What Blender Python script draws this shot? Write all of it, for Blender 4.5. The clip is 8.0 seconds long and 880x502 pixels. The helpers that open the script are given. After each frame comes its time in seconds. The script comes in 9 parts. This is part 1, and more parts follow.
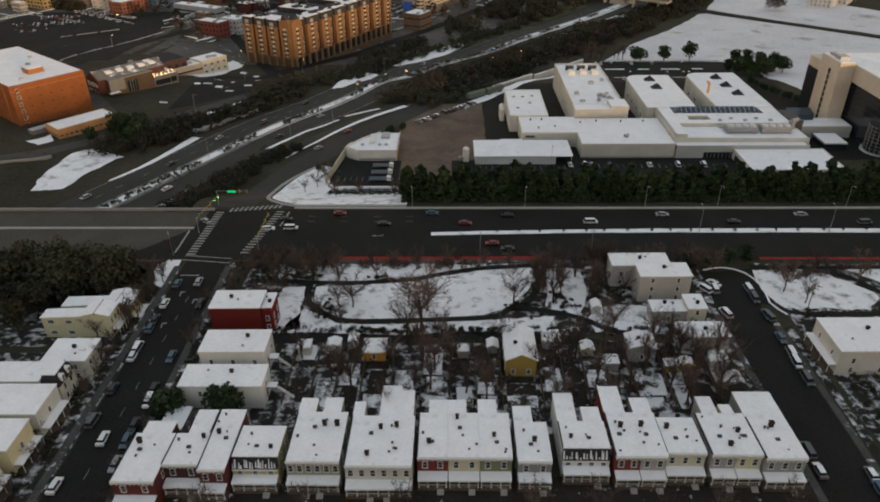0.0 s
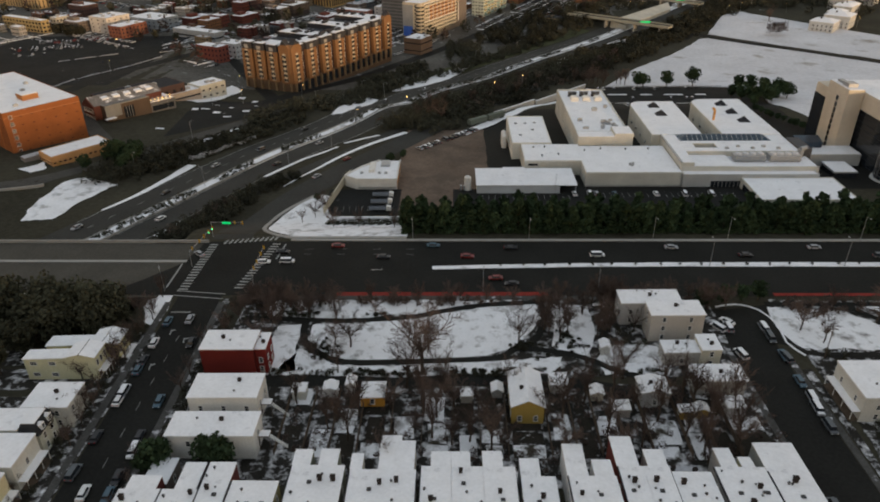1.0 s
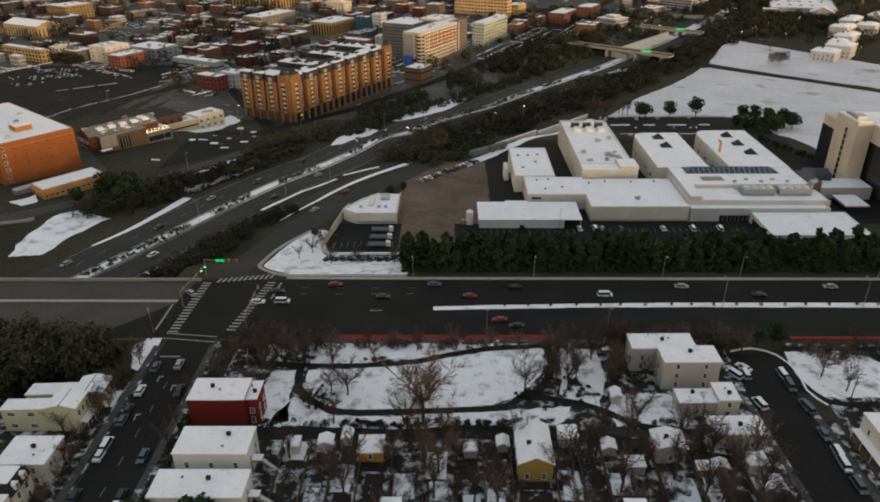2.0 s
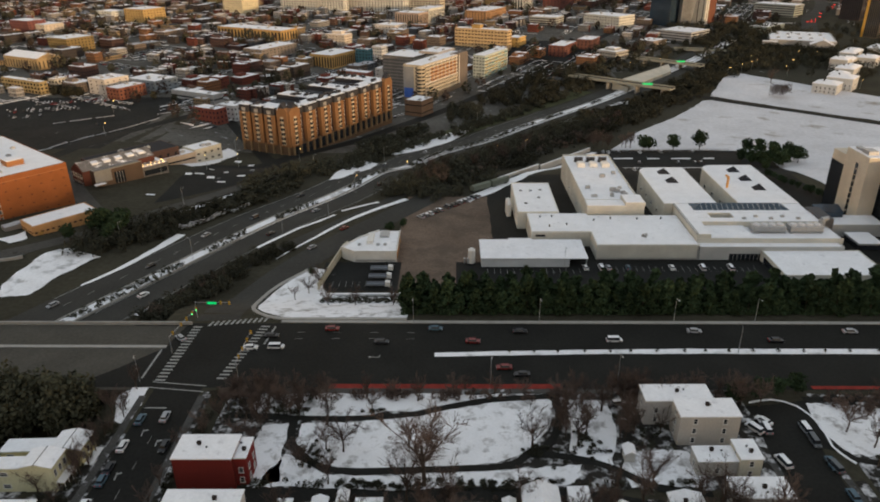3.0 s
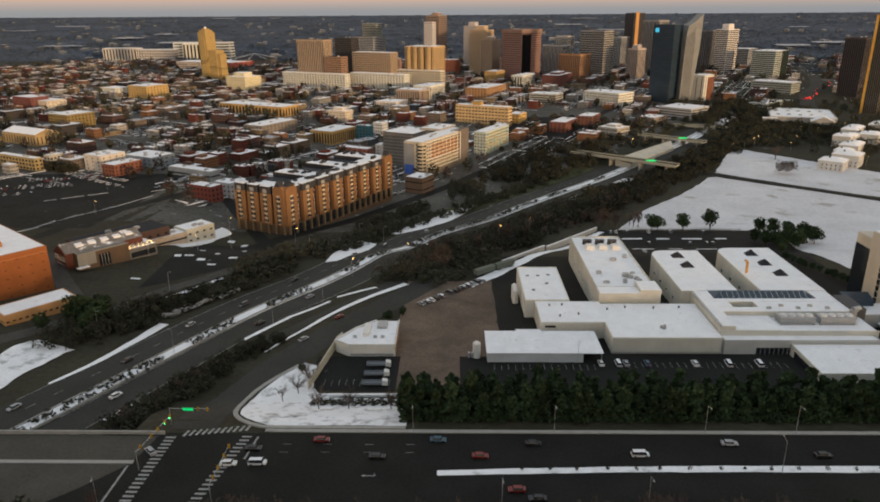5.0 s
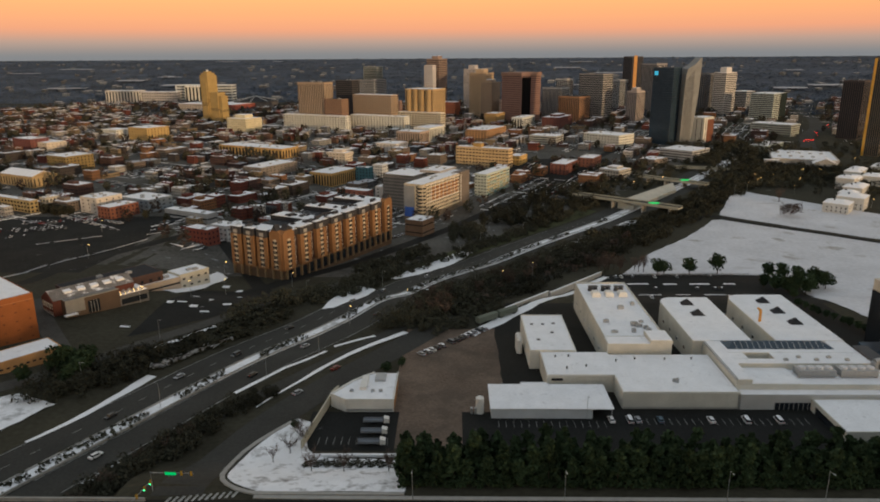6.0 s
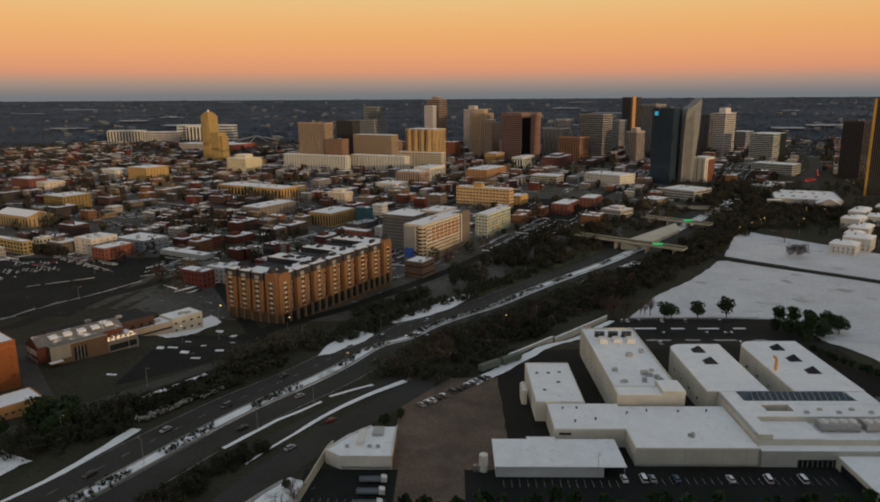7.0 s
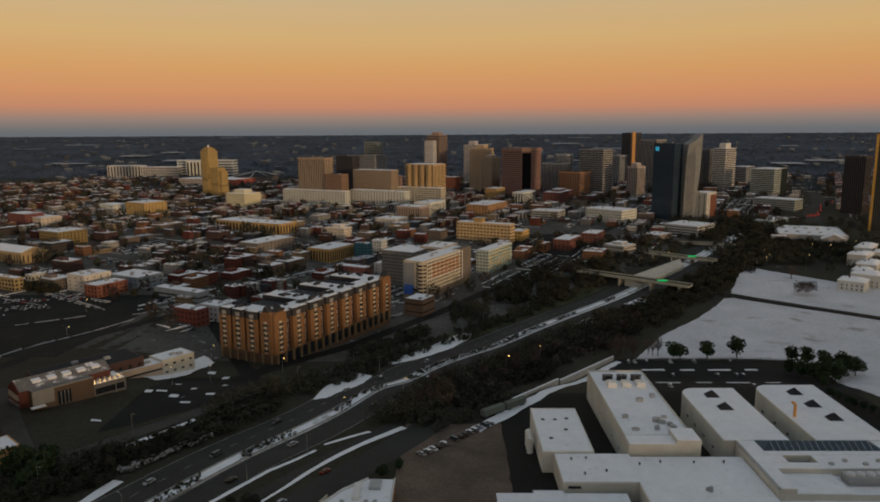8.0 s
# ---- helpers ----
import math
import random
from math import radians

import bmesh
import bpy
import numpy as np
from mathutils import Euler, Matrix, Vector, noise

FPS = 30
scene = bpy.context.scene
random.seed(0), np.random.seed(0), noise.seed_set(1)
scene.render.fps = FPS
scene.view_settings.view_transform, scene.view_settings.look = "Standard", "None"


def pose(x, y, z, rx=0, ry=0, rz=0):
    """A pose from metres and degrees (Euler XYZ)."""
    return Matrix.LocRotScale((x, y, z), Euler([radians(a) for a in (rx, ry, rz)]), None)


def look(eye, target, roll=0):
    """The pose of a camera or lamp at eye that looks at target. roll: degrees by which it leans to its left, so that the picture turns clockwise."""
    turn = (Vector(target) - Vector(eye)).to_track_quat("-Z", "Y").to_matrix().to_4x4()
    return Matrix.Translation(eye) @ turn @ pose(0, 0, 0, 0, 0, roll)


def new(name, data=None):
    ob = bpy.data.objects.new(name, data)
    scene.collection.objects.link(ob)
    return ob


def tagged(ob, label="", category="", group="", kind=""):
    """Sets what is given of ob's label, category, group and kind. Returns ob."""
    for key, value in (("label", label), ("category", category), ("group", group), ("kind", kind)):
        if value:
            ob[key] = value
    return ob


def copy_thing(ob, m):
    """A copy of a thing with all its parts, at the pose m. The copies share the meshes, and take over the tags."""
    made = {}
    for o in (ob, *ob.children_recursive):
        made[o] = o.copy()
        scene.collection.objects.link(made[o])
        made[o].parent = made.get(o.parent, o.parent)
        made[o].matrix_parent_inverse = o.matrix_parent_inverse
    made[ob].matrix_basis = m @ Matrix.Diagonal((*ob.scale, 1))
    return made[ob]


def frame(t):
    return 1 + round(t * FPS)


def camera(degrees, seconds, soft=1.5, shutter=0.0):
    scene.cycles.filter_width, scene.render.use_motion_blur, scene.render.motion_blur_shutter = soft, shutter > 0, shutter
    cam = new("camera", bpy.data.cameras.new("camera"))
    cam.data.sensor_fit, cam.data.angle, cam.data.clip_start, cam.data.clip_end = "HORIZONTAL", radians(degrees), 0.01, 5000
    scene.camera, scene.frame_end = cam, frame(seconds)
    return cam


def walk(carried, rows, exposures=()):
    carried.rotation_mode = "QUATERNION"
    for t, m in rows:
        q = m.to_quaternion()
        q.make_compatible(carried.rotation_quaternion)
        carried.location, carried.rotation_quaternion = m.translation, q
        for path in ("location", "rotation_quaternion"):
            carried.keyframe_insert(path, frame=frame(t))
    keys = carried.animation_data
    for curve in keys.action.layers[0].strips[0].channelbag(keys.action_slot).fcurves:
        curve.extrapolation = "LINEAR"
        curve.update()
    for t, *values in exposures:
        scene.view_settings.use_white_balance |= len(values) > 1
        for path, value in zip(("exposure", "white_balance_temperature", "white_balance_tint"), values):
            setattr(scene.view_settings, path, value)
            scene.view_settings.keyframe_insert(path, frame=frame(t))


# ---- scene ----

cam = camera(64.7, 8.0, soft=1.9)
PATH = [
    (0, (3.662, 1.404, 119.855), (1.795, 87.220, 68.551), -0.61),
    (0.5, (3.292, 6.144, 119.796), (1.443, 92.630, 69.628), -0.58),
    (1, (2.927, 11.024, 119.725), (1.091, 98.298, 70.940), -0.55),
    (1.5, (2.565, 16.037, 119.643), (0.742, 104.151, 72.393), -0.52),
    (2, (2.208, 21.180, 119.551), (0.397, 110.159, 73.950), -0.50),
    (2.5, (1.855, 26.447, 119.447), (0.055, 116.310, 75.613), -0.47),
    (3, (1.506, 31.834, 119.331), (-0.283, 122.602, 77.403), -0.45),
    (3.5, (1.162, 37.336, 119.205), (-0.618, 129.032, 79.346), -0.43),
    (4, (0.821, 42.949, 119.068), (-0.950, 135.590, 81.458), -0.41),
    (4.5, (0.485, 48.667, 118.919), (-1.278, 142.259, 83.740), -0.39),
    (5, (0.154, 54.487, 118.759), (-1.602, 149.011, 86.169), -0.38),
    (5.5, (-0.174, 60.403, 118.588), (-1.921, 155.816, 88.700), -0.36),
    (6, (-0.497, 66.411, 118.406), (-2.235, 162.642, 91.269), -0.35),
    (6.5, (-0.816, 72.505, 118.213), (-2.544, 169.465, 93.802), -0.34),
    (7, (-1.131, 78.682, 118.008), (-2.848, 176.267, 96.231), -0.33),
    (7.5, (-1.441, 84.937, 117.793), (-3.147, 183.045, 98.508), -0.32),
    (8, (-1.747, 91.264, 117.566), (-3.440, 189.806, 100.638), -0.32),
]
walk(cam, [(t, look(eye, target, roll)) for t, eye, target, roll in PATH],
     exposures=[(0, 0.05, 6520, 8.0), (2.0, 0.12, 6520, 8.0), (4.5, 0.26, 6550, 8.0), (6.0, -0.18, 6500, 6.5), (7.0, -0.58, 6350, 6.0), (8.0, -0.92, 6200, 6.0)])

# ---------------------------------------------------------------- light
SUN_AZ, SUN_EL = radians(-50), radians(4.0)      # low winter sun behind the camera
world = bpy.data.worlds.new("dusk_sky")
scene.world = world
world.use_nodes = True
wn, wl = world.node_tree.nodes, world.node_tree.links
wn.clear()
w_out = wn.new("ShaderNodeOutputWorld")
w_bg = wn.new("ShaderNodeBackground")
w_sky = wn.new("ShaderNodeTexSky")
w_sky.sky_type, w_sky.sun_disc = "NISHITA", False
w_sky.sun_elevation, w_sky.sun_rotation = radians(3), radians(90) - SUN_AZ
w_co = wn.new("ShaderNodeTexCoord")
w_sep = wn.new("ShaderNodeSeparateXYZ")
w_ramp = wn.new("ShaderNodeValToRGB")
w_mix = wn.new("ShaderNodeMixRGB")
w_mul = wn.new("ShaderNodeMixRGB")
wl.new(w_co.outputs["Generated"], w_sep.inputs[0])
wl.new(w_sep.outputs["Z"], w_ramp.inputs[0])
SKY = ((0.0, (0.25, 0.265, 0.29)), (0.005, (0.29, 0.285, 0.295)), (0.018, (0.52, 0.37, 0.32)), (0.034, (0.98, 0.41, 0.245)), (0.055, (1.14, 0.48, 0.22)), (0.085, (1.2, 0.57, 0.21)),
       (0.125, (1.2, 0.71, 0.28)), (0.19, (1.08, 0.76, 0.42)), (0.32, (0.56, 0.56, 0.55)), (0.6, (0.445, 0.475, 0.505)), (1.0, (0.42, 0.455, 0.50)))
el = w_ramp.color_ramp.elements
for n, (p, c) in enumerate(SKY):
    e = el[n] if n < 2 else el.new(p)
    e.position, e.color = p, (*c, 1)
w_mul.blend_type = "MULTIPLY"
w_mul.inputs[0].default_value = 1.0
w_mul.inputs[2].default_value = (0.10, 0.10, 0.10, 1)
wl.new(w_sky.outputs[0], w_mul.inputs[1])
w_mix.blend_type = "ADD"
w_mix.inputs[0].default_value = 0.25
wl.new(w_ramp.outputs[0], w_mix.inputs[1])
wl.new(w_mul.outputs[0], w_mix.inputs[2])
wl.new(w_mix.outputs[0], w_bg.inputs[0])
w_bg.inputs[1].default_value = 1.0
wl.new(w_bg.outputs[0], w_out.inputs[0])

sun_data = bpy.data.lights.new("sun", "SUN")
sun_data.energy, sun_data.angle, sun_data.color = 2.9, radians(2.5), (1.0, 0.66, 0.36)
sun = new("sun", sun_data)
sun.matrix_world = look((900 * math.cos(SUN_AZ), 900 * math.sin(SUN_AZ), 900 * math.tan(SUN_EL)), (0, 0, 0))


# ---------------------------------------------------------------- materials
def mat(name, color, rough=0.85, vary=0.18, scale=0.5, fine=6.0, bump=0.0, metal=0.0, other=None, cover=0.5, edge=0.06, glow=0.0, spot=None, tone=0.0):
    """A surface with stains at two scales; other: a second colour in patches that cover a share of it; tone: how far objects differ."""
    m = bpy.data.materials.new(name)
    m.use_nodes = True
    nt = m.node_tree
    nd, lk = nt.nodes, nt.links
    b = nd["Principled BSDF"]
    b.inputs["Roughness"].default_value, b.inputs["Metallic"].default_value = rough, metal
    if rough > 0.7:
        b.inputs["Specular IOR Level"].default_value = 0.08
    co = nd.new("ShaderNodeTexCoord")
    n1 = nd.new("ShaderNodeTexNoise")
    n1.inputs["Scale"].default_value, n1.inputs["Detail"].default_value = scale, 5
    n2 = nd.new("ShaderNodeTexNoise")
    n2.inputs["Scale"].default_value, n2.inputs["Detail"].default_value = fine, 3
    for n in (n1, n2):
        lk.new(co.outputs["Object"], n.inputs["Vector"])
    add = nd.new("ShaderNodeMath")
    add.operation = "ADD"
    lk.new(n1.outputs["Fac"], add.inputs[0])
    lk.new(n2.outputs["Fac"], add.inputs[1])
    rng = nd.new("ShaderNodeMapRange")
    rng.inputs[1].default_value, rng.inputs[2].default_value = 0.7, 1.3
    rng.inputs[3].default_value, rng.inputs[4].default_value = 1 - vary, 1 + vary
    lk.new(add.outputs[0], rng.inputs[0])
    hsv = nd.new("ShaderNodeHueSaturation")
    hsv.inputs["Color"].default_value = (*color, 1)
    top = rng.outputs[0]
    if tone:
        info = nd.new("ShaderNodeObjectInfo")
        r2 = nd.new("ShaderNodeMapRange")
        r2.inputs[3].default_value, r2.inputs[4].default_value = 1 - tone, 1 + tone
        lk.new(info.outputs["Random"], r2.inputs[0])
        mu = nd.new("ShaderNodeMath")
        mu.operation = "MULTIPLY"
        lk.new(top, mu.inputs[0])
        lk.new(r2.outputs[0], mu.inputs[1])
        top = mu.outputs[0]
    lk.new(top, hsv.inputs["Value"])
    col = hsv.outputs[0]
    if other:
        n3 = nd.new("ShaderNodeTexNoise")
        n3.inputs["Scale"].default_value, n3.inputs["Detail"].default_value, n3.inputs["Roughness"].default_value = spot or scale, 8, 0.62
        lk.new(co.outputs["Object"], n3.inputs["Vector"])
        r3 = nd.new("ShaderNodeMapRange")
        mid = 0.5 + (0.5 - cover) * 0.55
        r3.inputs[1].default_value, r3.inputs[2].default_value = mid - edge, mid + edge
        lk.new(n3.outputs["Fac"], r3.inputs[0])
        mx = nd.new("ShaderNodeMixRGB")
        mx.inputs[2].default_value = (*other, 1)
        lk.new(r3.outputs[0], mx.inputs[0])
        lk.new(col, mx.inputs[1])
        col = mx.outputs[0]
    lk.new(col, b.inputs["Base Color"])
    if bump:
        bp = nd.new("ShaderNodeBump")
        bp.inputs["Strength"].default_value, bp.inputs["Distance"].default_value = bump, 0.2
        lk.new(add.outputs[0], bp.inputs["Height"])
        lk.new(bp.outputs[0], b.inputs["Normal"])
    if glow:
        b.inputs["Emission Color"].default_value = (*color, 1)
        b.inputs["Emission Strength"].default_value = glow
    return m


SNOWC = (0.825, 0.83, 0.86)
SNOW = mat("snow", SNOWC, 0.7, 0.05, 0.25, 2.0, 0.25)
ROOFSNOW = mat("roof_snow", SNOWC, 0.7, 0.07, 0.2, 1.2, 0.2, other=(0.42, 0.42, 0.45), cover=0.1, edge=0.12, spot=0.35)
MELT = mat("melting_snow", SNOWC, 0.75, 0.1, 0.2, 2.0, 0.3, other=(0.055, 0.048, 0.036), cover=0.42, edge=0.05, spot=0.16)
MELTMORE = mat("mostly_melted_snow", (0.028, 0.026, 0.023), 0.85, 0.3, 0.2, 2.0, 0.3, other=SNOWC, cover=0.33, edge=0.10, spot=0.33)
MELTDARK = mat("trodden_ground", (0.030, 0.026, 0.021), 0.9, 0.3, 0.2, 2.0, 0.3, other=SNOWC, cover=0.2, edge=0.05, spot=0.45)
PARKSNOW = mat("park_snow", SNOWC, 0.72, 0.06, 0.2, 2.0, 0.3, other=(0.07, 0.055, 0.04), cover=0.25, edge=0.12, spot=0.22)
LAWNSNOW = mat("lawn_snow", (0.62, 0.62, 0.65), 0.72, 0.14, 0.03, 0.4, 0.3, other=(0.24, 0.21, 0.17), cover=0.22, edge=0.08, spot=0.035)
CITYLOT = mat("worn_lot_asphalt", (0.021, 0.021, 0.020), 0.9, 0.4, 0.04, 0.5, 0.1, other=(0.5, 0.51, 0.54), cover=0.07, edge=0.05, spot=0.12)
GROUND = mat("winter_ground", (0.046, 0.043, 0.031), 0.95, 0.3, 0.03, 0.5, 0.3, other=(0.5, 0.5, 0.54), cover=0.07, edge=0.05, spot=0.05)
ASPHALT = mat("asphalt", (0.0180, 0.0180, 0.0165), 0.8, 0.28, 0.06, 1.2, 0.15)
ASPHALTLOT = mat("lot_asphalt", (0.018, 0.0185, 0.018), 0.8, 0.3, 0.06, 1.0, 0.15, other=(0.55, 0.56, 0.6), cover=0.06, edge=0.05, spot=0.09)
CITYGROUND = mat("city_pavement", (0.094, 0.089, 0.080), 0.9, 0.4, 0.03, 0.4, 0.1, other=(0.5, 0.5, 0.53), cover=0.16, edge=0.05, spot=0.09)
BANKSNOW = mat("bank_snow", SNOWC, 0.72, 0.1, 0.1, 1.0, 0.4, other=(0.05, 0.045, 0.035), cover=0.22, edge=0.12, spot=0.12)
LEAFMOLD = mat("brown_evergreen", (0.056, 0.056, 0.037), 0.95, 0.4, 0.3, 3.0, tone=0.3)
VOID = mat("black_slot", (0.006, 0.006, 0.007), 0.9, 0.1)
FREEWAY = mat("freeway_concrete", (0.048, 0.047, 0.043), 0.8, 0.22, 0.05, 1.0, 0.1)
STREET = mat("worn_street", (0.070, 0.066, 0.060), 0.85, 0.25, 0.08, 1.0, 0.1)
DECK = mat("bridge_deck", (0.075, 0.070, 0.060), 0.85, 0.2, 0.08, 1.0, 0.1)
YARD = mat("gravel_yard", (0.145, 0.108, 0.084), 0.95, 0.3, 0.05, 1.0, 0.3, other=(0.07, 0.06, 0.05), cover=0.25, edge=0.15, spot=0.06)
CONCRETE = mat("concrete", (0.33, 0.32, 0.30), 0.85, 0.15, 0.3, 3.0, 0.1)
PAVING = mat("pavement_concrete", (0.075, 0.073, 0.07), 0.9, 0.3, 0.2, 2.0, 0.1, other=(0.6, 0.6, 0.64), cover=0.25, edge=0.05, spot=0.3)
PAINT = mat("road_paint", (0.30, 0.30, 0.29), 0.75, 0.45, 0.6, 4.0)
REDLANE = mat("red_lane", (0.21, 0.032, 0.025), 0.8, 0.3, 0.3, 2.0)
GLASS = mat("dark_window", (0.02, 0.024, 0.03), 0.12, 0.2, 0.5, 2.0)
GLASSBLUE = mat("blue_glass", (0.022, 0.040, 0.062), 0.15, 0.25, 0.02, 0.2)
LITGLASS = mat("lit_window", (1.0, 0.62, 0.28), 0.4, 0.1, glow=1.6)
TRIM = mat("white_trim", (0.68, 0.67, 0.64), 0.6, 0.08, 1.0, 5.0)
DARK = mat("dark_metal", (0.03, 0.03, 0.033), 0.5, 0.2, 1.0, 5.0)
STEEL = mat("galvanised_steel", (0.38, 0.39, 0.40), 0.45, 0.15, 1.0, 6.0, metal=0.5)
BARK = mat("bark", (0.075, 0.058, 0.045), 0.95, 0.25, 1.0, 6.0, tone=0.3)
TWIG = mat("twigs", (0.10, 0.074, 0.063), 0.95, 0.25, 1.0, 6.0, tone=0.35)
NEEDLE = mat("evergreen_leaves", (0.036, 0.056, 0.028), 0.9, 0.4, 0.4, 3.0, tone=0.3)
BRUSH = mat("winter_brush", (0.048, 0.048, 0.035), 0.95, 0.4, 0.4, 3.0, tone=0.4)
# the blue of distance haze is put into this base colour
HAZEWOODS = mat("haze_blue_woods", (0.056, 0.072, 0.100), 0.95, 0.45, 0.004, 0.03)
GRASS = mat("winter_grass", (0.062, 0.066, 0.034), 0.95, 0.35, 0.05, 0.8, 0.3, other=(0.5, 0.5, 0.52), cover=0.12, edge=0.06, spot=0.08)
TWIGFAR = mat("far_twigs", (0.058, 0.045, 0.040), 0.95, 0.3, 0.1, 1.0)
THINSNOW = mat("thin_roof_snow", (0.42, 0.43, 0.46), 0.8, 0.2, 0.2, 1.2, 0.1, other=(0.15, 0.15, 0.16), cover=0.3, edge=0.1, spot=0.25)
BAREROOF = mat("thawed_roof", (0.055, 0.056, 0.06), 0.85, 0.25, 0.2, 1.2, 0.1, other=(0.5, 0.5, 0.54), cover=0.22, edge=0.08, spot=0.3)
SNOWTWIG = mat("snow_on_twigs", (0.62, 0.62, 0.64), 0.85, 0.2, 1.0, 4.0)
SHINGLE = mat("dark_shingle", (0.035, 0.036, 0.04), 0.85, 0.25, 0.8, 6.0)
CHIMNEY = mat("chimney_brick", (0.042, 0.034, 0.031), 0.9, 0.25, 1.0, 8.0)
PLANK = mat("old_timber", (0.11, 0.085, 0.065), 0.9, 0.3, 0.8, 6.0)
GREENLAMP = mat("green_lamp", (0.05, 1.0, 0.3), 0.5, 0.02, glow=5.0)
WARMLAMP = mat("warm_lamp", (1.0, 0.55, 0.15), 0.5, 0.02, glow=9.0)
REDLAMP = mat("red_lamp", (0.5, 0.02, 0.015), 0.4, 0.02, glow=0.15)
RUBBER = mat("rubber", (0.015, 0.015, 0.016), 0.8, 0.1)
_walls = {}


def wall(r, g, b, rough=0.85):
    """A weathered wall paint or masonry of that colour, made once."""
    k = (r, g, b, rough)
    if k not in _walls:
        _walls[k] = mat("wall_finish", (r, g, b), rough, 0.16, 0.12, 2.5, 0.08)
    return _walls[k]


# ---------------------------------------------------------------- mesh tools
class Shape:
    """Collects faces for one mesh."""

    def __init__(self):
        self.v, self.f = [], []

    def add(self, verts, faces):
        n = len(self.v)
        self.v += [tuple(p) for p in verts]
        self.f += [tuple(i + n for i in q) for q in faces]
        return self

    def box(self, x0, x1, y0, y1, z0, z1, top=True, bottom=True):
        fs = [(0, 1, 5, 4), (1, 2, 6, 5), (2, 3, 7, 6), (3, 0, 4, 7)]
        if top:
            fs.append((4, 5, 6, 7))
        if bottom:
            fs.append((3, 2, 1, 0))
        return self.add([(x0, y0, z0), (x1, y0, z0), (x1, y1, z0), (x0, y1, z0), (x0, y0, z1), (x1, y0, z1), (x1, y1, z1), (x0, y1, z1)], fs)

    def taper(self, x0, x1, y0, y1, z0, z1, k):
        """A box whose top is drawn in by k on each side."""
        return self.add([(x0, y0, z0), (x1, y0, z0), (x1, y1, z0), (x0, y1, z0), (x0 + k, y0 + k, z1), (x1 - k, y0 + k, z1), (x1 - k, y1 - k, z1), (x0 + k, y1 - k, z1)],
                        [(0, 1, 5, 4), (1, 2, 6, 5), (2, 3, 7, 6), (3, 0, 4, 7), (4, 5, 6, 7), (3, 2, 1, 0)])

    def prism(self, poly, z0, z1):
        n = len(poly)
        z0s = z0 if hasattr(z0, "__len__") else [z0] * n
        z1s = z1 if hasattr(z1, "__len__") else [z1] * n
        vs = [(x, y, z) for (x, y), z in zip(poly, z0s)] + [(x, y, z) for (x, y), z in zip(poly, z1s)]
        return self.add(vs, [(i, (i + 1) % n, n + (i + 1) % n, n + i) for i in range(n)] + [tuple(range(n, 2 * n)), tuple(range(n - 1, -1, -1))])

    def tube(self, p, q, r0, r1, n=5, caps=True):
        p, q = Vector(p), Vector(q)
        d = (q - p).normalized()
        a = d.orthogonal().normalized()
        b = d.cross(a)
        vs = []
        for c, r in ((p, r0), (q, r1)):
            for i in range(n):
                w = 2 * math.pi * i / n
                vs.append(c + a * (r * math.cos(w)) + b * (r * math.sin(w)))
        fs = [(i, (i + 1) % n, n + (i + 1) % n, n + i) for i in range(n)]
        if caps:
            fs += [tuple(range(n, 2 * n)), tuple(range(n - 1, -1, -1))]
        return self.add(vs, fs)

    def gable(self, x0, x1, y0, y1, z0, z1, along="x", over=0.0):
        """A solid gable: the ridge runs along x or y."""
        if along == "x":
            ym = (y0 + y1) / 2
            vs = [(x0, y0, z0), (x1, y0, z0), (x1, y1, z0), (x0, y1, z0), (x0, ym, z1), (x1, ym, z1)]
            return self.add(vs, [(0, 1, 5, 4), (2, 3, 4, 5), (1, 2, 5), (3, 0, 4), (3, 2, 1, 0)])
        xm = (x0 + x1) / 2
        vs = [(x0, y0, z0), (x1, y0, z0), (x1, y1, z0), (x0, y1, z0), (xm, y0, z1), (xm, y1, z1)]
        return self.add(vs, [(0, 1, 4), (1, 2, 5, 4), (2, 3, 5), (3, 0, 4, 5), (3, 2, 1, 0)])

    def into(self, other, m):
        """Adds this shape, moved by m, to another."""
        other.add([m @ Vector(p) for p in self.v], self.f)

    def mesh(self, name, material):
        me = bpy.data.meshes.new(name)
        me.from_pydata(self.v, [], self.f)
        me.materials.append(material)
        me.update()
        return me


class Mixed:
    """Collects shapes by material for one mesh."""

    def __init__(self):
        self.by = {}

    def of(self, material):
        return self.by.setdefault(material.name, (material, Shape()))[1]

    def mesh(self, name):
        v, f, k = [], [], []
        me = bpy.data.meshes.new(name)
        for i, (m, s) in enumerate(self.by.values()):
            n = len(v)
            v += s.v
            f += [tuple(j + n for j in q) for q in s.f]
            k += [i] * len(s.f)
            me.materials.append(m)
        me.from_pydata(v, [], f)
        me.polygons.foreach_set("material_index", k)
        me.update()
        return me


def part(name, shape, material, parent=None, label="", at=(0, 0, 0), turn=0.0):
    """Links a shape (or a mesh made before) as one mesh object, under a thing or a part."""
    me = shape if isinstance(shape, bpy.types.Mesh) else shape.mesh(name, material)
    ob = new(name, me)
    ob.parent = parent
    ob.location = at
    ob.rotation_euler = (0, 0, turn)
    return tagged(ob, label) if label else ob


def thing(name, label, category, at=(0, 0, 0), turn=0.0, group="", kind=""):
    ob = new(name)
    ob.location = at
    ob.rotation_euler = (0, 0, turn)
    return tagged(ob, label, category, group, kind)


_kept = {}


def shared(key, make):
    if key not in _kept:
        _kept[key] = make()
    return _kept[key]


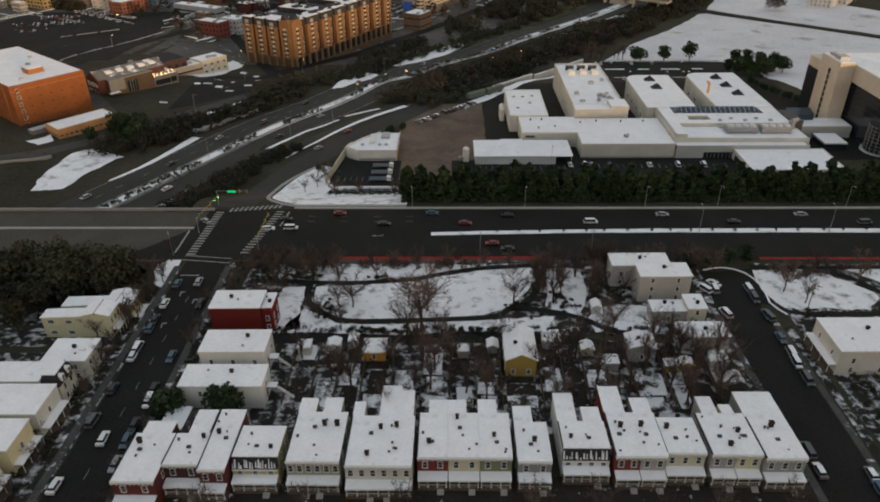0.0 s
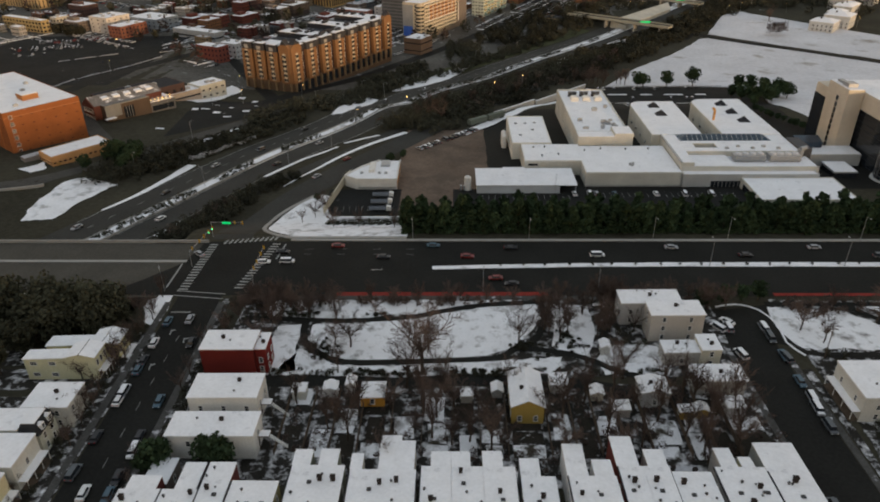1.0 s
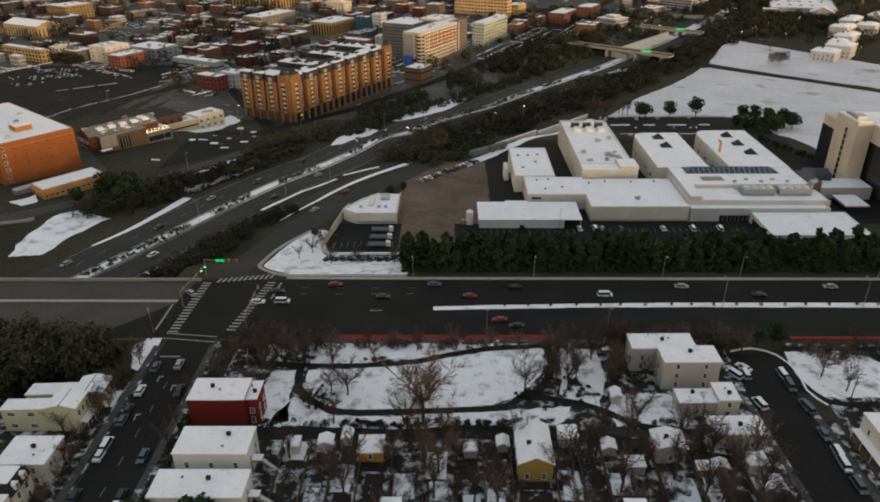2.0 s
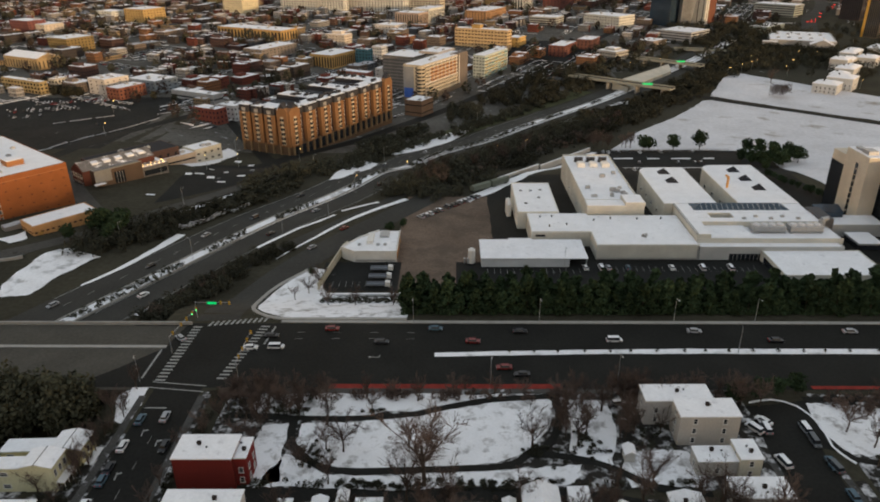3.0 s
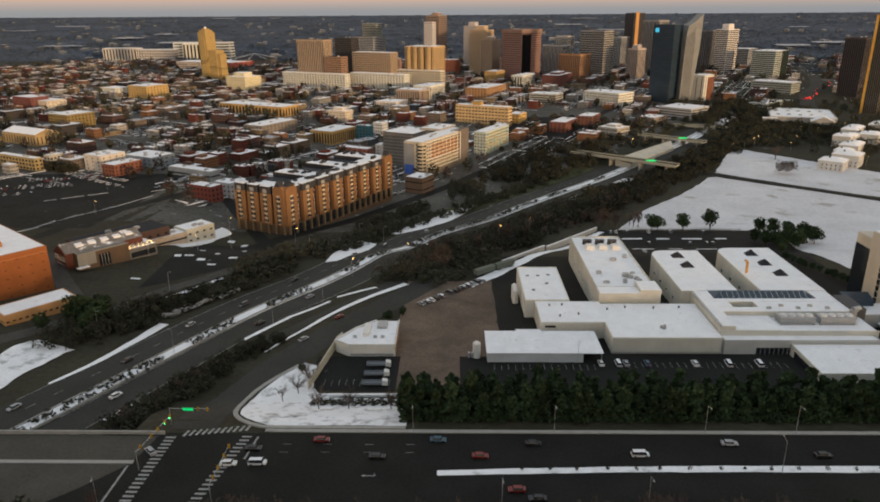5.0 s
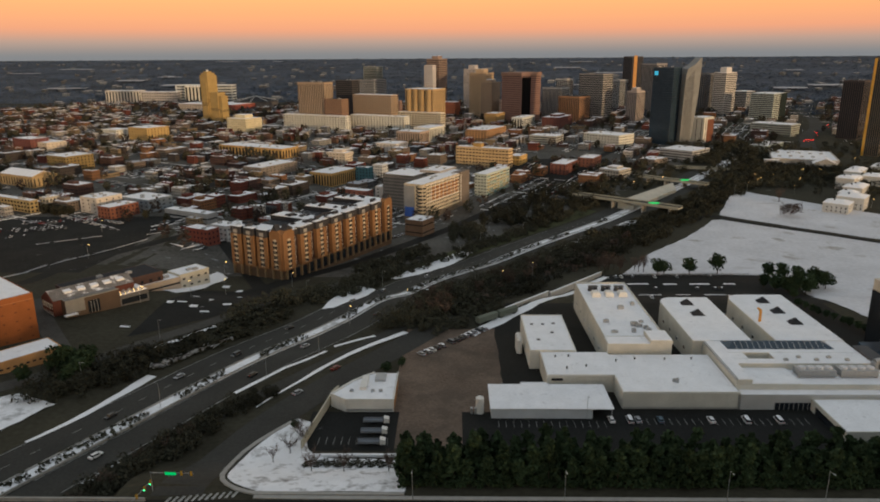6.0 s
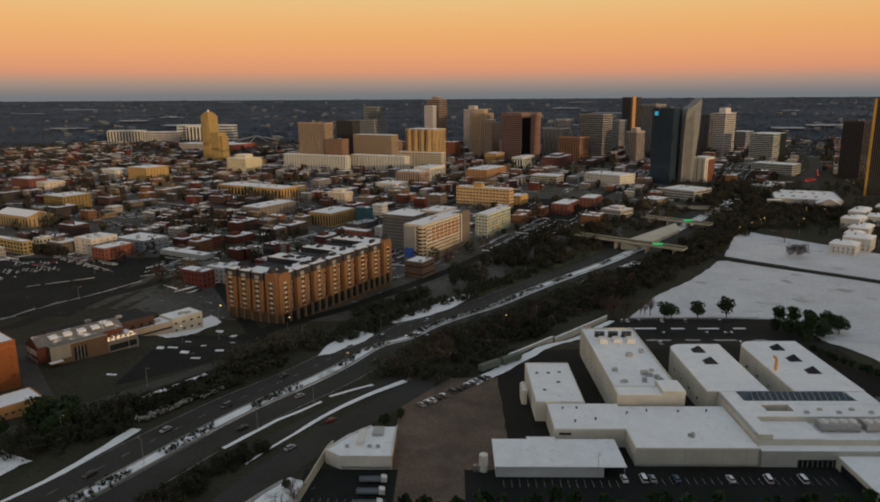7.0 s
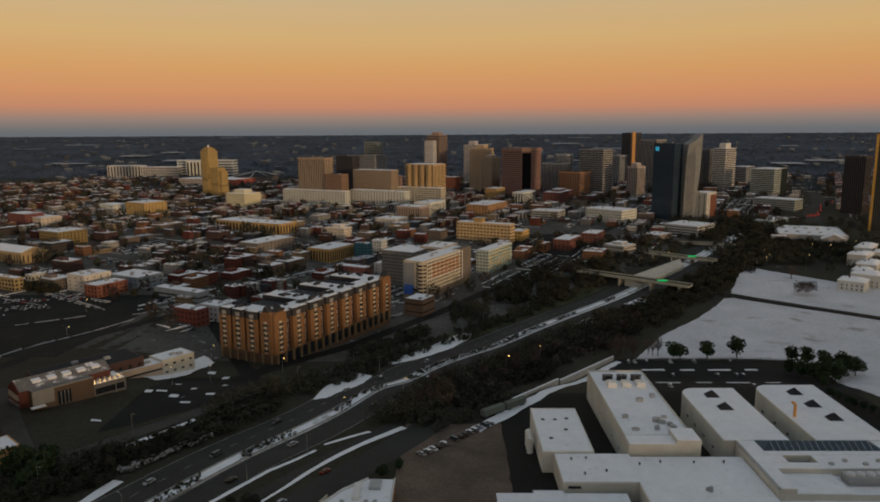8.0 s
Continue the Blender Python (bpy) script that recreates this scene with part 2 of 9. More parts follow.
def put(proto, x, y, z, turn=0.0, size=1.0):
    """A copy of a prototype at a place on the ground."""
    ob = copy_thing(proto, Matrix.LocRotScale((x, y, z), Euler((0, 0, turn)), None))
    ob.scale = (size, size, size)
    return ob


# ---------------------------------------------------------------- the lie of the land
def smooth(a, b, v):
    u = min(1.0, max(0.0, (v - a) / (b - a)))
    return u * u * (3 - 2 * u)


PROFILE = ((-900, 0), (234, 0), (266, -8), (420, -12), (470, -20), (560, -26), (700, -29), (850, -26), (1050, -17), (1400, -5), (2000, 8), (3000, 34), (4900, 96))


def rise(y):
    for (a, za), (b, zb) in zip(PROFILE, PROFILE[1:]):
        if y <= b:
            return za + (zb - za) * smooth(a, b, y) if b < 1500 else za + (zb - za) * max(0, y - a) / (b - a)
    return PROFILE[-1][1]


def land(x, y):
    z = rise(y)
    if y < 1500 and z < 0:
        z *= 1 - 0.4 * smooth(-130, -230, x)
    if y < 0:
        return 46 * smooth(-25, -115, y)         # unseen rise added behind the camera to shade the near field
    cut = smooth(-93, -104, x) * smooth(-215, -185, x) * smooth(150, 185, y)
    return min(z, -8 * cut) if y < 300 else z


def steps(spans):
    out = []
    for a, b, s in spans:
        n = max(1, round((b - a) / s))
        out += [a + (b - a) * i / n for i in range(n)]
    return out + [spans[-1][1]]


GX = steps(((-4900, -1500, 200), (-1500, -420, 40), (-420, 420, 6), (420, 1500, 40), (1500, 4900, 200)))
GY = steps(((-900, 0, 60), (0, 150, 12), (150, 640, 6), (640, 1000, 12), (1000, 2000, 40), (2000, 4950, 110)))
GZ = np.array([[land(x, y) for x in GX] for y in GY])
_gx, _gy = np.array(GX), np.array(GY)


def gz(x, y):
    """The ground's height, as the sheet of ground has it."""
    i = min(max(int(np.searchsorted(_gx, x)) - 1, 0), len(GX) - 2)
    j = min(max(int(np.searchsorted(_gy, y)) - 1, 0), len(GY) - 2)
    u, v = (x - GX[i]) / (GX[i + 1] - GX[i]), (y - GY[j]) / (GY[j + 1] - GY[j])
    return float((GZ[j][i] * (1 - u) + GZ[j][i + 1] * u) * (1 - v) + (GZ[j + 1][i] * (1 - u) + GZ[j + 1][i + 1] * u) * v)


sheet = Shape()
sheet.v = [(x, y, GZ[j][i]) for j, y in enumerate(GY) for i, x in enumerate(GX)]
_n = len(GX)
sheet.f = [(j * _n + i, j * _n + i + 1, (j + 1) * _n + i + 1, (j + 1) * _n + i) for j in range(len(GY) - 1) for i in range(_n - 1)]
tagged(part("ground", sheet, GROUND), "dark winter ground with thin patches of snow", "ground", kind="structure")


def curve_points(ctrl, step=5.0):
    """A smooth line through a few points."""
    pts = []
    c = [ctrl[0]] + list(ctrl) + [ctrl[-1]]
    for k in range(1, len(c) - 2):
        p0, p1, p2, p3 = (np.array(q, float) for q in c[k - 1:k + 3])
        n = max(2, int(np.linalg.norm(p2 - p1) / step))
        for i in range(n):
            t = i / n
            pts.append(0.5 * (2 * p1 + (p2 - p0) * t + (2 * p0 - 5 * p1 + 4 * p2 - p3) * t * t + (3 * p1 - p0 - 3 * p2 + p3) * t ** 3))
    pts.append(np.array(ctrl[-1], float))
    return pts


def ribbon(name, ctrl, width, lift, material, label, category, kind="structure", thick=0.0, wob=0.0, level=None, across=4):
    """A strip that follows the ground along a line; width: one number, or one at each end."""
    pts = curve_points(ctrl)
    w0, w1 = width if hasattr(width, "__len__") else (width, width)
    s = Shape()
    rows = []
    rnd = random.Random(len(pts))
    for k, p in enumerate(pts):
        d = pts[min(k + 1, len(pts) - 1)] - pts[max(k - 1, 0)]
        d = d / (np.linalg.norm(d) + 1e-9)
        nrm = np.array((-d[1], d[0]))
        w = (w0 + (w1 - w0) * k / (len(pts) - 1))
        a, b = -w / 2 - wob * rnd.random(), w / 2 + wob * rnd.random()
        row = []
        for i in range(across + 1):
            q = p + nrm * (a + (b - a) * i / across)
            row.append((q[0], q[1], (gz(q[0], q[1]) if level is None else level) + lift))
        rows.append(row)
    for row in rows:
        s.v += row
    m = across + 1
    for k in range(len(rows) - 1):
        s.f += [(k * m + i + 1, k * m + i, (k + 1) * m + i, (k + 1) * m + i + 1) for i in range(across)]
    if thick:
        n = len(s.v)
        s.v += [(x, y, z - thick) for x, y, z in s.v]
        last = (len(rows) - 1) * m
        for k in range(len(rows) - 1):
            s.f += [(k * m, n + k * m, n + (k + 1) * m, (k + 1) * m), (k * m + across, (k + 1) * m + across, n + (k + 1) * m + across, n + k * m + across)]
        for i in range(across):
            s.f += [(i + 1, n + i + 1, n + i, i), (last + i, n + last + i, n + last + i + 1, last + i + 1)]
            s.f += [(n + k * m + i, n + k * m + i + 1, n + (k + 1) * m + i + 1, n + (k + 1) * m + i) for k in range(len(rows) - 1)]
    return tagged(part(name, s, material), label, category, kind=kind)


def patch(name, x0, x1, y0, y1, lift, material, label, category, kind="structure", cell=6.0, rag=0.0, shape=None, seed=1):
    """A piece of surface on the ground; rag: how uneven its outline is; shape: a test that keeps a cell."""
    nx, ny = max(1, round((x1 - x0) / cell)), max(1, round((y1 - y0) / cell))
    s = Shape()
    for j in range(ny + 1):
        for i in range(nx + 1):
            x, y = x0 + (x1 - x0) * i / nx, y0 + (y1 - y0) * j / ny
            if rag:
                k = noise.noise_vector((x * 0.11 + seed, y * 0.11, seed))
                edge = 1.0 if i in (0, nx) or j in (0, ny) else 0.3
                x, y = x + k[0] * rag * edge, y + k[1] * rag * edge
            s.v.append((x, y, gz(x, y) + lift))
    for j in range(ny):
        for i in range(nx):
            cx, cy = x0 + (x1 - x0) * (i + 0.5) / nx, y0 + (y1 - y0) * (j + 0.5) / ny
            if shape is None or shape(cx, cy):
                a = j * (nx + 1) + i
                s.f.append((a, a + 1, a + nx + 2, a + nx + 1))
    return tagged(part(name, s, material), label, category, kind=kind)


def loft(name, left, right, material, label, category, lift=0.1, rag=1.5, kind="structure", n=30, m=34):
    """A surface on the ground between two smooth edges."""
    a, b = curve_points(left, 2.0), curve_points(right, 2.0)
    s = Shape()
    for j in range(n + 1):
        p, q = a[round(j / n * (len(a) - 1))], b[round(j / n * (len(b) - 1))]
        for i in range(m + 1):
            x, y = p + (q - p) * i / m
            k = noise.noise_vector((x * 0.09, y * 0.09, 2.0)) + noise.noise_vector((x * 0.45, y * 0.45, 5.0)) * 0.6
            s.v.append((x + k[0] * rag, y + k[1] * rag, gz(x + k[0] * rag, y + k[1] * rag) + lift))
    s.f = [(j * (m + 1) + i, j * (m + 1) + i + 1, (j + 1) * (m + 1) + i + 1, (j + 1) * (m + 1) + i) for j in range(n) for i in range(m)]
    return tagged(part(name, s, material), label, category, kind=kind)


# ---------------------------------------------------------------- roads and open ground
ribbon("road", [(-104.5, 214), (0, 214), (200, 214), (900, 214)], 36, 0.1, ASPHALT, "wide dark asphalt avenue with several lanes", "road", level=0.0)
ribbon("side_street", [(-77, -100), (-77, 60), (-76.6, 130), (-77.4, 197)], 13.8, 0.05, ASPHALT, "dark asphalt residential street lined with parked cars", "road")
ribbon("dead_end_street", [(88.3, -100), (88.3, 60), (88.4, 120), (87.4, 160), (88.5, 178)], 13.4, 0.05, ASPHALT, "dark asphalt residential street that ends at the park", "road")
patch("turning_area", 82, 100, 170, 190, 0.04, ASPHALT, "dark asphalt turning area at the street's end", "road", cell=4, rag=3)
ribbon("front_street", [(-400, 84), (0, 84), (400, 84)], 11, 0.055, ASPHALT, "dark asphalt street before the row of houses", "road")
ribbon("alley", [(-71, 151), (-46, 154), (0, 155), (34, 154), (60, 147), (84, 143)], 4.5, 0.07, ASPHALT, "narrow dark alley behind the gardens", "road")
patch("yards", -70, 83, 119, 153, 0.03, MELTMORE, "back gardens with melting snow and dead grass", "ground", cell=5, rag=2)
patch("front_yards", -70, 85, 90.5, 106, 0.03, MELTDARK, "front gardens with melting snow", "ground", cell=5)
patch("west_yards", -140, -84, 60, 176, 0.03, MELTMORE, "gardens with melting snow beside the street", "ground", cell=5)
patch("east_yards", 101, 190, 60, 165, 0.03, MELTMORE, "snowy gardens beside the street", "ground", cell=5, rag=2)
patch("park_ground", -62, 82, 156.5, 194, 0.04, MELTMORE, "dark trodden park ground with broken snow", "ground", cell=4, rag=1)
patch("park_ground", 101, 200, 163, 194, 0.04, MELTMORE, "dark trodden park ground with thin snow", "ground", cell=4, rag=1)
for low_edge, high_edge in (([(-38.5, 172), (-34, 167.2), (-26, 163.6), (-7, 164), (10, 164.8), (18.5, 169), (26, 176), (29.5, 190)], [(-38.6, 181), (-30, 181.2), (-17.6, 181.9), (-8.6, 183.4), (-1, 185.9), (7, 188.6), (16, 190.6), (28.5, 191.4)]),
                            ([(-46, 156.9), (-26, 156.6), (0, 156.8), (30, 158.6)], [(-40, 169), (-33, 164.4), (-26.6, 161.2), (-7.5, 161.7), (12, 162.8), (33, 165.4)]),
                            ([(-47.5, 157.5), (-49.5, 168), (-49, 179)], [(-39.5, 158.5), (-41.6, 168), (-42, 180.6)]),
                            ([(-54, 184.2), (-41, 183.8), (-29.6, 183.4), (-12, 185), (-1, 188.2), (12, 191.8)], [(-54, 192.6), (-41, 193.5), (-29, 193.7), (-5, 193.7), (8, 193.7), (30, 193.7)]),
                            ([(31.5, 168.5), (32.5, 178), (33, 191)], [(40.5, 164.6), (44, 176), (44, 191)]),
                            ([(43.5, 157.5), (43, 164), (47, 170.5)], [(60, 157.6), (63, 164), (60, 170.5)]),
                            ([(101, 169.5), (98.5, 180), (99, 190)], [(126, 168.5), (131, 176), (121, 188)]),
                            ([(136, 168), (137, 180), (128, 191)], [(190, 166), (190, 180), (190, 192)]),
                            ([(-94.6, 197.2), (-92.6, 189), (-90, 181)], [(-86.2, 198.2), (-84.8, 190), (-85.8, 180)])):
    loft("snowy_lawn", low_edge, high_edge, PARKSNOW, "snow-covered piece of park lawn", "lawn", 0.09, 1.3, n=50, m=50)
n_path = 0
for line in (((-41, 182), (-39.8, 172.3), (-34.2, 166.1), (-26.6, 162.4), (-7.5, 162.8), (10.3, 163.8), (16.5, 165.2), (20.5, 168.5), (24.8, 170.9), (28, 175.5), (30.6, 184), (30.2, 192)), ((-60, 183.4), (-41.8, 182.5), (-29.6, 182.3), (-17.6, 182.9), (-8.6, 184.4), (-1, 187), (5.2, 189), (13, 190.9), (30, 192.5)),
             ((21, 168.4), (26.6, 168.4), (35.3, 166.3), (42, 162.9), (50, 157.4), (62, 155.5)), ((98, 190.5), (96.5, 178), (101, 167.4), (112, 166.4), (128, 166.6), (134.5, 172), (130, 183), (122, 191)), ((99, 191.5), (130, 191.5), (190, 192.5))):
    n_path += 1
    ribbon("park_path", line, 2.0, 0.14 + 0.012 * n_path, ASPHALT, "narrow curving dark park path", "path", across=2, wob=0.25)
ribbon("kerb", [(83.5, 190), (90, 191.5), (96, 188.5), (98.6, 180), (97.6, 172), (100.4, 166)], 0.6, 0.2, SNOW, "snowy kerb of the turning area", "kerb", thick=0.3, across=1)
ribbon("red_lane", [(-34, 196.9), (0, 197), (33, 197.2)], 2.2, 0.14, REDLANE, "red-painted lane along the avenue's edge", "road")
ribbon("red_lane", [(104, 197.1), (150, 197.1), (260, 197.1)], 1.6, 0.14, REDLANE, "red-painted lane along the avenue's edge", "road")
ribbon("pavement", [(-62, 194.6), (0, 194.8), (82, 194.6)], 2.2, 0.16, PAVING, "concrete pavement along the park", "pavement", thick=0.3)
ribbon("pavement", [(-56, 233.6), (0, 233.2), (400, 233)], 1.6, 0.25, CONCRETE, "pale concrete pavement along the avenue", "pavement", thick=0.5)
for x in (-68.6, -85.4):
    ribbon("pavement", [(x, 60), (x, 120), (x - 0.8, 192)], 2.0, 0.16, PAVING, "concrete pavement beside the street", "pavement", thick=0.3)
for x in (80.9, 96.2):
    ribbon("pavement", [(x, 60), (x, 120), (x - 0.8, 166)], 1.8, 0.16, PAVING, "concrete pavement beside the street", "pavement", thick=0.3)
ribbon("median", [(-4, 213.4), (20, 214.3), (60, 215.4), (150, 215.8), (700, 216)], (1.9, 5.0), 0.22, BANKSNOW, "snow-covered raised median of the avenue", "median", thick=0.4, wob=0.3)

# the freeway in its cutting, with a planted median, and the slip road
FW = [(-186, 140), (-161, 200), (-133.5, 254), (-114, 292), (-88, 346), (-58, 395), (-17, 480), (38.5, 559), (97.5, 637), (159, 715), (260, 850), (380, 1010)]


def beside(line, off):
    pts = [np.array(p, float) for p in line]
    out = []
    for k, p in enumerate(pts):
        d = pts[min(k + 1, len(pts) - 1)] - pts[max(k - 1, 0)]
        d = d / np.linalg.norm(d)
        out.append(tuple(p + np.array((-d[1], d[0])) * off))
    return out


ribbon("freeway", beside(FW, 11.8), 17.4, 0.12, FREEWAY, "grey concrete freeway carriageway", "road", across=6)
ribbon("freeway", beside(FW, -10.4), 14.6, 0.12, FREEWAY, "grey concrete freeway carriageway", "road", across=6)
ribbon("freeway_median", FW[1:], (5.2, 13.0), 0.5, BANKSNOW, "planted freeway median with snow between low walls", "median", thick=0.9)
for off in (-2.9, 2.9):
    ribbon("barrier", beside(FW[1:], off), 0.5, 0.95, CONCRETE, "long grey concrete freeway barrier", "barrier", thick=1.0, across=1)
ribbon("slip_road", [(-78, 234), (-78, 252), (-72, 272), (-63, 295), (-49, 322), (-31, 351), (-10, 386), (20, 440), (70, 520), (140, 640)], 14.5, 0.13, FREEWAY, "grey slip road curving away from the crossing", "road", across=6)
ribbon("merging_lane", [(-97, 262), (-86, 292), (-66, 326), (-40, 366), (-10, 412), (30, 474), (90, 560)], (5, 10), 0.125, FREEWAY, "grey merging lane beside the freeway", "road", across=4)
ribbon("snow_verge", [(-85.8, 312), (-71.7, 336.9), (-64.5, 346), (-57.5, 356)], (1.5, 1.1), 0.26, SNOW, "strip of snow along the freeway", "snow", wob=0.5)
ribbon("snow_verge", [(-114, 250.6), (-108.2, 262.6)], (2.0, 0.9), 0.26, SNOW, "strip of snow along the freeway", "snow", wob=0.4)
ribbon("snow_verge", [(-55, 361.5), (-45, 370), (-37.5, 375.5)], (1.0, 1.6), 0.27, SNOW, "strip of snow along the merging lane", "snow", wob=0.4)
ribbon("snow_verge", [(-74, 300), (-69.4, 310.4), (-62, 324.4), (-53.4, 341.4), (-41, 360), (-23, 380.5)], (0.5, 3.3), 0.27, SNOW, "strip of snow along the slip road", "snow", wob=0.3)
ribbon("snow_verge", [(-146, 274.2), (-138, 288.4), (-131.4, 307), (-125.4, 328.5)], (0.7, 4.6), 0.26, SNOW, "tapering bank of snow above the freeway", "snow", wob=0.5)
ribbon("snow_verge", [(-137, 360), (-128, 374), (-119, 389)], (3.0, 2.2), 0.26, SNOW, "strip of snow beside the frontage street", "snow", wob=0.5)
ribbon("frontage_street", [(-230, 283), (-198, 297), (-178, 315), (-158, 343), (-141, 371), (-117, 404), (-94, 440), (-68, 486)], 8.5, 0.15, STREET, "worn grey frontage street above the freeway", "road")
ribbon("retaining_wall", [(-226, 277.5), (-200, 288.5), (-184, 300)], 0.6, 1.2, CONCRETE, "concrete parapet along the frontage street", "wall", thick=4.5, across=1)
ribbon("works_street", [(-162, 336), (-180, 357), (-203, 386), (-226, 416)], 9, 0.16, STREET, "worn grey street between the brick works and the hall", "road")
loft("snow_patch", [(-204, 315), (-199, 320), (-197, 326)], [(-196, 311), (-192.5, 315), (-192, 318)], SNOW, "thin snow on the slope beside the annexe", "snow", 0.3, 0.6, n=10, m=8)
loft("snow_bank", [(-163, 266), (-160, 280), (-155.7, 291), (-150.5, 300.5)], [(-175.5, 264), (-178, 280), (-177.5, 299), (-168, 310)], BANKSNOW, "broad bank of snow beside the cutting", "snow", 0.3, 1.5, n=44, m=44)
loft("snow_verge", [(-40, 495), (-28, 523), (-8, 557), (14, 584)], [(-36, 493), (-16, 515), (6, 553), (17, 582)], SNOW, "bank of snow above the freeway", "snow", 0.3, 0.9, n=24, m=8)
loft("snow_verge", [(-70, 414), (-67, 445), (-60, 477)], [(-64, 416), (-53, 436), (-48, 470)], SNOW, "bank of snow above the freeway", "snow", 0.3, 1.0, n=24, m=10)
ribbon("snow_verge", [(86, 590), (112, 622), (120, 640)], (6, 9), 0.3, MELT, "patchy snow beside the freeway", "snow", wob=2.0)
ribbon("snow_verge", [(150, 668), (168, 690)], (9, 7), 0.3, SNOW, "bank of snow beside the freeway", "snow", wob=2.0)

# the works yard, car parks and the far lawn
patch("works_yard", -23, 20, 272, 385, 0.08, YARD, "bare brown gravel yard", "yard", cell=6, rag=1.5)
patch("car_park", -52, -20, 270, 297, 0.1, ASPHALTLOT, "small asphalt car park before the white building", "car park")
patch("car_park", 3, 150, 266, 297, 0.1, ASPHALTLOT, "long asphalt car park before the white works", "car park")
patch("car_park", 94, 205, 424, 506, 0.1, ASPHALTLOT, "asphalt car park behind the white works", "car park")
patch("works_court", 20, 200, 297, 424, 0.07, ASPHALT, "dark asphalt between the works buildings", "yard")
loft("snow_island", [(-56, 236.4), (-64, 241.4), (-68.6, 250), (-69, 264), (-63, 280), (-56, 291)], [(-14, 236.4), (-14, 246), (-15, 256), (-18, 264), (-46, 267), (-51, 289)], PARKSNOW, "snow-covered corner lawn with low hedges", "lawn", 0.25, 0.5)
ribbon("kerb", [(-14, 235.2), (-50, 235.2), (-58, 235.8), (-65.6, 240.4), (-70.2, 249.5), (-71, 263), (-66.8, 275), (-58, 289)], 1.5, 0.45, CONCRETE, "pale curved kerb of the corner lawn", "kerb", thick=0.7, across=1)
loft("far_lawn", [(112, 507), (143, 562), (190, 620), (238, 690)], [(205, 507), (420, 440), (420, 510), (246, 694)], LAWNSNOW, "wide snow-covered lawn with worn patches", "lawn", 0.3)
loft("far_lawn", [(212, 400), (205, 440), (212, 475), (202, 507)], [(520, 330), (520, 380), (500, 420), (424, 436)], LAWNSNOW, "snow-covered slope beside the car park", "lawn", 0.3)
loft("upper_lawn", [(252, 712), (272, 752), (306, 818), (312, 819)], [(430, 524), (460, 560), (440, 660), (378, 745)], LAWNSNOW, "snow-covered slope above the lane", "lawn", 0.3)
ribbon("park_street", [(222, 690), (262, 768), (300, 846), (338, 922), (385, 1015), (450, 1110)], 9.5, 0.3, ASPHALT, "dark street beside the snowy slope", "road")
ribbon("grass_bank", beside(FW[6:10], 33), 20, 0.22, GRASS, "dull green grass bank above the freeway", "ground")
ribbon("lane", [(215, 745), (245, 706), (290, 658), (340, 602), (420, 520)], 8, 0.35, ASPHALT, "narrow asphalt lane across the snowy slope", "road")
patch("car_park", -390, -235, 480, 660, 0.1, CITYLOT, "large half-full asphalt car park", "car park")
loft("car_park", [(-156, 372), (-158, 420), (-157, 462)], [(-118, 410), (-112, 436), (-112, 470)], ASPHALTLOT, "asphalt car park with patches of snow", "car park", 0.12, 0.3)
lots = random.Random(17)
for k, (px, py) in enumerate(((-155.6, 424), (-149.7, 425), (-140.5, 418.3), (-132.2, 410), (-135.5, 431.4), (-123.2, 421.3), (-147.6, 443.3), (-140.8, 474), (-130.3, 465.6), (-122.3, 442.6), (-162.3, 384.8))):
    w, d = lots.uniform(2.5, 5.5), lots.uniform(2, 4.5)
    patch("snow_heap", px - w / 2, px + w / 2, py - d / 2, py + d / 2, 0.3, SNOW, "ploughed heap of old snow on asphalt", "snow", kind="", cell=1.0, rag=1.3, seed=k)
ribbon("city_street", [(-264, 396), (-258, 446), (-249, 500), (-236, 540), (-214, 584), (-172, 660), (-110, 780), (20, 1020)], 10, 0.13, ASPHALT, "dark city street between the car parks", "road")
ribbon("city_street", [(-190, 606), (-152, 538), (-120, 474), (-104, 446)], 9.5, 0.15, ASPHALT, "dark city street beside the brick apartments", "road")
ribbon("city_street", [(-126, 462), (-112, 480), (-30, 610), (30, 720), (110, 860), (260, 1130)], 11, 0.14, ASPHALT, "dark city street above the freeway", "road")
patch("car_park", 60, 210, 870, 1010, 0.15, CITYLOT, "city car park", "car park")

patch("city_ground", -1000, 420, 500, 1720, 0.06, CITYGROUND, "dark city pavements with bits of snow", "ground", cell=12, shape=lambda x, y: x < -60 + (y - 480) * 0.72 or y > 1020)

# the bridge that takes the avenue over the freeway
bridge = thing("bridge", "wide concrete road bridge over the freeway", "bridge", (-145, 214, 0))
part("deck", Shape().box(-48, 54, -19, 19.5, -1.6, 0.02), DECK, bridge)
part("carriageway", Shape().prism([(-260, -17.6), (36, -17.6), (46, -8), (55.5, 3), (58, 16.4), (-260, 16.4)], 0.03, 0.13), DECK, bridge, "worn brown-grey bridge surface")
part("parapet", Shape().box(-60, 36, -18.95, -18.45, 0, 1.15), CONCRETE, bridge, "pale concrete parapet")
part("parapet", Shape().box(-110, 59.5, 17.0, 17.5, 0, 1.15), CONCRETE, bridge, "pale concrete parapet")
part("kerb", Shape().box(-260, 56, 2.7, 4.1, 0.1, 0.38), CONCRETE, bridge, "raised concrete median strip")
for x in (-40, -1, 38):
    part("pier", Shape().box(x - 0.8, x + 0.8, -17, 17.5, -8.6, -1.6), CONCRETE, bridge)


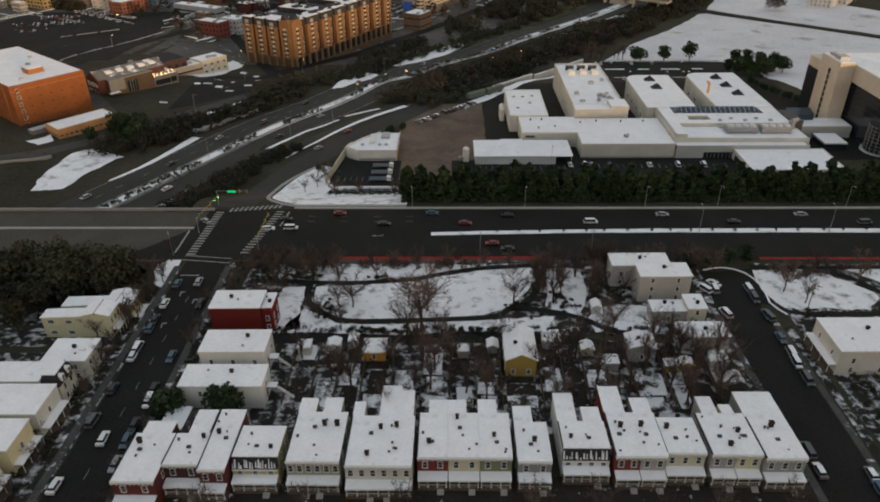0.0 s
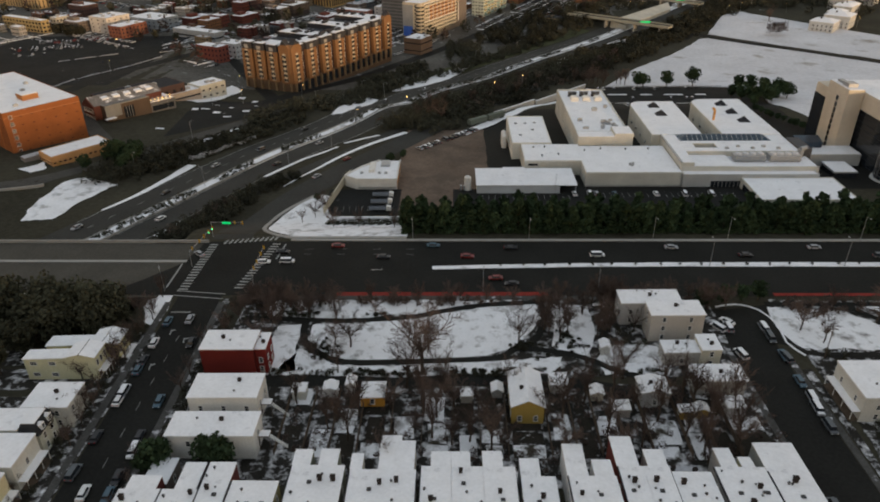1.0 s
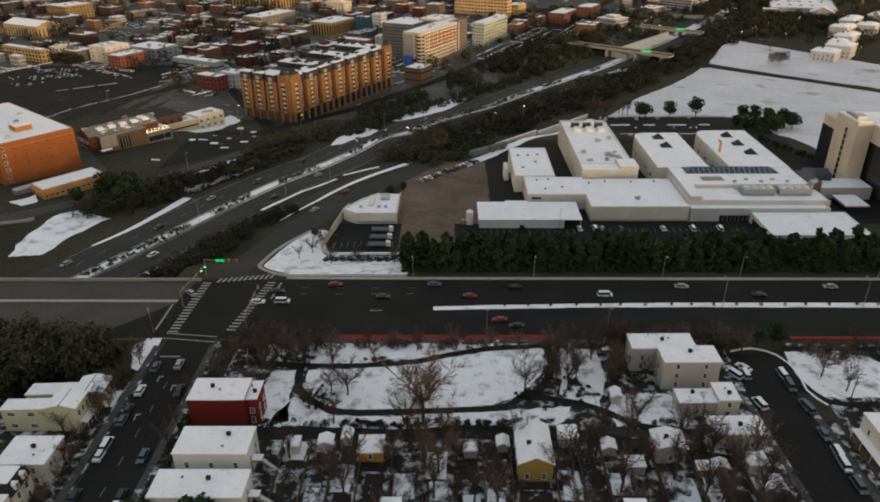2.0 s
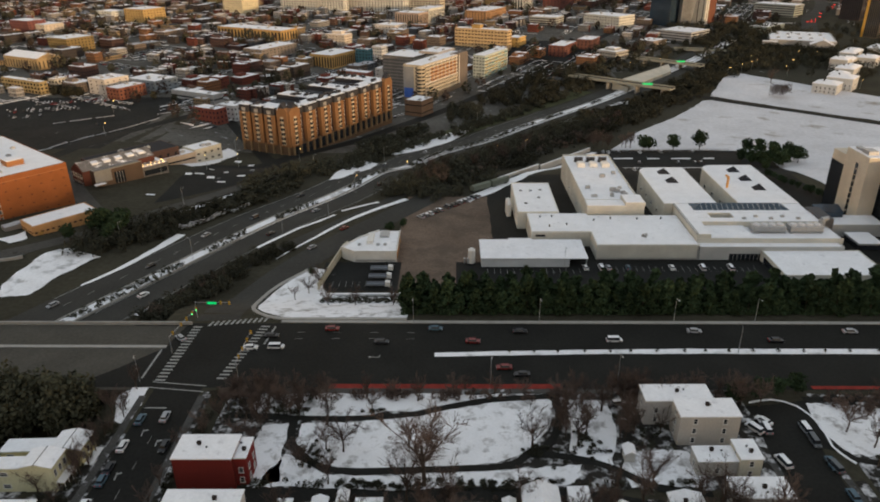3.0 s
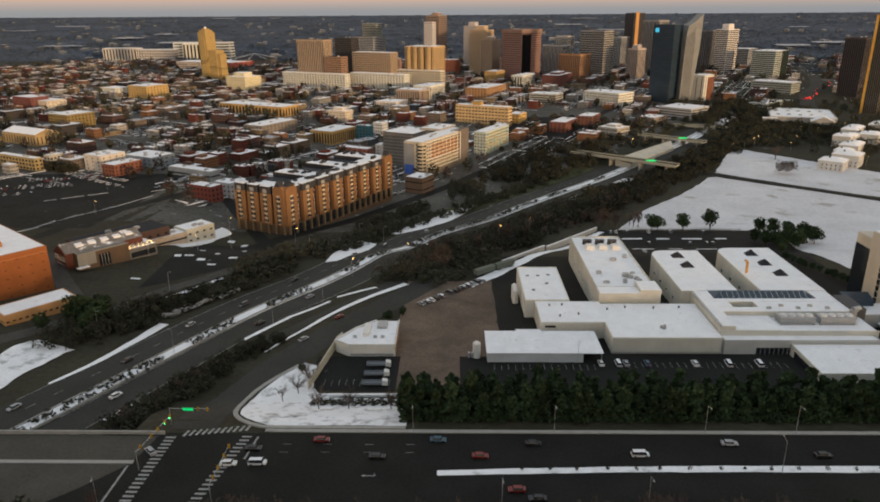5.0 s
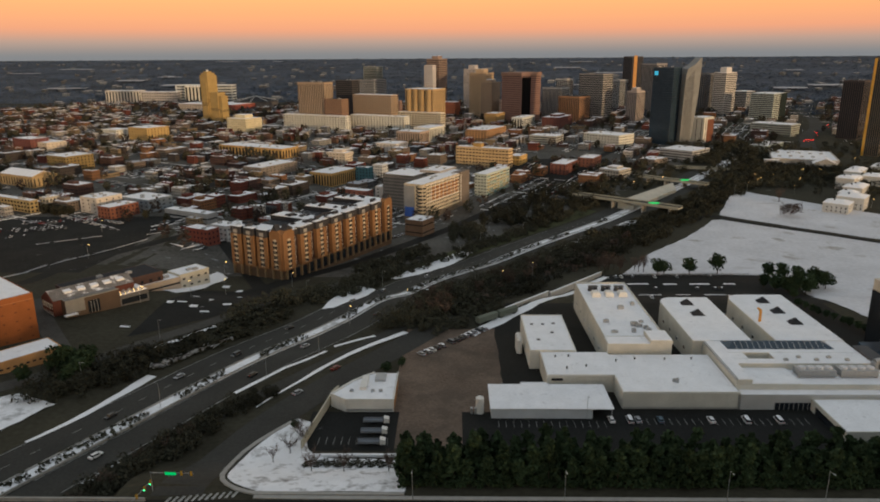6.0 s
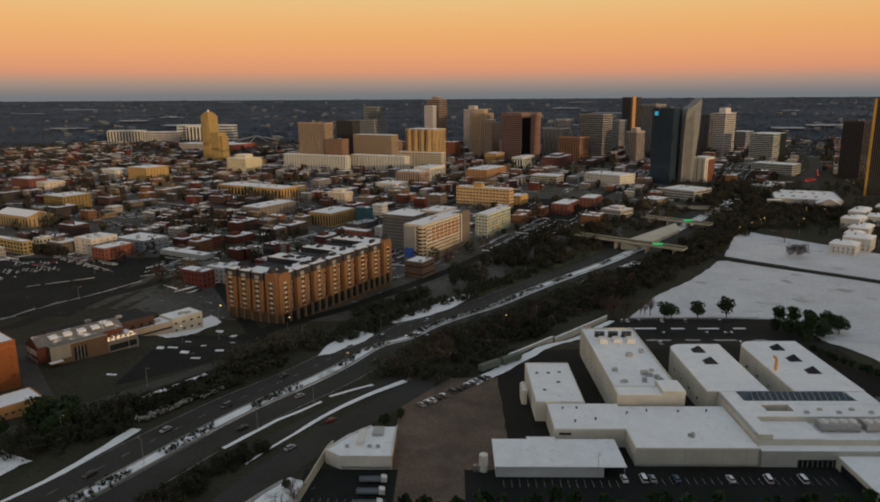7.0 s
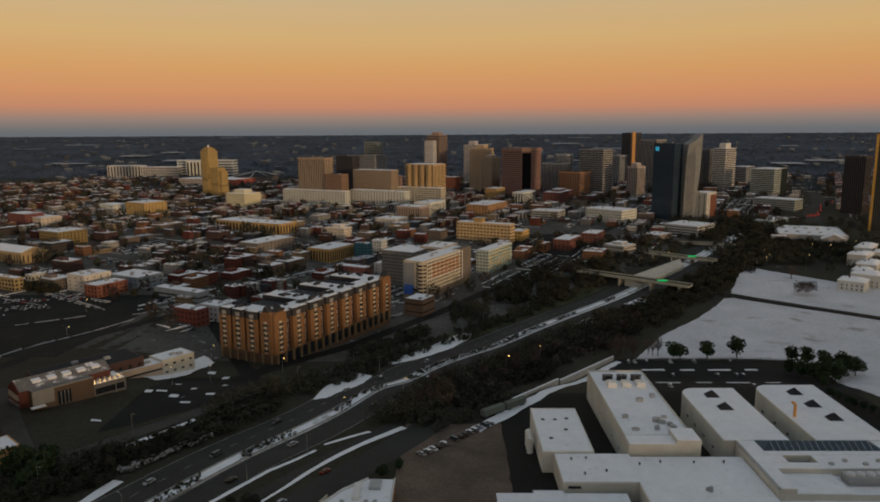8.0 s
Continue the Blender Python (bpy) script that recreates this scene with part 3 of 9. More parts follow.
# road paint
def stripe(x, y, w, d, turn=0.0, z=None, name="road_marking", parent=None):
    me = shared(("stripe", w, d), lambda: Shape().box(-w / 2, w / 2, -d / 2, d / 2, 0, 0.02).mesh("stripe", PAINT))
    ob = part("stripe", me, PAINT, parent)
    ob.location, ob.rotation_euler = (x, y, (max(gz(x, y), 0.0 if 194 < y < 240 else -99) + 0.13) if z is None else z), (0, 0, turn)
    return ob


walk_w = thing("crosswalk", "worn white ladder crosswalk on dark asphalt", "crosswalk", kind="structure")
for k in range(18):
    stripe(-84.2 + 0.06 * k, 199.6 + k * 1.76, 3.0, 0.8, 0.0, parent=walk_w)
walk_e = thing("crosswalk", "worn white ladder crosswalk on dark asphalt", "crosswalk", kind="structure")
for k in range(17):
    stripe(-66.4 + 0.36 * k, 200.6 + k * 1.84, 2.9, 0.75, 0.0, parent=walk_e)
walk_n = thing("crosswalk", "worn white ladder crosswalk on dark asphalt", "crosswalk", kind="structure")
for k in range(11):
    stripe(-79.3 + k * 1.78, 231.6 + k * 0.3, 0.8, 3.0, -0.25, parent=walk_n)
walk_s = thing("crosswalk", "pair of white crosswalk lines on dark asphalt", "crosswalk", kind="structure")
for y in (195.0, 197.7):
    stripe(-77.8, y, 16.4, 0.4, -0.12, parent=walk_s)
lines = thing("lane_lines", "white lane lines on dark asphalt", "road marking", kind="structure")
for y in (222.6, 226.4):
    for k in range(4):
        stripe(-48 + k * 12, y, 2.6, 0.1, parent=lines)
stripe(-57.8, 224.6, 0.6, 11, -0.1, parent=lines)
stripe(-90.0, 208.2, 0.6, 15.5, 0.0, parent=lines)
stripe(-80.4, 186.5, 6.0, 0.5, 0.0, parent=lines)
for x, y in ((-79.8, 176), (-74.6, 172), (-79.8, 160)):
    stripe(x, y, 0.3, 2.6, 0.15, parent=lines)
    stripe(x + 0.5, y + 1.0, 1.2, 0.5, 0.5, parent=lines)
turn_arrow = thing("turn_arrow", "white turn arrow painted on asphalt", "road marking", (-22, 212, 0.11), kind="structure")
part("stripe", Shape().box(-1.6, 1.2, -0.16, 0.16, 0.02, 0.04).prism([(-1.6, -0.6), (-1.6, 0.6), (-2.6, 0.0)], 0.02, 0.04).box(0.9, 1.2, 0.16, 1.0, 0.02, 0.04), PAINT, turn_arrow)
for k in range(15):
    stripe(16 + k * 2.7, 288, 0.12, 4.6, parent=lines)
for k in range(24):
    stripe(64 + k * 2.7, 290, 0.12, 4.6, parent=lines)
for k in range(10):
    stripe(-46 + k * 2.6, 276, 0.12, 4.6, parent=lines)
for k in range(9):
    stripe(-76.8, 106 + k * 9.6, 0.1, 3, parent=lines)
for k in range(44):
    p, q = (curve_points(beside(FW[2:], 11.8), 11.0)[k:k + 2])
    stripe(p[0], p[1], 3.6, 0.2, math.atan2(q[1] - p[1], q[0] - p[0]), gz(*p) + 0.16, parent=lines)
for off in (-3.9, -17.0, 4.0, 19.8):
    ribbon("edge_line", beside(FW[2:9], off), 0.28, 0.19, PAINT, "white freeway edge line", "road marking", across=1)


# ---------------------------------------------------------------- windows, doors, chimneys
def window_mesh(w, h):
    def make():
        s = Shape()
        t = 0.12
        s.box(-w / 2 - t, w / 2 + t, -0.09, 0.03, h, h + t).box(-w / 2 - t - 0.06, w / 2 + t + 0.06, -0.16, 0.03, -0.12, 0)
        s.box(-w / 2 - t, -w / 2, -0.09, 0.03, 0, h).box(w / 2, w / 2 + t, -0.09, 0.03, 0, h)
        s.box(-w / 2, w / 2, -0.06, 0.03, h / 2 - 0.04, h / 2 + 0.04)
        return s.mesh("window_frame", TRIM)
    return shared(("wf", w, h), make)


def pane_mesh(w, h, lit=False):
    return shared(("wp", w, h, lit), lambda: Shape().box(-w / 2, w / 2, -0.03, 0.02, 0, h).mesh("pane", LITGLASS if lit else GLASS))


def window(parent, x, y, z, w=0.95, h=1.6, turn=0.0, lit=False):
    f = part("window", window_mesh(w, h), TRIM, parent, at=(x, y, z), turn=turn)
    part("pane", pane_mesh(w, h, lit), GLASS, f)
    return f


def door(parent, x, y, z, turn=0.0, material=None):
    m = material or PLANK
    d = part("door", shared(("door", m.name), lambda: Shape().box(-0.5, 0.5, -0.05, 0.03, 0, 2.1).box(-0.62, -0.5, -0.09, 0.03, 0, 2.25).box(0.5, 0.62, -0.09, 0.03, 0, 2.25).box(-0.5, 0.5, -0.09, 0.03, 2.1, 2.25).mesh("door", m)), m, parent, at=(x, y, z), turn=turn)
    return d


def chimney(parent, x, y, z, k=1.0):
    me = shared("chimney", lambda: Shape().box(-0.45, 0.45, -0.35, 0.35, -0.6, 1.0).box(-0.55, 0.55, -0.45, 0.45, 1.0, 1.2).box(-0.2, 0.2, -0.2, 0.2, 1.2, 1.45).mesh("chimney", CHIMNEY))
    c = part("chimney", me, CHIMNEY, parent, at=(x, y, z))
    c.scale = (k, k, k)
    return c


def vent(parent, x, y, z, k=1.0):
    me = shared("vent", lambda: Shape().tube((0, 0, -0.2), (0, 0, 0.5), 0.16, 0.16, 8).tube((0, 0, 0.45), (0, 0, 0.62), 0.3, 0.22, 8).mesh("vent", DARK))
    v = part("roof_vent", me, DARK, parent, at=(x, y, z))
    v.scale = (k, k, k)
    return v


def hatch(parent, x, y, z, w=0.9, d=0.7):
    part("roof_hatch", shared(("hatch", w, d), lambda: Shape().box(-w / 2, w / 2, -d / 2, d / 2, -0.1, 0.28).mesh("hatch", DARK)), DARK, parent, at=(x, y, z))


def row_house(x0, x1, yf, yb, h, colour, label, bays=3, wing=None, mansard=False, porch=True, units=1, extras=2, seed=0, coping=True):
    """A terraced house: front at yf towards -y. wing: (from, to, depth) of the lower part behind, as shares of the width."""
    rnd = random.Random(seed)
    w, d = x1 - x0, yb - yf
    g = gz((x0 + x1) / 2, (yf + yb) / 2)
    t = thing("row_house", label, "house", (x0, yf, g), group="terraced houses")
    m = wall(*colour)
    drop = 0.55
    o = -1.0 if mansard else 0.0
    s = Shape()
    if mansard:
        s.box(0.05, w - 0.05, o, 0.0, -0.5, h - 2.65)
    s.prism([(0.05, 0), (w - 0.05, 0), (w - 0.05, d), (0.05, d)], -0.5, [h, h, h - drop, h - drop])
    part("wall", s, m, t)
    s = Shape()
    s.prism([(-0.06, -0.12), (w + 0.06, -0.12), (w + 0.06, d + 0.12), (-0.06, d + 0.12)], [h, h, h - drop, h - drop], [h + 0.28, h + 0.28, h - drop + 0.28, h - drop + 0.28])
    part("roof", s, ROOFSNOW, t, "flat roof under a sheet of snow")
    for u in range(units):
        a, b = w * u / units, w * (u + 1) / units
        if mansard:
            part("mansard", Shape().prism([(a + 0.05, o - 0.1), (b - 0.05, o - 0.1), (b - 0.05, 0.02), (a + 0.05, 0.02)], [h - 2.7] * 4, [h - 2.4, h - 2.4, h + 0.2, h + 0.2]), SHINGLE, t, "dark slate mansard with patches of snow")
            part("cornice", Shape().box(a + 0.02, b - 0.02, o - 0.3, o + 0.05, h - 2.95, h - 2.6), TRIM, t, "painted cornice under the mansard")
            for k in range(16):
                xs, f0 = a + 0.3 + (b - a - 0.6) * (k + rnd.uniform(-0.3, 0.3)) / 15.5, rnd.uniform(0.0, 0.12)
                f1, ws = f0 + rnd.uniform(0.15, 0.75), rnd.uniform(0.1, 0.28)
                ya, yb_, za, zb = o - 0.1 - o * f0, o - 0.1 - o * f1, h - 2.4 + 2.6 * f0, h - 2.4 + 2.6 * f1
                part("snow_streak", Shape().prism([(xs - ws, ya - 0.05), (xs + ws, ya - 0.05), (xs + ws * 0.6, yb_ - 0.05), (xs - ws * 0.6, yb_ - 0.05)], [za, za, zb, zb], [za + 0.09, za + 0.09, zb + 0.09, zb + 0.09]), SNOW, t)
        else:
            s = Shape().box(a + 0.02, b - 0.02, -0.4, 0.0, h - 0.45, h + 0.05)
            for k in range(max(3, round((b - a) / 0.9))):
                xk = a + 0.3 + (b - a - 0.6) * k / max(2, round((b - a) / 0.9) - 1)
                s.box(xk - 0.08, xk + 0.08, -0.34, 0.0, h - 0.85, h - 0.45)
            part("cornice", s, TRIM, t, "bracketed painted cornice")
        for k in range(bays):
            xk = a + (b - a) * (k + 0.5) / bays
            window(t, xk, o - 0.02, h - (3.0 if not mansard else 4.6), 0.95, 1.75 if not mansard else 1.5)
            if k == (0 if u % 2 else bays - 1):
                door(t, xk, o - 0.02, 0.9)
            else:
                window(t, xk, o - 0.02, 1.5, 0.95, 1.75)
    if porch:
        part("porch_roof", Shape().prism([(0.1, o - 2.3), (w - 0.1, o - 2.3), (w - 0.1, o), (0.1, o)], [2.9, 2.9, 3.2, 3.2], [3.12, 3.12, 3.42, 3.42]), SNOW, t, "porch roof under snow")
        part("porch_beam", Shape().box(0.15, w - 0.15, o - 2.25, o - 2.05, 2.58, 2.88), TRIM, t)
        part("porch_floor", Shape().box(0.1, w - 0.1, o - 2.3, o, -0.3, 0.85), PLANK, t)
        n = max(3, round(w / 2.2) + 1)
        post = shared("porch_post", lambda: Shape().tube((0, 0, 0.85), (0, 0, 2.64), 0.11, 0.08, 8).box(-0.15, 0.15, -0.15, 0.15, 0.85, 1.05).box(-0.14, 0.14, -0.14, 0.14, 2.5, 2.64).mesh("post", TRIM))
        for k in range(n):
            part("porch_post", post, TRIM, t, at=(0.35 + (w - 0.7) * k / (n - 1), o - 2.15, 0))
        s = Shape().box(0.2, w - 0.2, o - 2.2, o - 2.12, 1.62, 1.7)
        for k in range(int(w / 0.4)):
            s.box(0.3 + k * 0.4, 0.36 + k * 0.4, o - 2.19, o - 2.13, 0.85, 1.62)
        part("porch_rail", s, TRIM, t)
        for u in range(units):
            xs = w * (u + (0.75 if u % 2 == 0 else 0.25)) / units
            part("steps", Shape().box(xs - 0.7, xs + 0.7, o - 2.75, o - 2.3, -0.3, 0.6).box(xs - 0.7, xs + 0.7, o - 3.15, o - 2.75, -0.3, 0.35).box(xs - 0.7, xs + 0.7, o - 3.5, o - 3.15, -0.3, 0.15), CONCRETE, t)
    for a, b, dd in (wing or ()):
        hh = h - drop
        part("rear_wing", Shape().prism([(a * w + 0.05, d - 0.02), (b * w - 0.05, d - 0.02), (b * w - 0.05, d + dd), (a * w + 0.05, d + dd)], -0.5, [hh, hh, hh - 0.3, hh - 0.3]), m, t)
        part("rear_roof", Shape().prism([(a * w - 0.05, d + 0.12), (b * w + 0.05, d + 0.12), (b * w + 0.05, d + dd + 0.1), (a * w - 0.05, d + dd + 0.1)], [hh - 0.01, hh - 0.01, hh - 0.3, hh - 0.3], [hh + 0.275, hh + 0.275, hh - 0.02, hh - 0.02]), ROOFSNOW, t, "rear roof under snow")
        for zz in (1.2, 4.2):
            window(t, (a + b) / 2 * w, d + dd + 0.02, zz, 0.9, 1.5, math.pi)
    if coping:
        part("party_wall", Shape().prism([(-0.1, -0.1), (0.14, -0.1), (0.14, d), (-0.1, d)], [h, h, h - drop, h - drop], [h + 0.42, h + 0.42, h - drop + 0.42, h - drop + 0.42]), SHINGLE, t, "dark party-wall coping")
    for k in range(max(1, extras - 1)):
        chimney(t, w * (0.12 + 0.76 * rnd.random()), d * (0.2 + 0.7 * rnd.random()), h + 0.05, 0.75 + 0.3 * rnd.random())
    for k in range(extras + 1):
        vent(t, w * (0.1 + 0.8 * rnd.random()), d * (0.1 + 0.8 * rnd.random()), h - 0.2, 0.8 + 0.5 * rnd.random())
    hatch(t, w * (0.3 + 0.4 * rnd.random()), d * (0.3 + 0.4 * rnd.random()), h + 0.1)
    for zz in (1.3, 4.3):
        for yy in (0.3, 0.7):
            window(t, -0.0 + 0.03, d * yy, zz, 0.8, 1.5, -math.pi / 2)
            window(t, w - 0.03, d * yy, zz, 0.8, 1.5, math.pi / 2)
    return t


def house(x0, x1, y0, y1, h, colour, label, roof="flat", ridge="y", pitch=2.0, front="-x", wins=3, category="house", porch=False, seed=0, roofmat=None, name="house"):
    """A free-standing house with a flat, shed or gabled snowy roof, windows all round and, where it has one, a porch."""
    rnd = random.Random(seed)
    w, d = x1 - x0, y1 - y0
    g = gz((x0 + x1) / 2, (y0 + y1) / 2)
    t = thing(name, label, category, (x0, y0, g))
    m = wall(*colour)
    rm = roofmat or ROOFSNOW
    if roof == "gable":
        s = Shape().box(0, w, 0, d, -0.6, h, top=False)
        s.gable(0.02, w - 0.02, 0.02, d - 0.02, h - 0.01, h + pitch - 0.12, ridge)
        part("wall", s, m, t)
        o = 0.35
        s = Shape()
        if ridge == "x":
            k = pitch / (d / 2) * o
            for ya, yb in ((-o, d / 2), (d + o, d / 2)):
                s.prism([(-o, ya), (w + o, ya), (w + o, yb), (-o, yb)], [h - k, h - k, h + pitch, h + pitch], [h - k + 0.3, h - k + 0.3, h + pitch + 0.3, h + pitch + 0.3])
        else:
            k = pitch / (w / 2) * o
            for xa, xb in ((-o, w / 2), (w + o, w / 2)):
                s.prism([(xa, -o), (xb, -o), (xb, d + o), (xa, d + o)], [h - k, h + pitch, h + pitch, h - k], [h - k + 0.3, h + pitch + 0.3, h + pitch + 0.3, h - k + 0.3])
        part("roof", s, rm, t, "pitched roof under snow")
    else:
        dr = 0.5 if roof == "shed" else 0.15
        zs = [h, h, h - dr, h - dr] if ridge == "x" else [h - dr, h, h, h - dr]
        part("wall", Shape().prism([(0, 0), (w, 0), (w, d), (0, d)], -0.6, zs), m, t)
        o = 0.18
        part("roof", Shape().prism([(-o, -o), (w + o, -o), (w + o, d + o), (-o, d + o)], zs, [z + 0.32 for z in zs]), rm, t, "nearly flat roof under snow")
    floors = max(1, int(h / 2.9))
    for fl in range(floors):
        z = 1.0 + fl * 2.9
        for k in range(wins):
            window(t, w * (k + 0.5) / wins, -0.0, z, 0.9, 1.45)
            window(t, w * (k + 0.5) / wins, d, z, 0.9, 1.45, math.pi)
        n2 = max(1, round(d / w * wins))
        for k in range(n2):
            for xx, tt in ((0.0, -math.pi / 2), (w, math.pi / 2)):
                window(t, xx, d * (k + 0.5) / n2, z, 0.9, 1.45, tt)
    if h > 4:
        chimney(t, w * (0.3 + 0.4 * rnd.random()), d * (0.3 + 0.4 * rnd.random()), h + (pitch * 0.6 if roof == "gable" else 0), 0.9)
        vent(t, w * (0.2 + 0.5 * rnd.random()), d * (0.2 + 0.5 * rnd.random()), h + (pitch * 0.5 if roof == "gable" else 0))
    if porch:
        sx = w if front == "+x" else -2.0
        part("porch_roof", Shape().box(sx, sx + 2.0, 0.3, d - 0.3, 2.9, 3.15), SNOW, t, "porch roof under snow")
        part("porch_floor", Shape().box(sx, sx + 2.0, 0.3, d - 0.3, -0.4, 0.6), PLANK, t)
        xe = w + 1.85 if front == "+x" else -1.85
        for k in range(4):
            part("porch_post", shared("pp2", lambda: Shape().tube((0, 0, 0.6), (0, 0, 2.92), 0.1, 0.08, 8).mesh("post", TRIM)), TRIM, t, at=(xe, 0.5 + (d - 1.0) * k / 3, 0))
        door(t, w + 0.02 if front == "+x" else -0.02, d / 2, 0.6, math.pi / 2 if front == "+x" else -math.pi / 2)
    return t


# ---------------------------------------------------------------- the terrace and the houses near it
row_house(-66.3, -57.4, 97.8, 111.4, 7.4, (0.13, 0.04, 0.035), "corner red-brick terraced house with a snowy flat roof", 2, [(0.15, 0.86, 4.0)], porch=True, extras=1, seed=1)
row_house(-57.3, -49.6, 102.3, 111.4, 7.4, (0.075, 0.04, 0.038), "dark brick terraced house with a snowy flat roof", 2, [(0.34, 0.92, 7.7)], extras=1, seed=2)
row_house(-49.5, -43.7, 101.0, 118.9, 7.4, (0.12, 0.042, 0.038), "narrow dark-red terraced house with a snowy roof", 2, extras=2, seed=3)
row_house(-43.2, -33.4, 104.4, 113.6, 7.6, (0.42, 0.36, 0.2), "yellowish terraced house with a slate mansard and porch", 3, mansard=True, extras=1, seed=4)
row_house(-31.6, -20.2, 103.3, 118.1, 7.5, (0.30, 0.31, 0.25), "pair of grey-green terraced houses under one snowy roof", 3, [(0.0, 0.34, 4.9), (0.5, 0.85, 5.1)], units=2, extras=3, seed=5)
row_house(-19.0, -4.9, 102.2, 117.0, 7.5, (0.6, 0.58, 0.53), "pair of pale cream terraced houses under a snowy roof", 3, [(0.0, 0.18, 4.9), (0.43, 0.75, 10.4), (0.751, 0.97, 8.8)], units=2, extras=4, seed=6)
row_house(-3.9, 2.65, 104.6, 118.0, 7.5, (0.17, 0.042, 0.036), "red terraced house under a shared snowy roof", 2, [(0.33, 1.0, 4.6)], extras=1, seed=7)
row_house(2.66, 9.4, 104.6, 118.0, 7.5, (0.55, 0.5, 0.38), "cream terraced house under a shared snowy roof", 2, [(0.0, 0.6, 4.6)], extras=2, seed=8, coping=False)
row_house(9.41, 16.2, 104.6, 118.0, 7.5, (0.20, 0.21, 0.13), "olive-green terraced house under a shared snowy roof", 2, [(0.0, 0.62, 4.8)], extras=1, seed=9, coping=False)
row_house(17.4, 24.6, 104.4, 116.1, 6.7, (0.25, 0.25, 0.27), "grey terraced house under a snowy roof", 2, [(0.0, 0.58, 5.4)], extras=1, seed=10, coping=False)
row_house(27.1, 37.2, 107.4, 115.6, 7.5, (0.66, 0.66, 0.66), "white terraced house with a dark snow-streaked mansard", 4, [(0.0, 0.43, 9.5), (0.57, 0.97, 4.9)], mansard=True, extras=1, seed=11)
row_house(38.0, 43.4, 105.2, 118.4, 7.5, (0.17, 0.05, 0.042), "red terraced house with white shutters under snow", 2, [(0.0, 0.86, 9.1)], extras=2, seed=12)
row_house(43.41, 48.9, 105.2, 118.4, 7.5, (0.38, 0.36, 0.34), "grey terraced house under a snowy roof", 2, [(0.22, 0.97, 5.2)], extras=2, seed=13, coping=False)
row_house(49.0, 57.4, 106.4, 117.1, 7.3, (0.56, 0.54, 0.4), "pale yellow terraced house under a snowy roof", 3, extras=2, seed=14)
row_house(58.3, 63.7, 105.8, 118.3, 7.5, (0.33, 0.32, 0.31), "grey terraced house under a snowy roof", 2, [(0.33, 0.97, 5.8)], extras=2, seed=15)
row_house(63.71, 69.0, 105.8, 118.3, 7.5, (0.6, 0.56, 0.36), "pale yellow terraced house under a snowy roof", 2, [(0.16, 0.66, 3.2)], extras=2, seed=16, coping=False)
row_house(69.3, 77.9, 104.9, 117.2, 7.5, (0.3, 0.31, 0.3), "long grey-green corner house under a snowy roof", 3, [(0.0, 1.0, 8.6)], extras=2, seed=17)
house(-63.6, -58.4, 115.6, 123.2, 4.0, (0.25, 0.22, 0.2), "low rear kitchen wing with a snowy roof", "shed", "x", wins=1, seed=18)
house(47.6, 52.4, 117.4, 120.8, 5.0, (0.36, 0.35, 0.33), "low rear wing with a grey snowy roof", "shed", "x", wins=1, seed=19, roofmat=THINSNOW)
house(53.0, 56.4, 117.4, 121.4, 4.4, (0.34, 0.33, 0.32), "low rear wing with a thawing roof", "shed", "x", wins=1, seed=20, roofmat=THINSNOW)

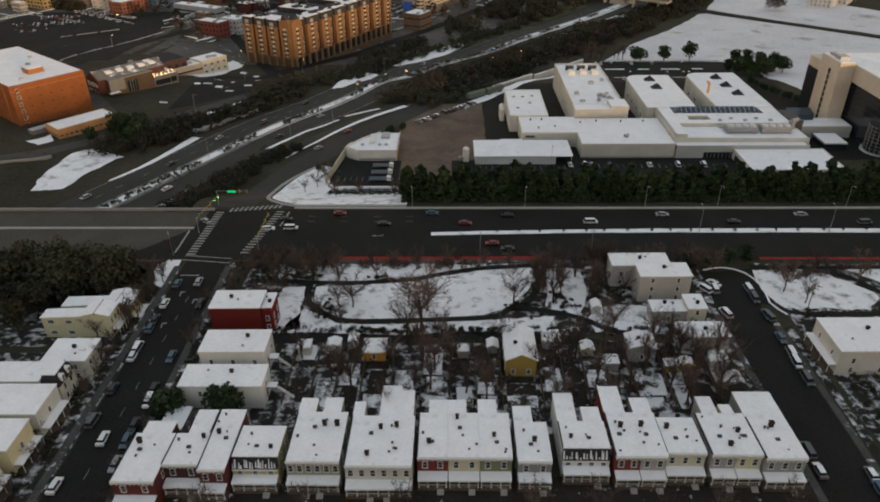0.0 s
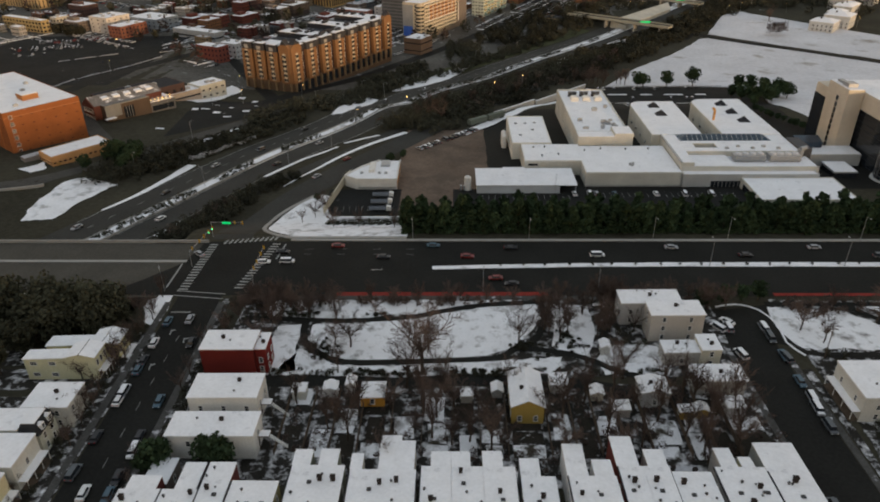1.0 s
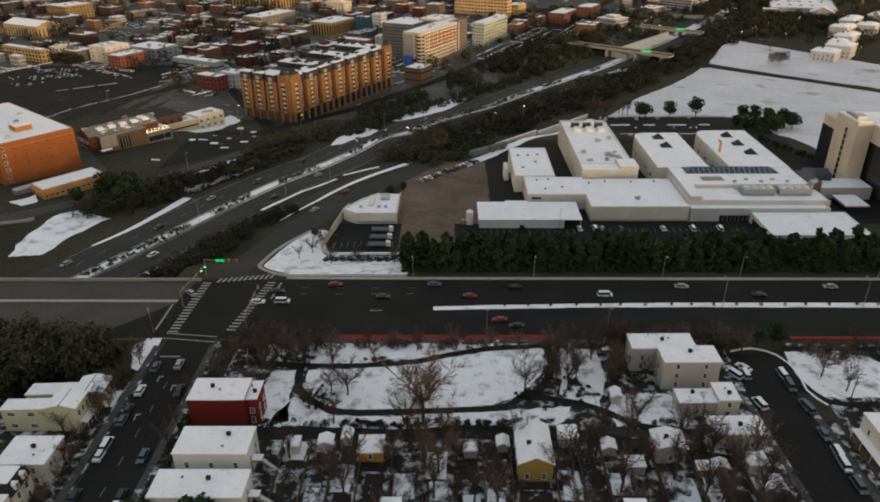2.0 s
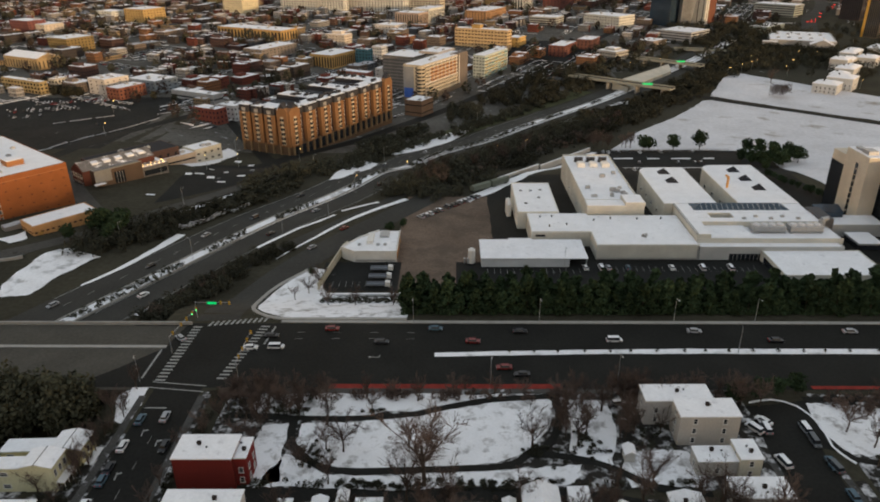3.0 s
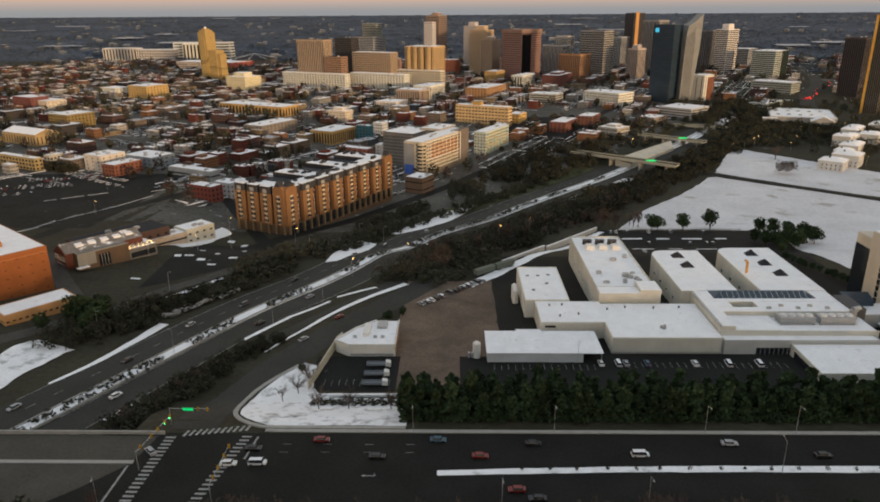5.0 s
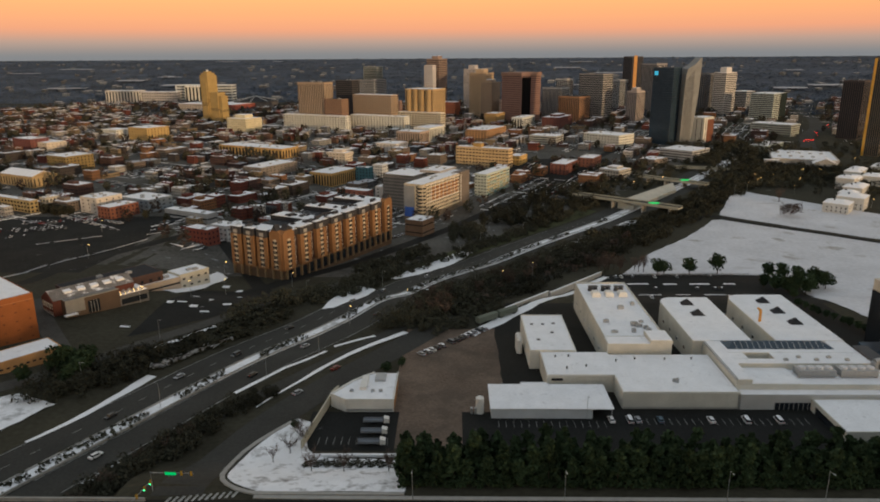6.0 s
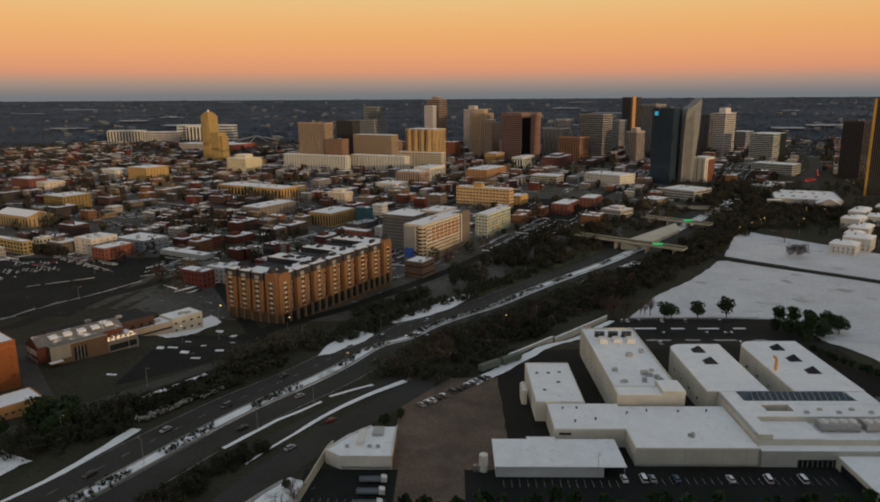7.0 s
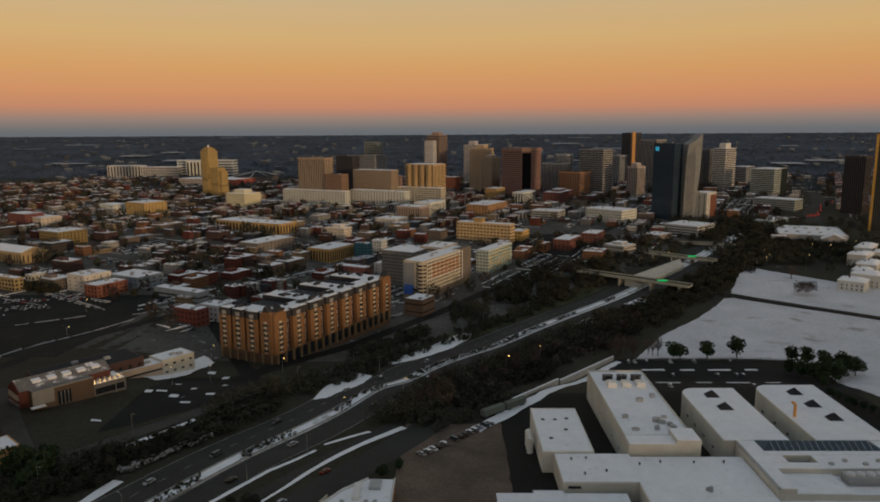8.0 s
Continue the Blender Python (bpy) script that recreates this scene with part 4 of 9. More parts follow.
house(-63.5, -49.5, 156.2, 164.5, 9.0, (0.135, 0.022, 0.018), "dark-red clapboard house with a snowy roof", "flat", "y", wins=0, seed=21)
house(-49.5, -46.6, 157.5, 164.5, 8.2, (0.16, 0.023, 0.02), "dark-red rear bay with a snowy roof", "flat", "y", wins=1, seed=22)
house(-61.0, -44.2, 138.6, 147.4, 8.0, (0.66, 0.65, 0.62), "white-painted house with a snowy roof", "flat", "y", wins=3, seed=23)
house(-62.4, -42.3, 126.8, 134.6, 7.0, (0.68, 0.67, 0.64), "long white-painted house with a snowy roof", "flat", "y", wins=2, seed=24)
def gabled_pair(x0, x1, y0, y1, h, colour, label, seed):
    """A street-front house with a low gable over the front and a long lower wing behind."""
    w, d = x1 - x0, y1 - y0
    t = thing("house", label, "house", (x0, y0, gz(x0, y0)))
    m = wall(*colour)
    f = w - 7.5
    part("wall", Shape().box(f, w, 0, d, -0.6, h, top=False).gable(f, w, 0.01, d - 0.01, h - 0.01, h + 0.9, "y"), m, t)
    part("rear_wing", Shape().prism([(0, 0.3), (f - 0.02, 0.3), (f - 0.02, d - 2.0), (0, d - 2.0)], -0.6, [h - 1.0, h - 0.5, h - 0.5, h - 1.0]), m, t)
    part("rear_roof", Shape().prism([(-0.2, 0.15), (f - 0.05, 0.15), (f - 0.05, d - 1.85), (-0.2, d - 1.85)], [h - 1.0, h - 0.5, h - 0.5, h - 1.0], [h - 0.7, h - 0.2, h - 0.2, h - 0.7]), ROOFSNOW, t, "low rear roof under snow")
    xm = f + 3.75
    for xa, xb, nm in ((f - 0.3, xm - 0.12, "roof"), (w + 0.3, xm + 0.12, "roof")):
        part(nm, Shape().prism([(xa, -0.25), (xb, -0.25), (xb, d + 0.25), (xa, d + 0.25)], [h - 0.05, h + 0.92, h + 0.92, h - 0.05], [h + 0.22, h + 1.2, h + 1.2, h + 0.22]), ROOFSNOW, t, "pitched roof under snow")
    part("ridge", Shape().box(xm - 0.11, xm + 0.11, -0.3, d + 0.3, h + 0.8, h + 1.16), SHINGLE, t, "bare dark roof ridge")
    for z in (1.0, 4.6):
        for k in range(3):
            window(t, w + 0.0, d * (k + 0.5) / 3, z, 0.9, 1.6, math.pi / 2)
        for x in (2.5, 7.5):
            window(t, x, 0.28, z + 0.3, 1.7, 1.0)
    part("porch_roof", Shape().box(w, w + 2.0, 0.3, d - 0.3, 2.9, 3.15), SNOW, t, "porch roof under snow")
    part("porch_floor", Shape().box(w, w + 2.0, 0.3, d - 0.3, -0.4, 0.6), PLANK, t)
    for k in range(4):
        part("porch_post", shared("pp2", lambda: Shape().tube((0, 0, 0.6), (0, 0, 2.92), 0.1, 0.08, 8).mesh("post", TRIM)), TRIM, t, at=(w + 1.85, 0.5 + (d - 1.0) * k / 3, 0))
    part("steps", Shape().box(w + 2.0, w + 2.6, d / 2 - 0.7, d / 2 + 0.7, -0.3, 0.4).box(w + 2.6, w + 3.1, d / 2 - 0.7, d / 2 + 0.7, -0.3, 0.15), CONCRETE, t)
    door(t, w + 0.02, d * 0.2, 0.6, math.pi / 2)
    return t


gabled_pair(-110.6, -91.3, 155.0, 161.2, 7.6, (0.58, 0.56, 0.38), "pale yellow clapboard house with a snowy roof", 25)
gabled_pair(-109.5, -89.3, 163.6, 170.4, 7.6, (0.60, 0.54, 0.30), "pale yellow clapboard house beside the dark grove", 26)
house(-100.8, -89.6, 136.6, 145.6, 6.4, (0.56, 0.56, 0.52), "pale house with a snowy flat roof", "flat", "y", wins=2, seed=27)
mansard_house = house(-118.0, -96.4, 127.6, 134.6, 7.6, (0.50, 0.50, 0.42), "cream house with a dark snow-streaked mansard", "flat", "y", wins=3, porch=True, front="+x", seed=28)
house(-122.0, -91.5, 116.5, 126.4, 7.6, (0.6, 0.6, 0.56), "white house with a snowy roof and a porch", "flat", "y", wins=3, porch=True, front="+x", seed=29)
house(-122.0, -92.0, 105.5, 114.8, 7.6, (0.62, 0.56, 0.36), "pale yellow house with a snowy roof", "flat", "y", wins=3, porch=True, front="+x", seed=30)
house(-122.0, -93.0, 94.5, 103.5, 7.4, (0.6, 0.58, 0.5), "cream house with a snowy roof", "flat", "y", wins=3, porch=True, front="+x", seed=31)
house(17.2, 25.0, 138.8, 151.6, 5.4, (0.36, 0.25, 0.07), "mustard-yellow house with a snowy gabled roof", "gable", "y", 1.9, wins=2, seed=32)
house(-20.2, -14.2, 144.6, 150.4, 3.0, (0.55, 0.27, 0.05), "small orange garden house with a snowy roof", "flat", "y", wins=1, seed=33, category="shed")
house(52.0, 69.5, 180.6, 187.6, 7.6, (0.46, 0.44, 0.42), "pale grey house with a snowy flat roof", "flat", "y", wins=3, seed=34)
house(58.5, 73.4, 172.4, 179.6, 9.0, (0.44, 0.41, 0.37), "pale stuccoed house with a snowy flat roof", "flat", "y", wins=2, seed=35)
house(60.0, 69.5, 161.5, 166.8, 4.4, (0.42, 0.40, 0.37), "low pale outbuilding with a snowy roof", "flat", "y", wins=1, seed=36)
house(69.5, 74.6, 160.5, 167.4, 6.0, (0.55, 0.52, 0.42), "small pale house with a snowy roof", "flat", "y", wins=1, seed=37)
house(64.4, 77.4, 149.4, 155.8, 4.8, (0.4, 0.39, 0.37), "low pale house with a snowy roof", "flat", "y", wins=2, seed=38)
house(49.8, 56.8, 144.8, 150.8, 4.6, (0.36, 0.36, 0.36), "grey garden house with a snowy roof", "gable", "y", 1.0, wins=1, seed=39, category="shed")
house(101.5, 124.0, 140.0, 154.0, 7.6, (0.55, 0.54, 0.5), "white house with porches and a snowy flat roof", "flat", "y", wins=3, porch=True, front="-x", seed=40)

# the mansard front of the cream house
part("mansard_wall", Shape().box(21.6, 26.2, 0, 7, -0.6, 6.0), wall(0.50, 0.50, 0.42), mansard_house)
part("mansard", Shape().taper(21.4, 26.5, -0.2, 7.2, 6.0, 8.8, 0.9), SHINGLE, mansard_house, "dark slate mansard")
part("mansard_top", Shape().box(22.4, 25.5, 0.9, 6.1, 8.8, 9.0), SNOW, mansard_house)
for y in (2.0, 5.0):
    part("dormer", Shape().box(25.2, 26.6, y - 0.7, y + 0.7, 6.6, 8.0).gable(25.0, 26.7, y - 0.8, y + 0.8, 8.0, 8.6, "x"), SNOW, mansard_house, "snow-capped dormer")
    window(mansard_house, 26.62, y, 6.8, 0.8, 1.1, math.pi / 2)
    for z in (0.9, 3.7):
        window(mansard_house, 26.2, y, z, 0.9, 1.6, math.pi / 2)


# outside stairs of the white houses
def outside_stair(x, y, h, label):
    t = thing("outside_stair", label, "stair", (x, y, gz(x, y)))
    part("landing", Shape().box(0, 2.6, 0, 2.2, h - 0.2, h).box(0.05, 0.15, 0.05, 0.15, 0, h).box(2.45, 2.55, 0.05, 0.15, 0, h).box(2.45, 2.55, 2.05, 2.15, 0, h), PLANK, t)
    part("landing_snow", Shape().box(0.1, 2.5, 0.1, 2.1, h + 0.01, h + 0.14), SNOW, t)
    n = 12
    for k in range(n):
        part("tread", shared("tread", lambda: Shape().box(0, 0.3, 0, 1.0, -0.05, 0.03).mesh("tread", TRIM)), TRIM, t, at=(2.6 + k * 0.32, 0.1, h - (k + 1) * h / (n + 1)))
    part("rail", Shape().prism([(2.6, 0.0), (2.6 + n * 0.32, 0.0), (2.6 + n * 0.32, 0.06), (2.6, 0.06)], [h + 0.85, 0.85, 0.85, h + 0.85], [h + 0.95, 0.95, 0.95, h + 0.95]), TRIM, t)
    return t


outside_stair(-44.1, 140.5, 4.2, "white timber outside stair with snowy treads")
outside_stair(-42.2, 130.0, 3.8, "white timber outside stair with snowy treads")
# garden plots behind the terrace
plots = random.Random(8)
edges = (-38.5, -32, -26, -19.5, -12, -4.5, 3, 9.5, 16, 26, 32, 37.5, 43.5, 49.5, 58, 64, 69.5, 80)
for xa, xb in zip(edges, edges[1:]):
    y = 127.5
    while y < 148:
        d = plots.uniform(4, 10)
        m, words = plots.choice(((PARKSNOW, "snow-covered garden plot"), (MELT, "garden plot with melting snow"), (MELTDARK, "bare dark garden plot"), (MELTMORE, "mostly thawed garden plot"), (MELTDARK, "bare dark garden plot")))
        patch("garden_plot", xa + plots.uniform(0.4, 1.6), xb - plots.uniform(0.4, 2.2), y, min(152.5, y + d - 0.6), 0.06 + 0.004 * int(plots.random() * 3), m, words + " between fences", "garden", cell=1.6, rag=0.7, seed=int(y))
        y += d
# snowy verges along the kerbs
for line in ([(-67.2, 100), (-67.2, 130), (-67.4, 168), (-68.2, 194)], [(-87, 96), (-87, 130), (-87.4, 176)], [(98.6, 96), (98.6, 130), (98, 160)], [(79.4, 122), (79.4, 130), (78.8, 146)]):
    ribbon("verge", line, 1.7, 0.12, MELTMORE, "narrow verge of melting snow beside the pavement", "verge", wob=0.5, across=3)


# ---------------------------------------------------------------- the white works
CREAM = wall(0.56, 0.545, 0.49)
CREAM2 = wall(0.46, 0.46, 0.45)


def roof_unit(parent, x, y, z, w=2.2, d=1.6, h=1.2, name="roof_unit"):
    part(name, shared(("ru", w, d, h), lambda: Shape().box(-w / 2, w / 2, -d / 2, d / 2, -0.2, h).tube((0, 0, h), (0, 0, h + 0.25), min(w, d) * 0.32, min(w, d) * 0.32, 10).mesh("roof_unit", STEEL)), STEEL, parent, at=(x, y, z))


def block(name, label, x0, x1, y0, y1, ztop, zbot, material, parapet=0.5, ribs=0.0, category="building"):
    """A flat-roofed block with a parapet and a sheet of snow; ribs: spacing of upright joints on its front."""
    t = thing(name, label, category, (x0, y0, zbot))
    w, d, h = x1 - x0, y1 - y0, ztop - zbot
    part("wall", Shape().box(0, w, 0, d, -3, h), material, t)
    k = 0.35
    part("parapet", Shape().box(0, w, 0, k, h, h + parapet).box(0, w, d - k, d, h, h + parapet).box(0, k, k, d - k, h, h + parapet).box(w - k, w, k, d - k, h, h + parapet), material, t)
    part("roof", Shape().box(k, w - k, k, d - k, h + 0.01, h + 0.18), ROOFSNOW, t, "flat roof under a sheet of snow")
    if ribs:
        n = max(2, round(w / ribs))
        rib = shared(("rib", round(h, 1)), lambda: Shape().box(-0.12, 0.12, -0.12, 0.0, 0, h + parapet - 0.05).mesh("rib", material))
        for i in range(n + 1):
            part("rib", rib, material, t, at=(0.15 + (w - 0.3) * i / n, 0, 0))
        part("band", Shape().box(0.02, w - 0.02, -0.06, 0.0, h * 0.55, h * 0.6), CONCRETE, t)
    return t


front = thing("factory_front", "long cream works building with a snowy L-shaped flat roof", "building", (0, 0, -9.2))
LPOLY = [(36.4, 336.4), (36.4, 314.2), (62.6, 314.2), (62.6, 300.0), (105.6, 300.0), (105.6, 334.0), (64.6, 334.0), (64.6, 336.4)]
part("wall", Shape().prism(LPOLY, -3, 7.2), CREAM, front)
part("roof", Shape().prism([(36.8, 336.0), (36.8, 314.6), (63.0, 314.6), (63.0, 300.4), (105.2, 300.4), (105.2, 333.6), (64.2, 333.6), (64.2, 336.0)], 7.21, 7.5), ROOFSNOW, front, "flat roof under a sheet of snow")
part("parapet", Shape().box(36.38, 62.7, 314.15, 314.55, 7.1, 7.72).box(62.55, 62.95, 299.95, 314.15, 7.1, 7.72).box(62.95, 105.65, 299.95, 300.35, 7.1, 7.72).box(36.38, 36.76, 314.55, 336.42, 7.1, 7.72), TRIM, front, "pale roof edge")
rib = shared("rib", lambda: Shape().box(-0.1, 0.1, -0.1, 0.0, 0, 7.05).mesh("rib", CREAM))
for k in range(11):
    part("rib", rib, CREAM, front, at=(62.8 + 42.6 * k / 10, 300.0, 0))
part("base_band", Shape().box(62.6, 105.6, 299.9, 299.99, 0.0, 1.5), CONCRETE, front)
part("downpipe", Shape().box(105.0, 105.3, 299.7, 299.95, 0, 7.1), STEEL, front)
part("strip_window", Shape().box(38.2, 42.6, 314.08, 314.2, 5.2, 6.1), GLASS, front, "dark strip window")
for k in range(4):
    window(front, 45 + k * 4.4, 314.18, 1.2, 1.8, 1.5)
for x, y in ((84.0, 309), (85.4, 309.6), (84.8, 308.2)):
    roof_unit(front, x, y, 7.4, 1.1, 0.9, 1.1)
for x, y in ((42, 331), (47.5, 331.6), (53, 322), (66, 327), (74, 329), (86, 328.5), (97, 329), (45, 320)):
    vent(front, x, y, 7.4, 1.6)
blk = block("works_block", "white works block with a snowy roof and vents", 32.2, 51.6, 336.6, 378.0, -1.6, -10.5, wall(0.66, 0.65, 0.6))
for x, y in ((4, 30), (9, 30), (14, 31), (5, 12), (12, 20)):
    hatch(blk, x, y, 9.0, 1.4, 1.4)
for k in range(3):
    part("silo", shared("silo", lambda: Shape().tube((0, 0, -1), (0, 0, 6.5), 1.3, 1.3, 14).tube((0, 0, 6.5), (0, 0, 7.2), 1.3, 0.4, 14).mesh("silo", TRIM)), TRIM, blk, "white silo", at=(-2.6, 18 + k * 3.4, 0))
hall = block("works_hall", "tall cream works hall with rooftop fans and snow", 64.4, 90.6, 343.6, 417.0, 1.4, -11.5, CREAM, parapet=0.9)
part("head", Shape().box(-0.1, 26.6, -8.0, -0.02, 4, 13.6), CREAM, hall, "cream front wall")
part("head_roof", Shape().box(0.3, 26.2, -7.7, -0.3, 13.6, 13.8), ROOFSNOW, hall, "snowy roof step")
part("head_tower", Shape().box(17.6, 26.8, -8.2, 3.0, 13.6, 15.2), CREAM, hall, "raised cream corner")
part("head_tower_roof", Shape().box(17.9, 26.5, -7.9, 2.7, 15.2, 15.4), ROOFSNOW, hall)
for k in range(6):
    window(hall, -0.02, 8 + k * 11.5, 4.2, 2.2, 1.0, -math.pi / 2)
fan = shared("fan", lambda: Shape().tube((0, 0, 0), (0, 0, 2.0), 1.4, 1.1, 14).tube((0, 0, 2.0), (0, 0, 2.6), 1.1, 1.5, 14).mesh("fan", DARK))
for k in range(3):
    for j in range(2):
        part("fan", fan, DARK, hall, "dark extractor stack", at=(6.0 + k * 6.6 + j * 2.4, 62, 12.9))
    part("fan_house", shared("fanhouse", lambda: Shape().box(-2, 2, -2.5, 2.5, 0, 1.8).taper(-2, 2, -2.5, 2.5, 1.8, 2.6, 0.5).mesh("fan_house", TRIM)), TRIM, hall, "white fan housing", at=(7.2 + k * 6.6, 54, 12.9))
rnd = random.Random(5)
for k in range(10):
    roof_unit(hall, 3.5 + 19 * rnd.random(), 6 + 40 * rnd.random(), 13.0, 1.4 + rnd.random() * 1.6, 1.2 + rnd.random(), 0.8 + rnd.random())


def rounded_wing(x0, x1, y0, y1, ztop, zbot, peaks, label):
    """A long works wing with a rounded far end and pyramid rooflights."""
    t = thing("works_long_wing", label, "building", (x0, y0, zbot))
    w, d, h = x1 - x0, y1 - y0, ztop - zbot
    r = 7.0
    poly = [(0, 0), (w, 0), (w, d)] + [(r - r * math.sin(a), d - r + r * math.cos(a)) for a in [math.pi / 2 * i / 6 for i in range(7)]]
    part("wall", Shape().prism(poly, -3, h), CREAM, t)
    cx, cy = w / 2, d / 2
    part("roof", Shape().prism([(cx + (x - cx) * 0.985, cy + (y - cy) * 0.995) for x, y in poly], h + 0.01, h + 0.35), ROOFSNOW, t, "flat roof under smooth snow")
    pk = shared("peak", lambda: Shape().add([(-3, -2.4, 0), (3, -2.4, 0), (3, 2.4, 0), (-3, 2.4, 0), (0, 0.6, 2.6)], [(0, 1, 4), (1, 2, 4), (2, 3, 4), (3, 0, 4)]).mesh("rooflight", SHINGLE))
    for x, y in peaks:
        part("rooflight", pk, SHINGLE, t, "dark pyramid rooflight", at=(x, y, h + 0.3))
    for k in range(4):
        window(t, -0.02, 10 + k * (d - 24) / 3, h * 0.35, 2.4, 1.4, -math.pi / 2)
    return t


rounded_wing(101.6, 126.6, 341.4, 396.0, 1.0, -11.0, [(12, 45), (12.5, 31)], "long white works wing with pyramid rooflights")
wing_d = rounded_wing(136.5, 165.0, 341.4, 400.0, 1.0, -11.0, [(15, 48), (16, 34), (17.5, 20)], "broad white works wing with pyramid rooflights")
part("sculpture", Shape().tube((2.4, 22, 12), (2.4, 22, 17.5), 0.6, 0.6, 10).tube((2.4, 22, 17.5), (1.2, 23, 18.6), 0.7, 0.4, 10), wall(0.55, 0.28, 0.08), wing_d, "orange vertical duct")
link = thing("works_link", "white link range with a dark skylight and rooftop plant", "building", (105.8, 304.6, -9.5))
for x0, x1, y0, y1, zt in ((0.0, 6.0, 0.4, 36.6, 10.4), (6.01, 22.4, 14.5, 19.0, 10.4), (6.01, 12.0, 19.01, 24.8, 10.4), (22.41, 58.8, 14.5, 24.8, 10.4), (6.01, 58.8, 24.81, 36.6, 10.4), (6.01, 24.5, 0.4, 14.4, 8.6), (24.6, 62.0, 0.4, 14.4, 7.8)):
    part("wall", Shape().box(x0, x1, y0, y1, -2, zt), CREAM, link)
    part("roof", Shape().box(x0 + 0.02, x1 - 0.02, y0 + 0.3, y1 - 0.02, zt + 0.01, zt + 0.25), ROOFSNOW, link, "flat roof under snow")
part("well", Shape().box(12.1, 22.3, 19.1, 24.7, 5.0, 7.2), DARK, link, "dark roof well")
part("front_edge", Shape().box(0.0, 62.0, 0.0, 0.38, -2, 8.7), CREAM, link, "cream front wall")
part("gully", Shape().box(-0.3, 0.5, 0.4, 36, 10.4, 11.1), STEEL, link, "grey roof gully edge")
s = Shape().add([(7.0, 28.0, 10.6), (51.0, 28.0, 10.6), (51.0, 37.0, 10.6), (7.0, 37.0, 10.6), (11.0, 32.5, 12.6), (47.0, 32.5, 12.6)], [(0, 1, 5, 4), (1, 2, 5), (2, 3, 4, 5), (3, 0, 4)])
sky_l = part("skylight", s, GLASSBLUE, link, "dark glazed hipped skylight")
bar = shared("skybar", lambda: Shape().prism([(-0.09, 0), (0.09, 0), (0.09, 4.5), (-0.09, 4.5)], [0.02, 0.02, 2.02, 2.02], [0.12, 0.12, 2.12, 2.12]).mesh("glazing_bar", STEEL))
for k in range(16):
    part("glazing_bar", bar, STEEL, sky_l, at=(11.0 + k * 2.4, 28.0, 10.6))
plant = shared("plant", lambda: Shape().box(-7.0, 7.0, -2.6, 2.6, 1.1, 3.0).box(-7.2, 7.2, -2.8, 2.8, 0.7, 1.05).box(-6.8, -6.4, -2.5, -2.1, 0, 0.7).box(6.4, 6.8, -2.5, -2.1, 0, 0.7).box(-6.8, -6.4, 2.1, 2.5, 0, 0.7).box(6.4, 6.8, 2.1, 2.5, 0, 0.7).mesh("plant", STEEL))
for x, y in ((33.5, 9.6), (49.5, 9.6)):
    p = part("roof_plant", plant, STEEL, link, "grey rooftop cooling plant on a steel frame", at=(x, y, 8.0))
    for k in range(4):
        part("fan", shared("cfan", lambda: Shape().tube((0, 0, 0), (0, 0, 0.7), 1.5, 1.3, 14).tube((0, 0, 0.3), (0, 0, 0.35), 1.2, 1.2, 14).mesh("cfan", SNOWTWIG)), SNOWTWIG, p, "pale fan cowl", at=(-5.1 + k * 3.4, 0, 3.0))
part("duct", Shape().tube((59, 14, 8.0), (59, 14, 11.6), 1.5, 1.5, 12).tube((59, 14, 11.6), (61.6, 14, 12.6), 1.3, 0.9, 12), STEEL, link, "grey bent duct")
part("plant_house", Shape().box(58.9, 64.5, 14.6, 30, -2, 11.6), wall(0.10, 0.10, 0.105), link, "dark louvred plant house")
part("glass_roof", Shape().prism([(64.8, 30), (77, 30), (77, 36), (64.8, 36)], 6, [9.0, 9.0, 10.6, 10.6]), GLASSBLUE, link, "dark glazed lean-to roof")
for k in range(5):
    roof_unit(link, 26 + k * 6, 17.4 + (k % 2) * 2.4, 10.6, 1.6, 1.2, 0.8)
wall_r = block("works_range", "long low cream works range", 105.8, 166.0, 299.6, 305.0, -3.0, -9.2, CREAM2, parapet=0.6)
part("glazing", Shape().box(12.5, 26.5, -0.08, 0.0, 0.3, 3.6), GLASS, wall_r, "dark shop-like glazing")
for k in range(9):
    part("mullion", shared("mull", lambda: Shape().box(-0.09, 0.09, -0.14, -0.08, 0.3, 3.6).mesh("mull", CONCRETE)), CONCRETE, wall_r, at=(12.6 + k * 1.74, 0, 0))
low = block("works_low", "low cream works building with a broad snowy roof", 131.5, 172.0, 276.0, 299.4, -4.2, -8.8, CREAM, parapet=0.4)
part("glazing", Shape().box(-0.08, 0.0, 2, 20, 0.6, 3.4), GLASS, low)
shed = thing("works_shed", "long white ribbed shed with a snowy roof", "building", (13.6, 292.2, -8.6))
part("wall", Shape().box(0, 36.5, 0, 18.6, -1, 4.3), wall(0.58, 0.6, 0.62), shed)
s = Shape()
for k in range(54):
    s.box(k * 0.82, k * 0.82 + 0.55, -0.4, 18.9, 4.45, 4.62)
part("roof", Shape().box(-0.4, 44.0, -0.5, 19.0, 4.3, 4.5), ROOFSNOW, shed, "white metal roof")
part("roof_ribs", s, ROOFSNOW, shed)
for y in (0.4, 9, 18):
    part("canopy_post", shared("cpost", lambda: Shape().box(-0.15, 0.15, -0.15, 0.15, -0.5, 4.3).mesh("cpost", STEEL)), STEEL, shed, at=(43.5, y, 0))
part("back_wall", Shape().box(36.6, 43.8, 17.6, 18.0, -1, 4.2), DARK, shed)
tank = thing("storage_tank", "white upright storage tank", "tank", (9.6, 296.5, gz(9.6, 296.5)))
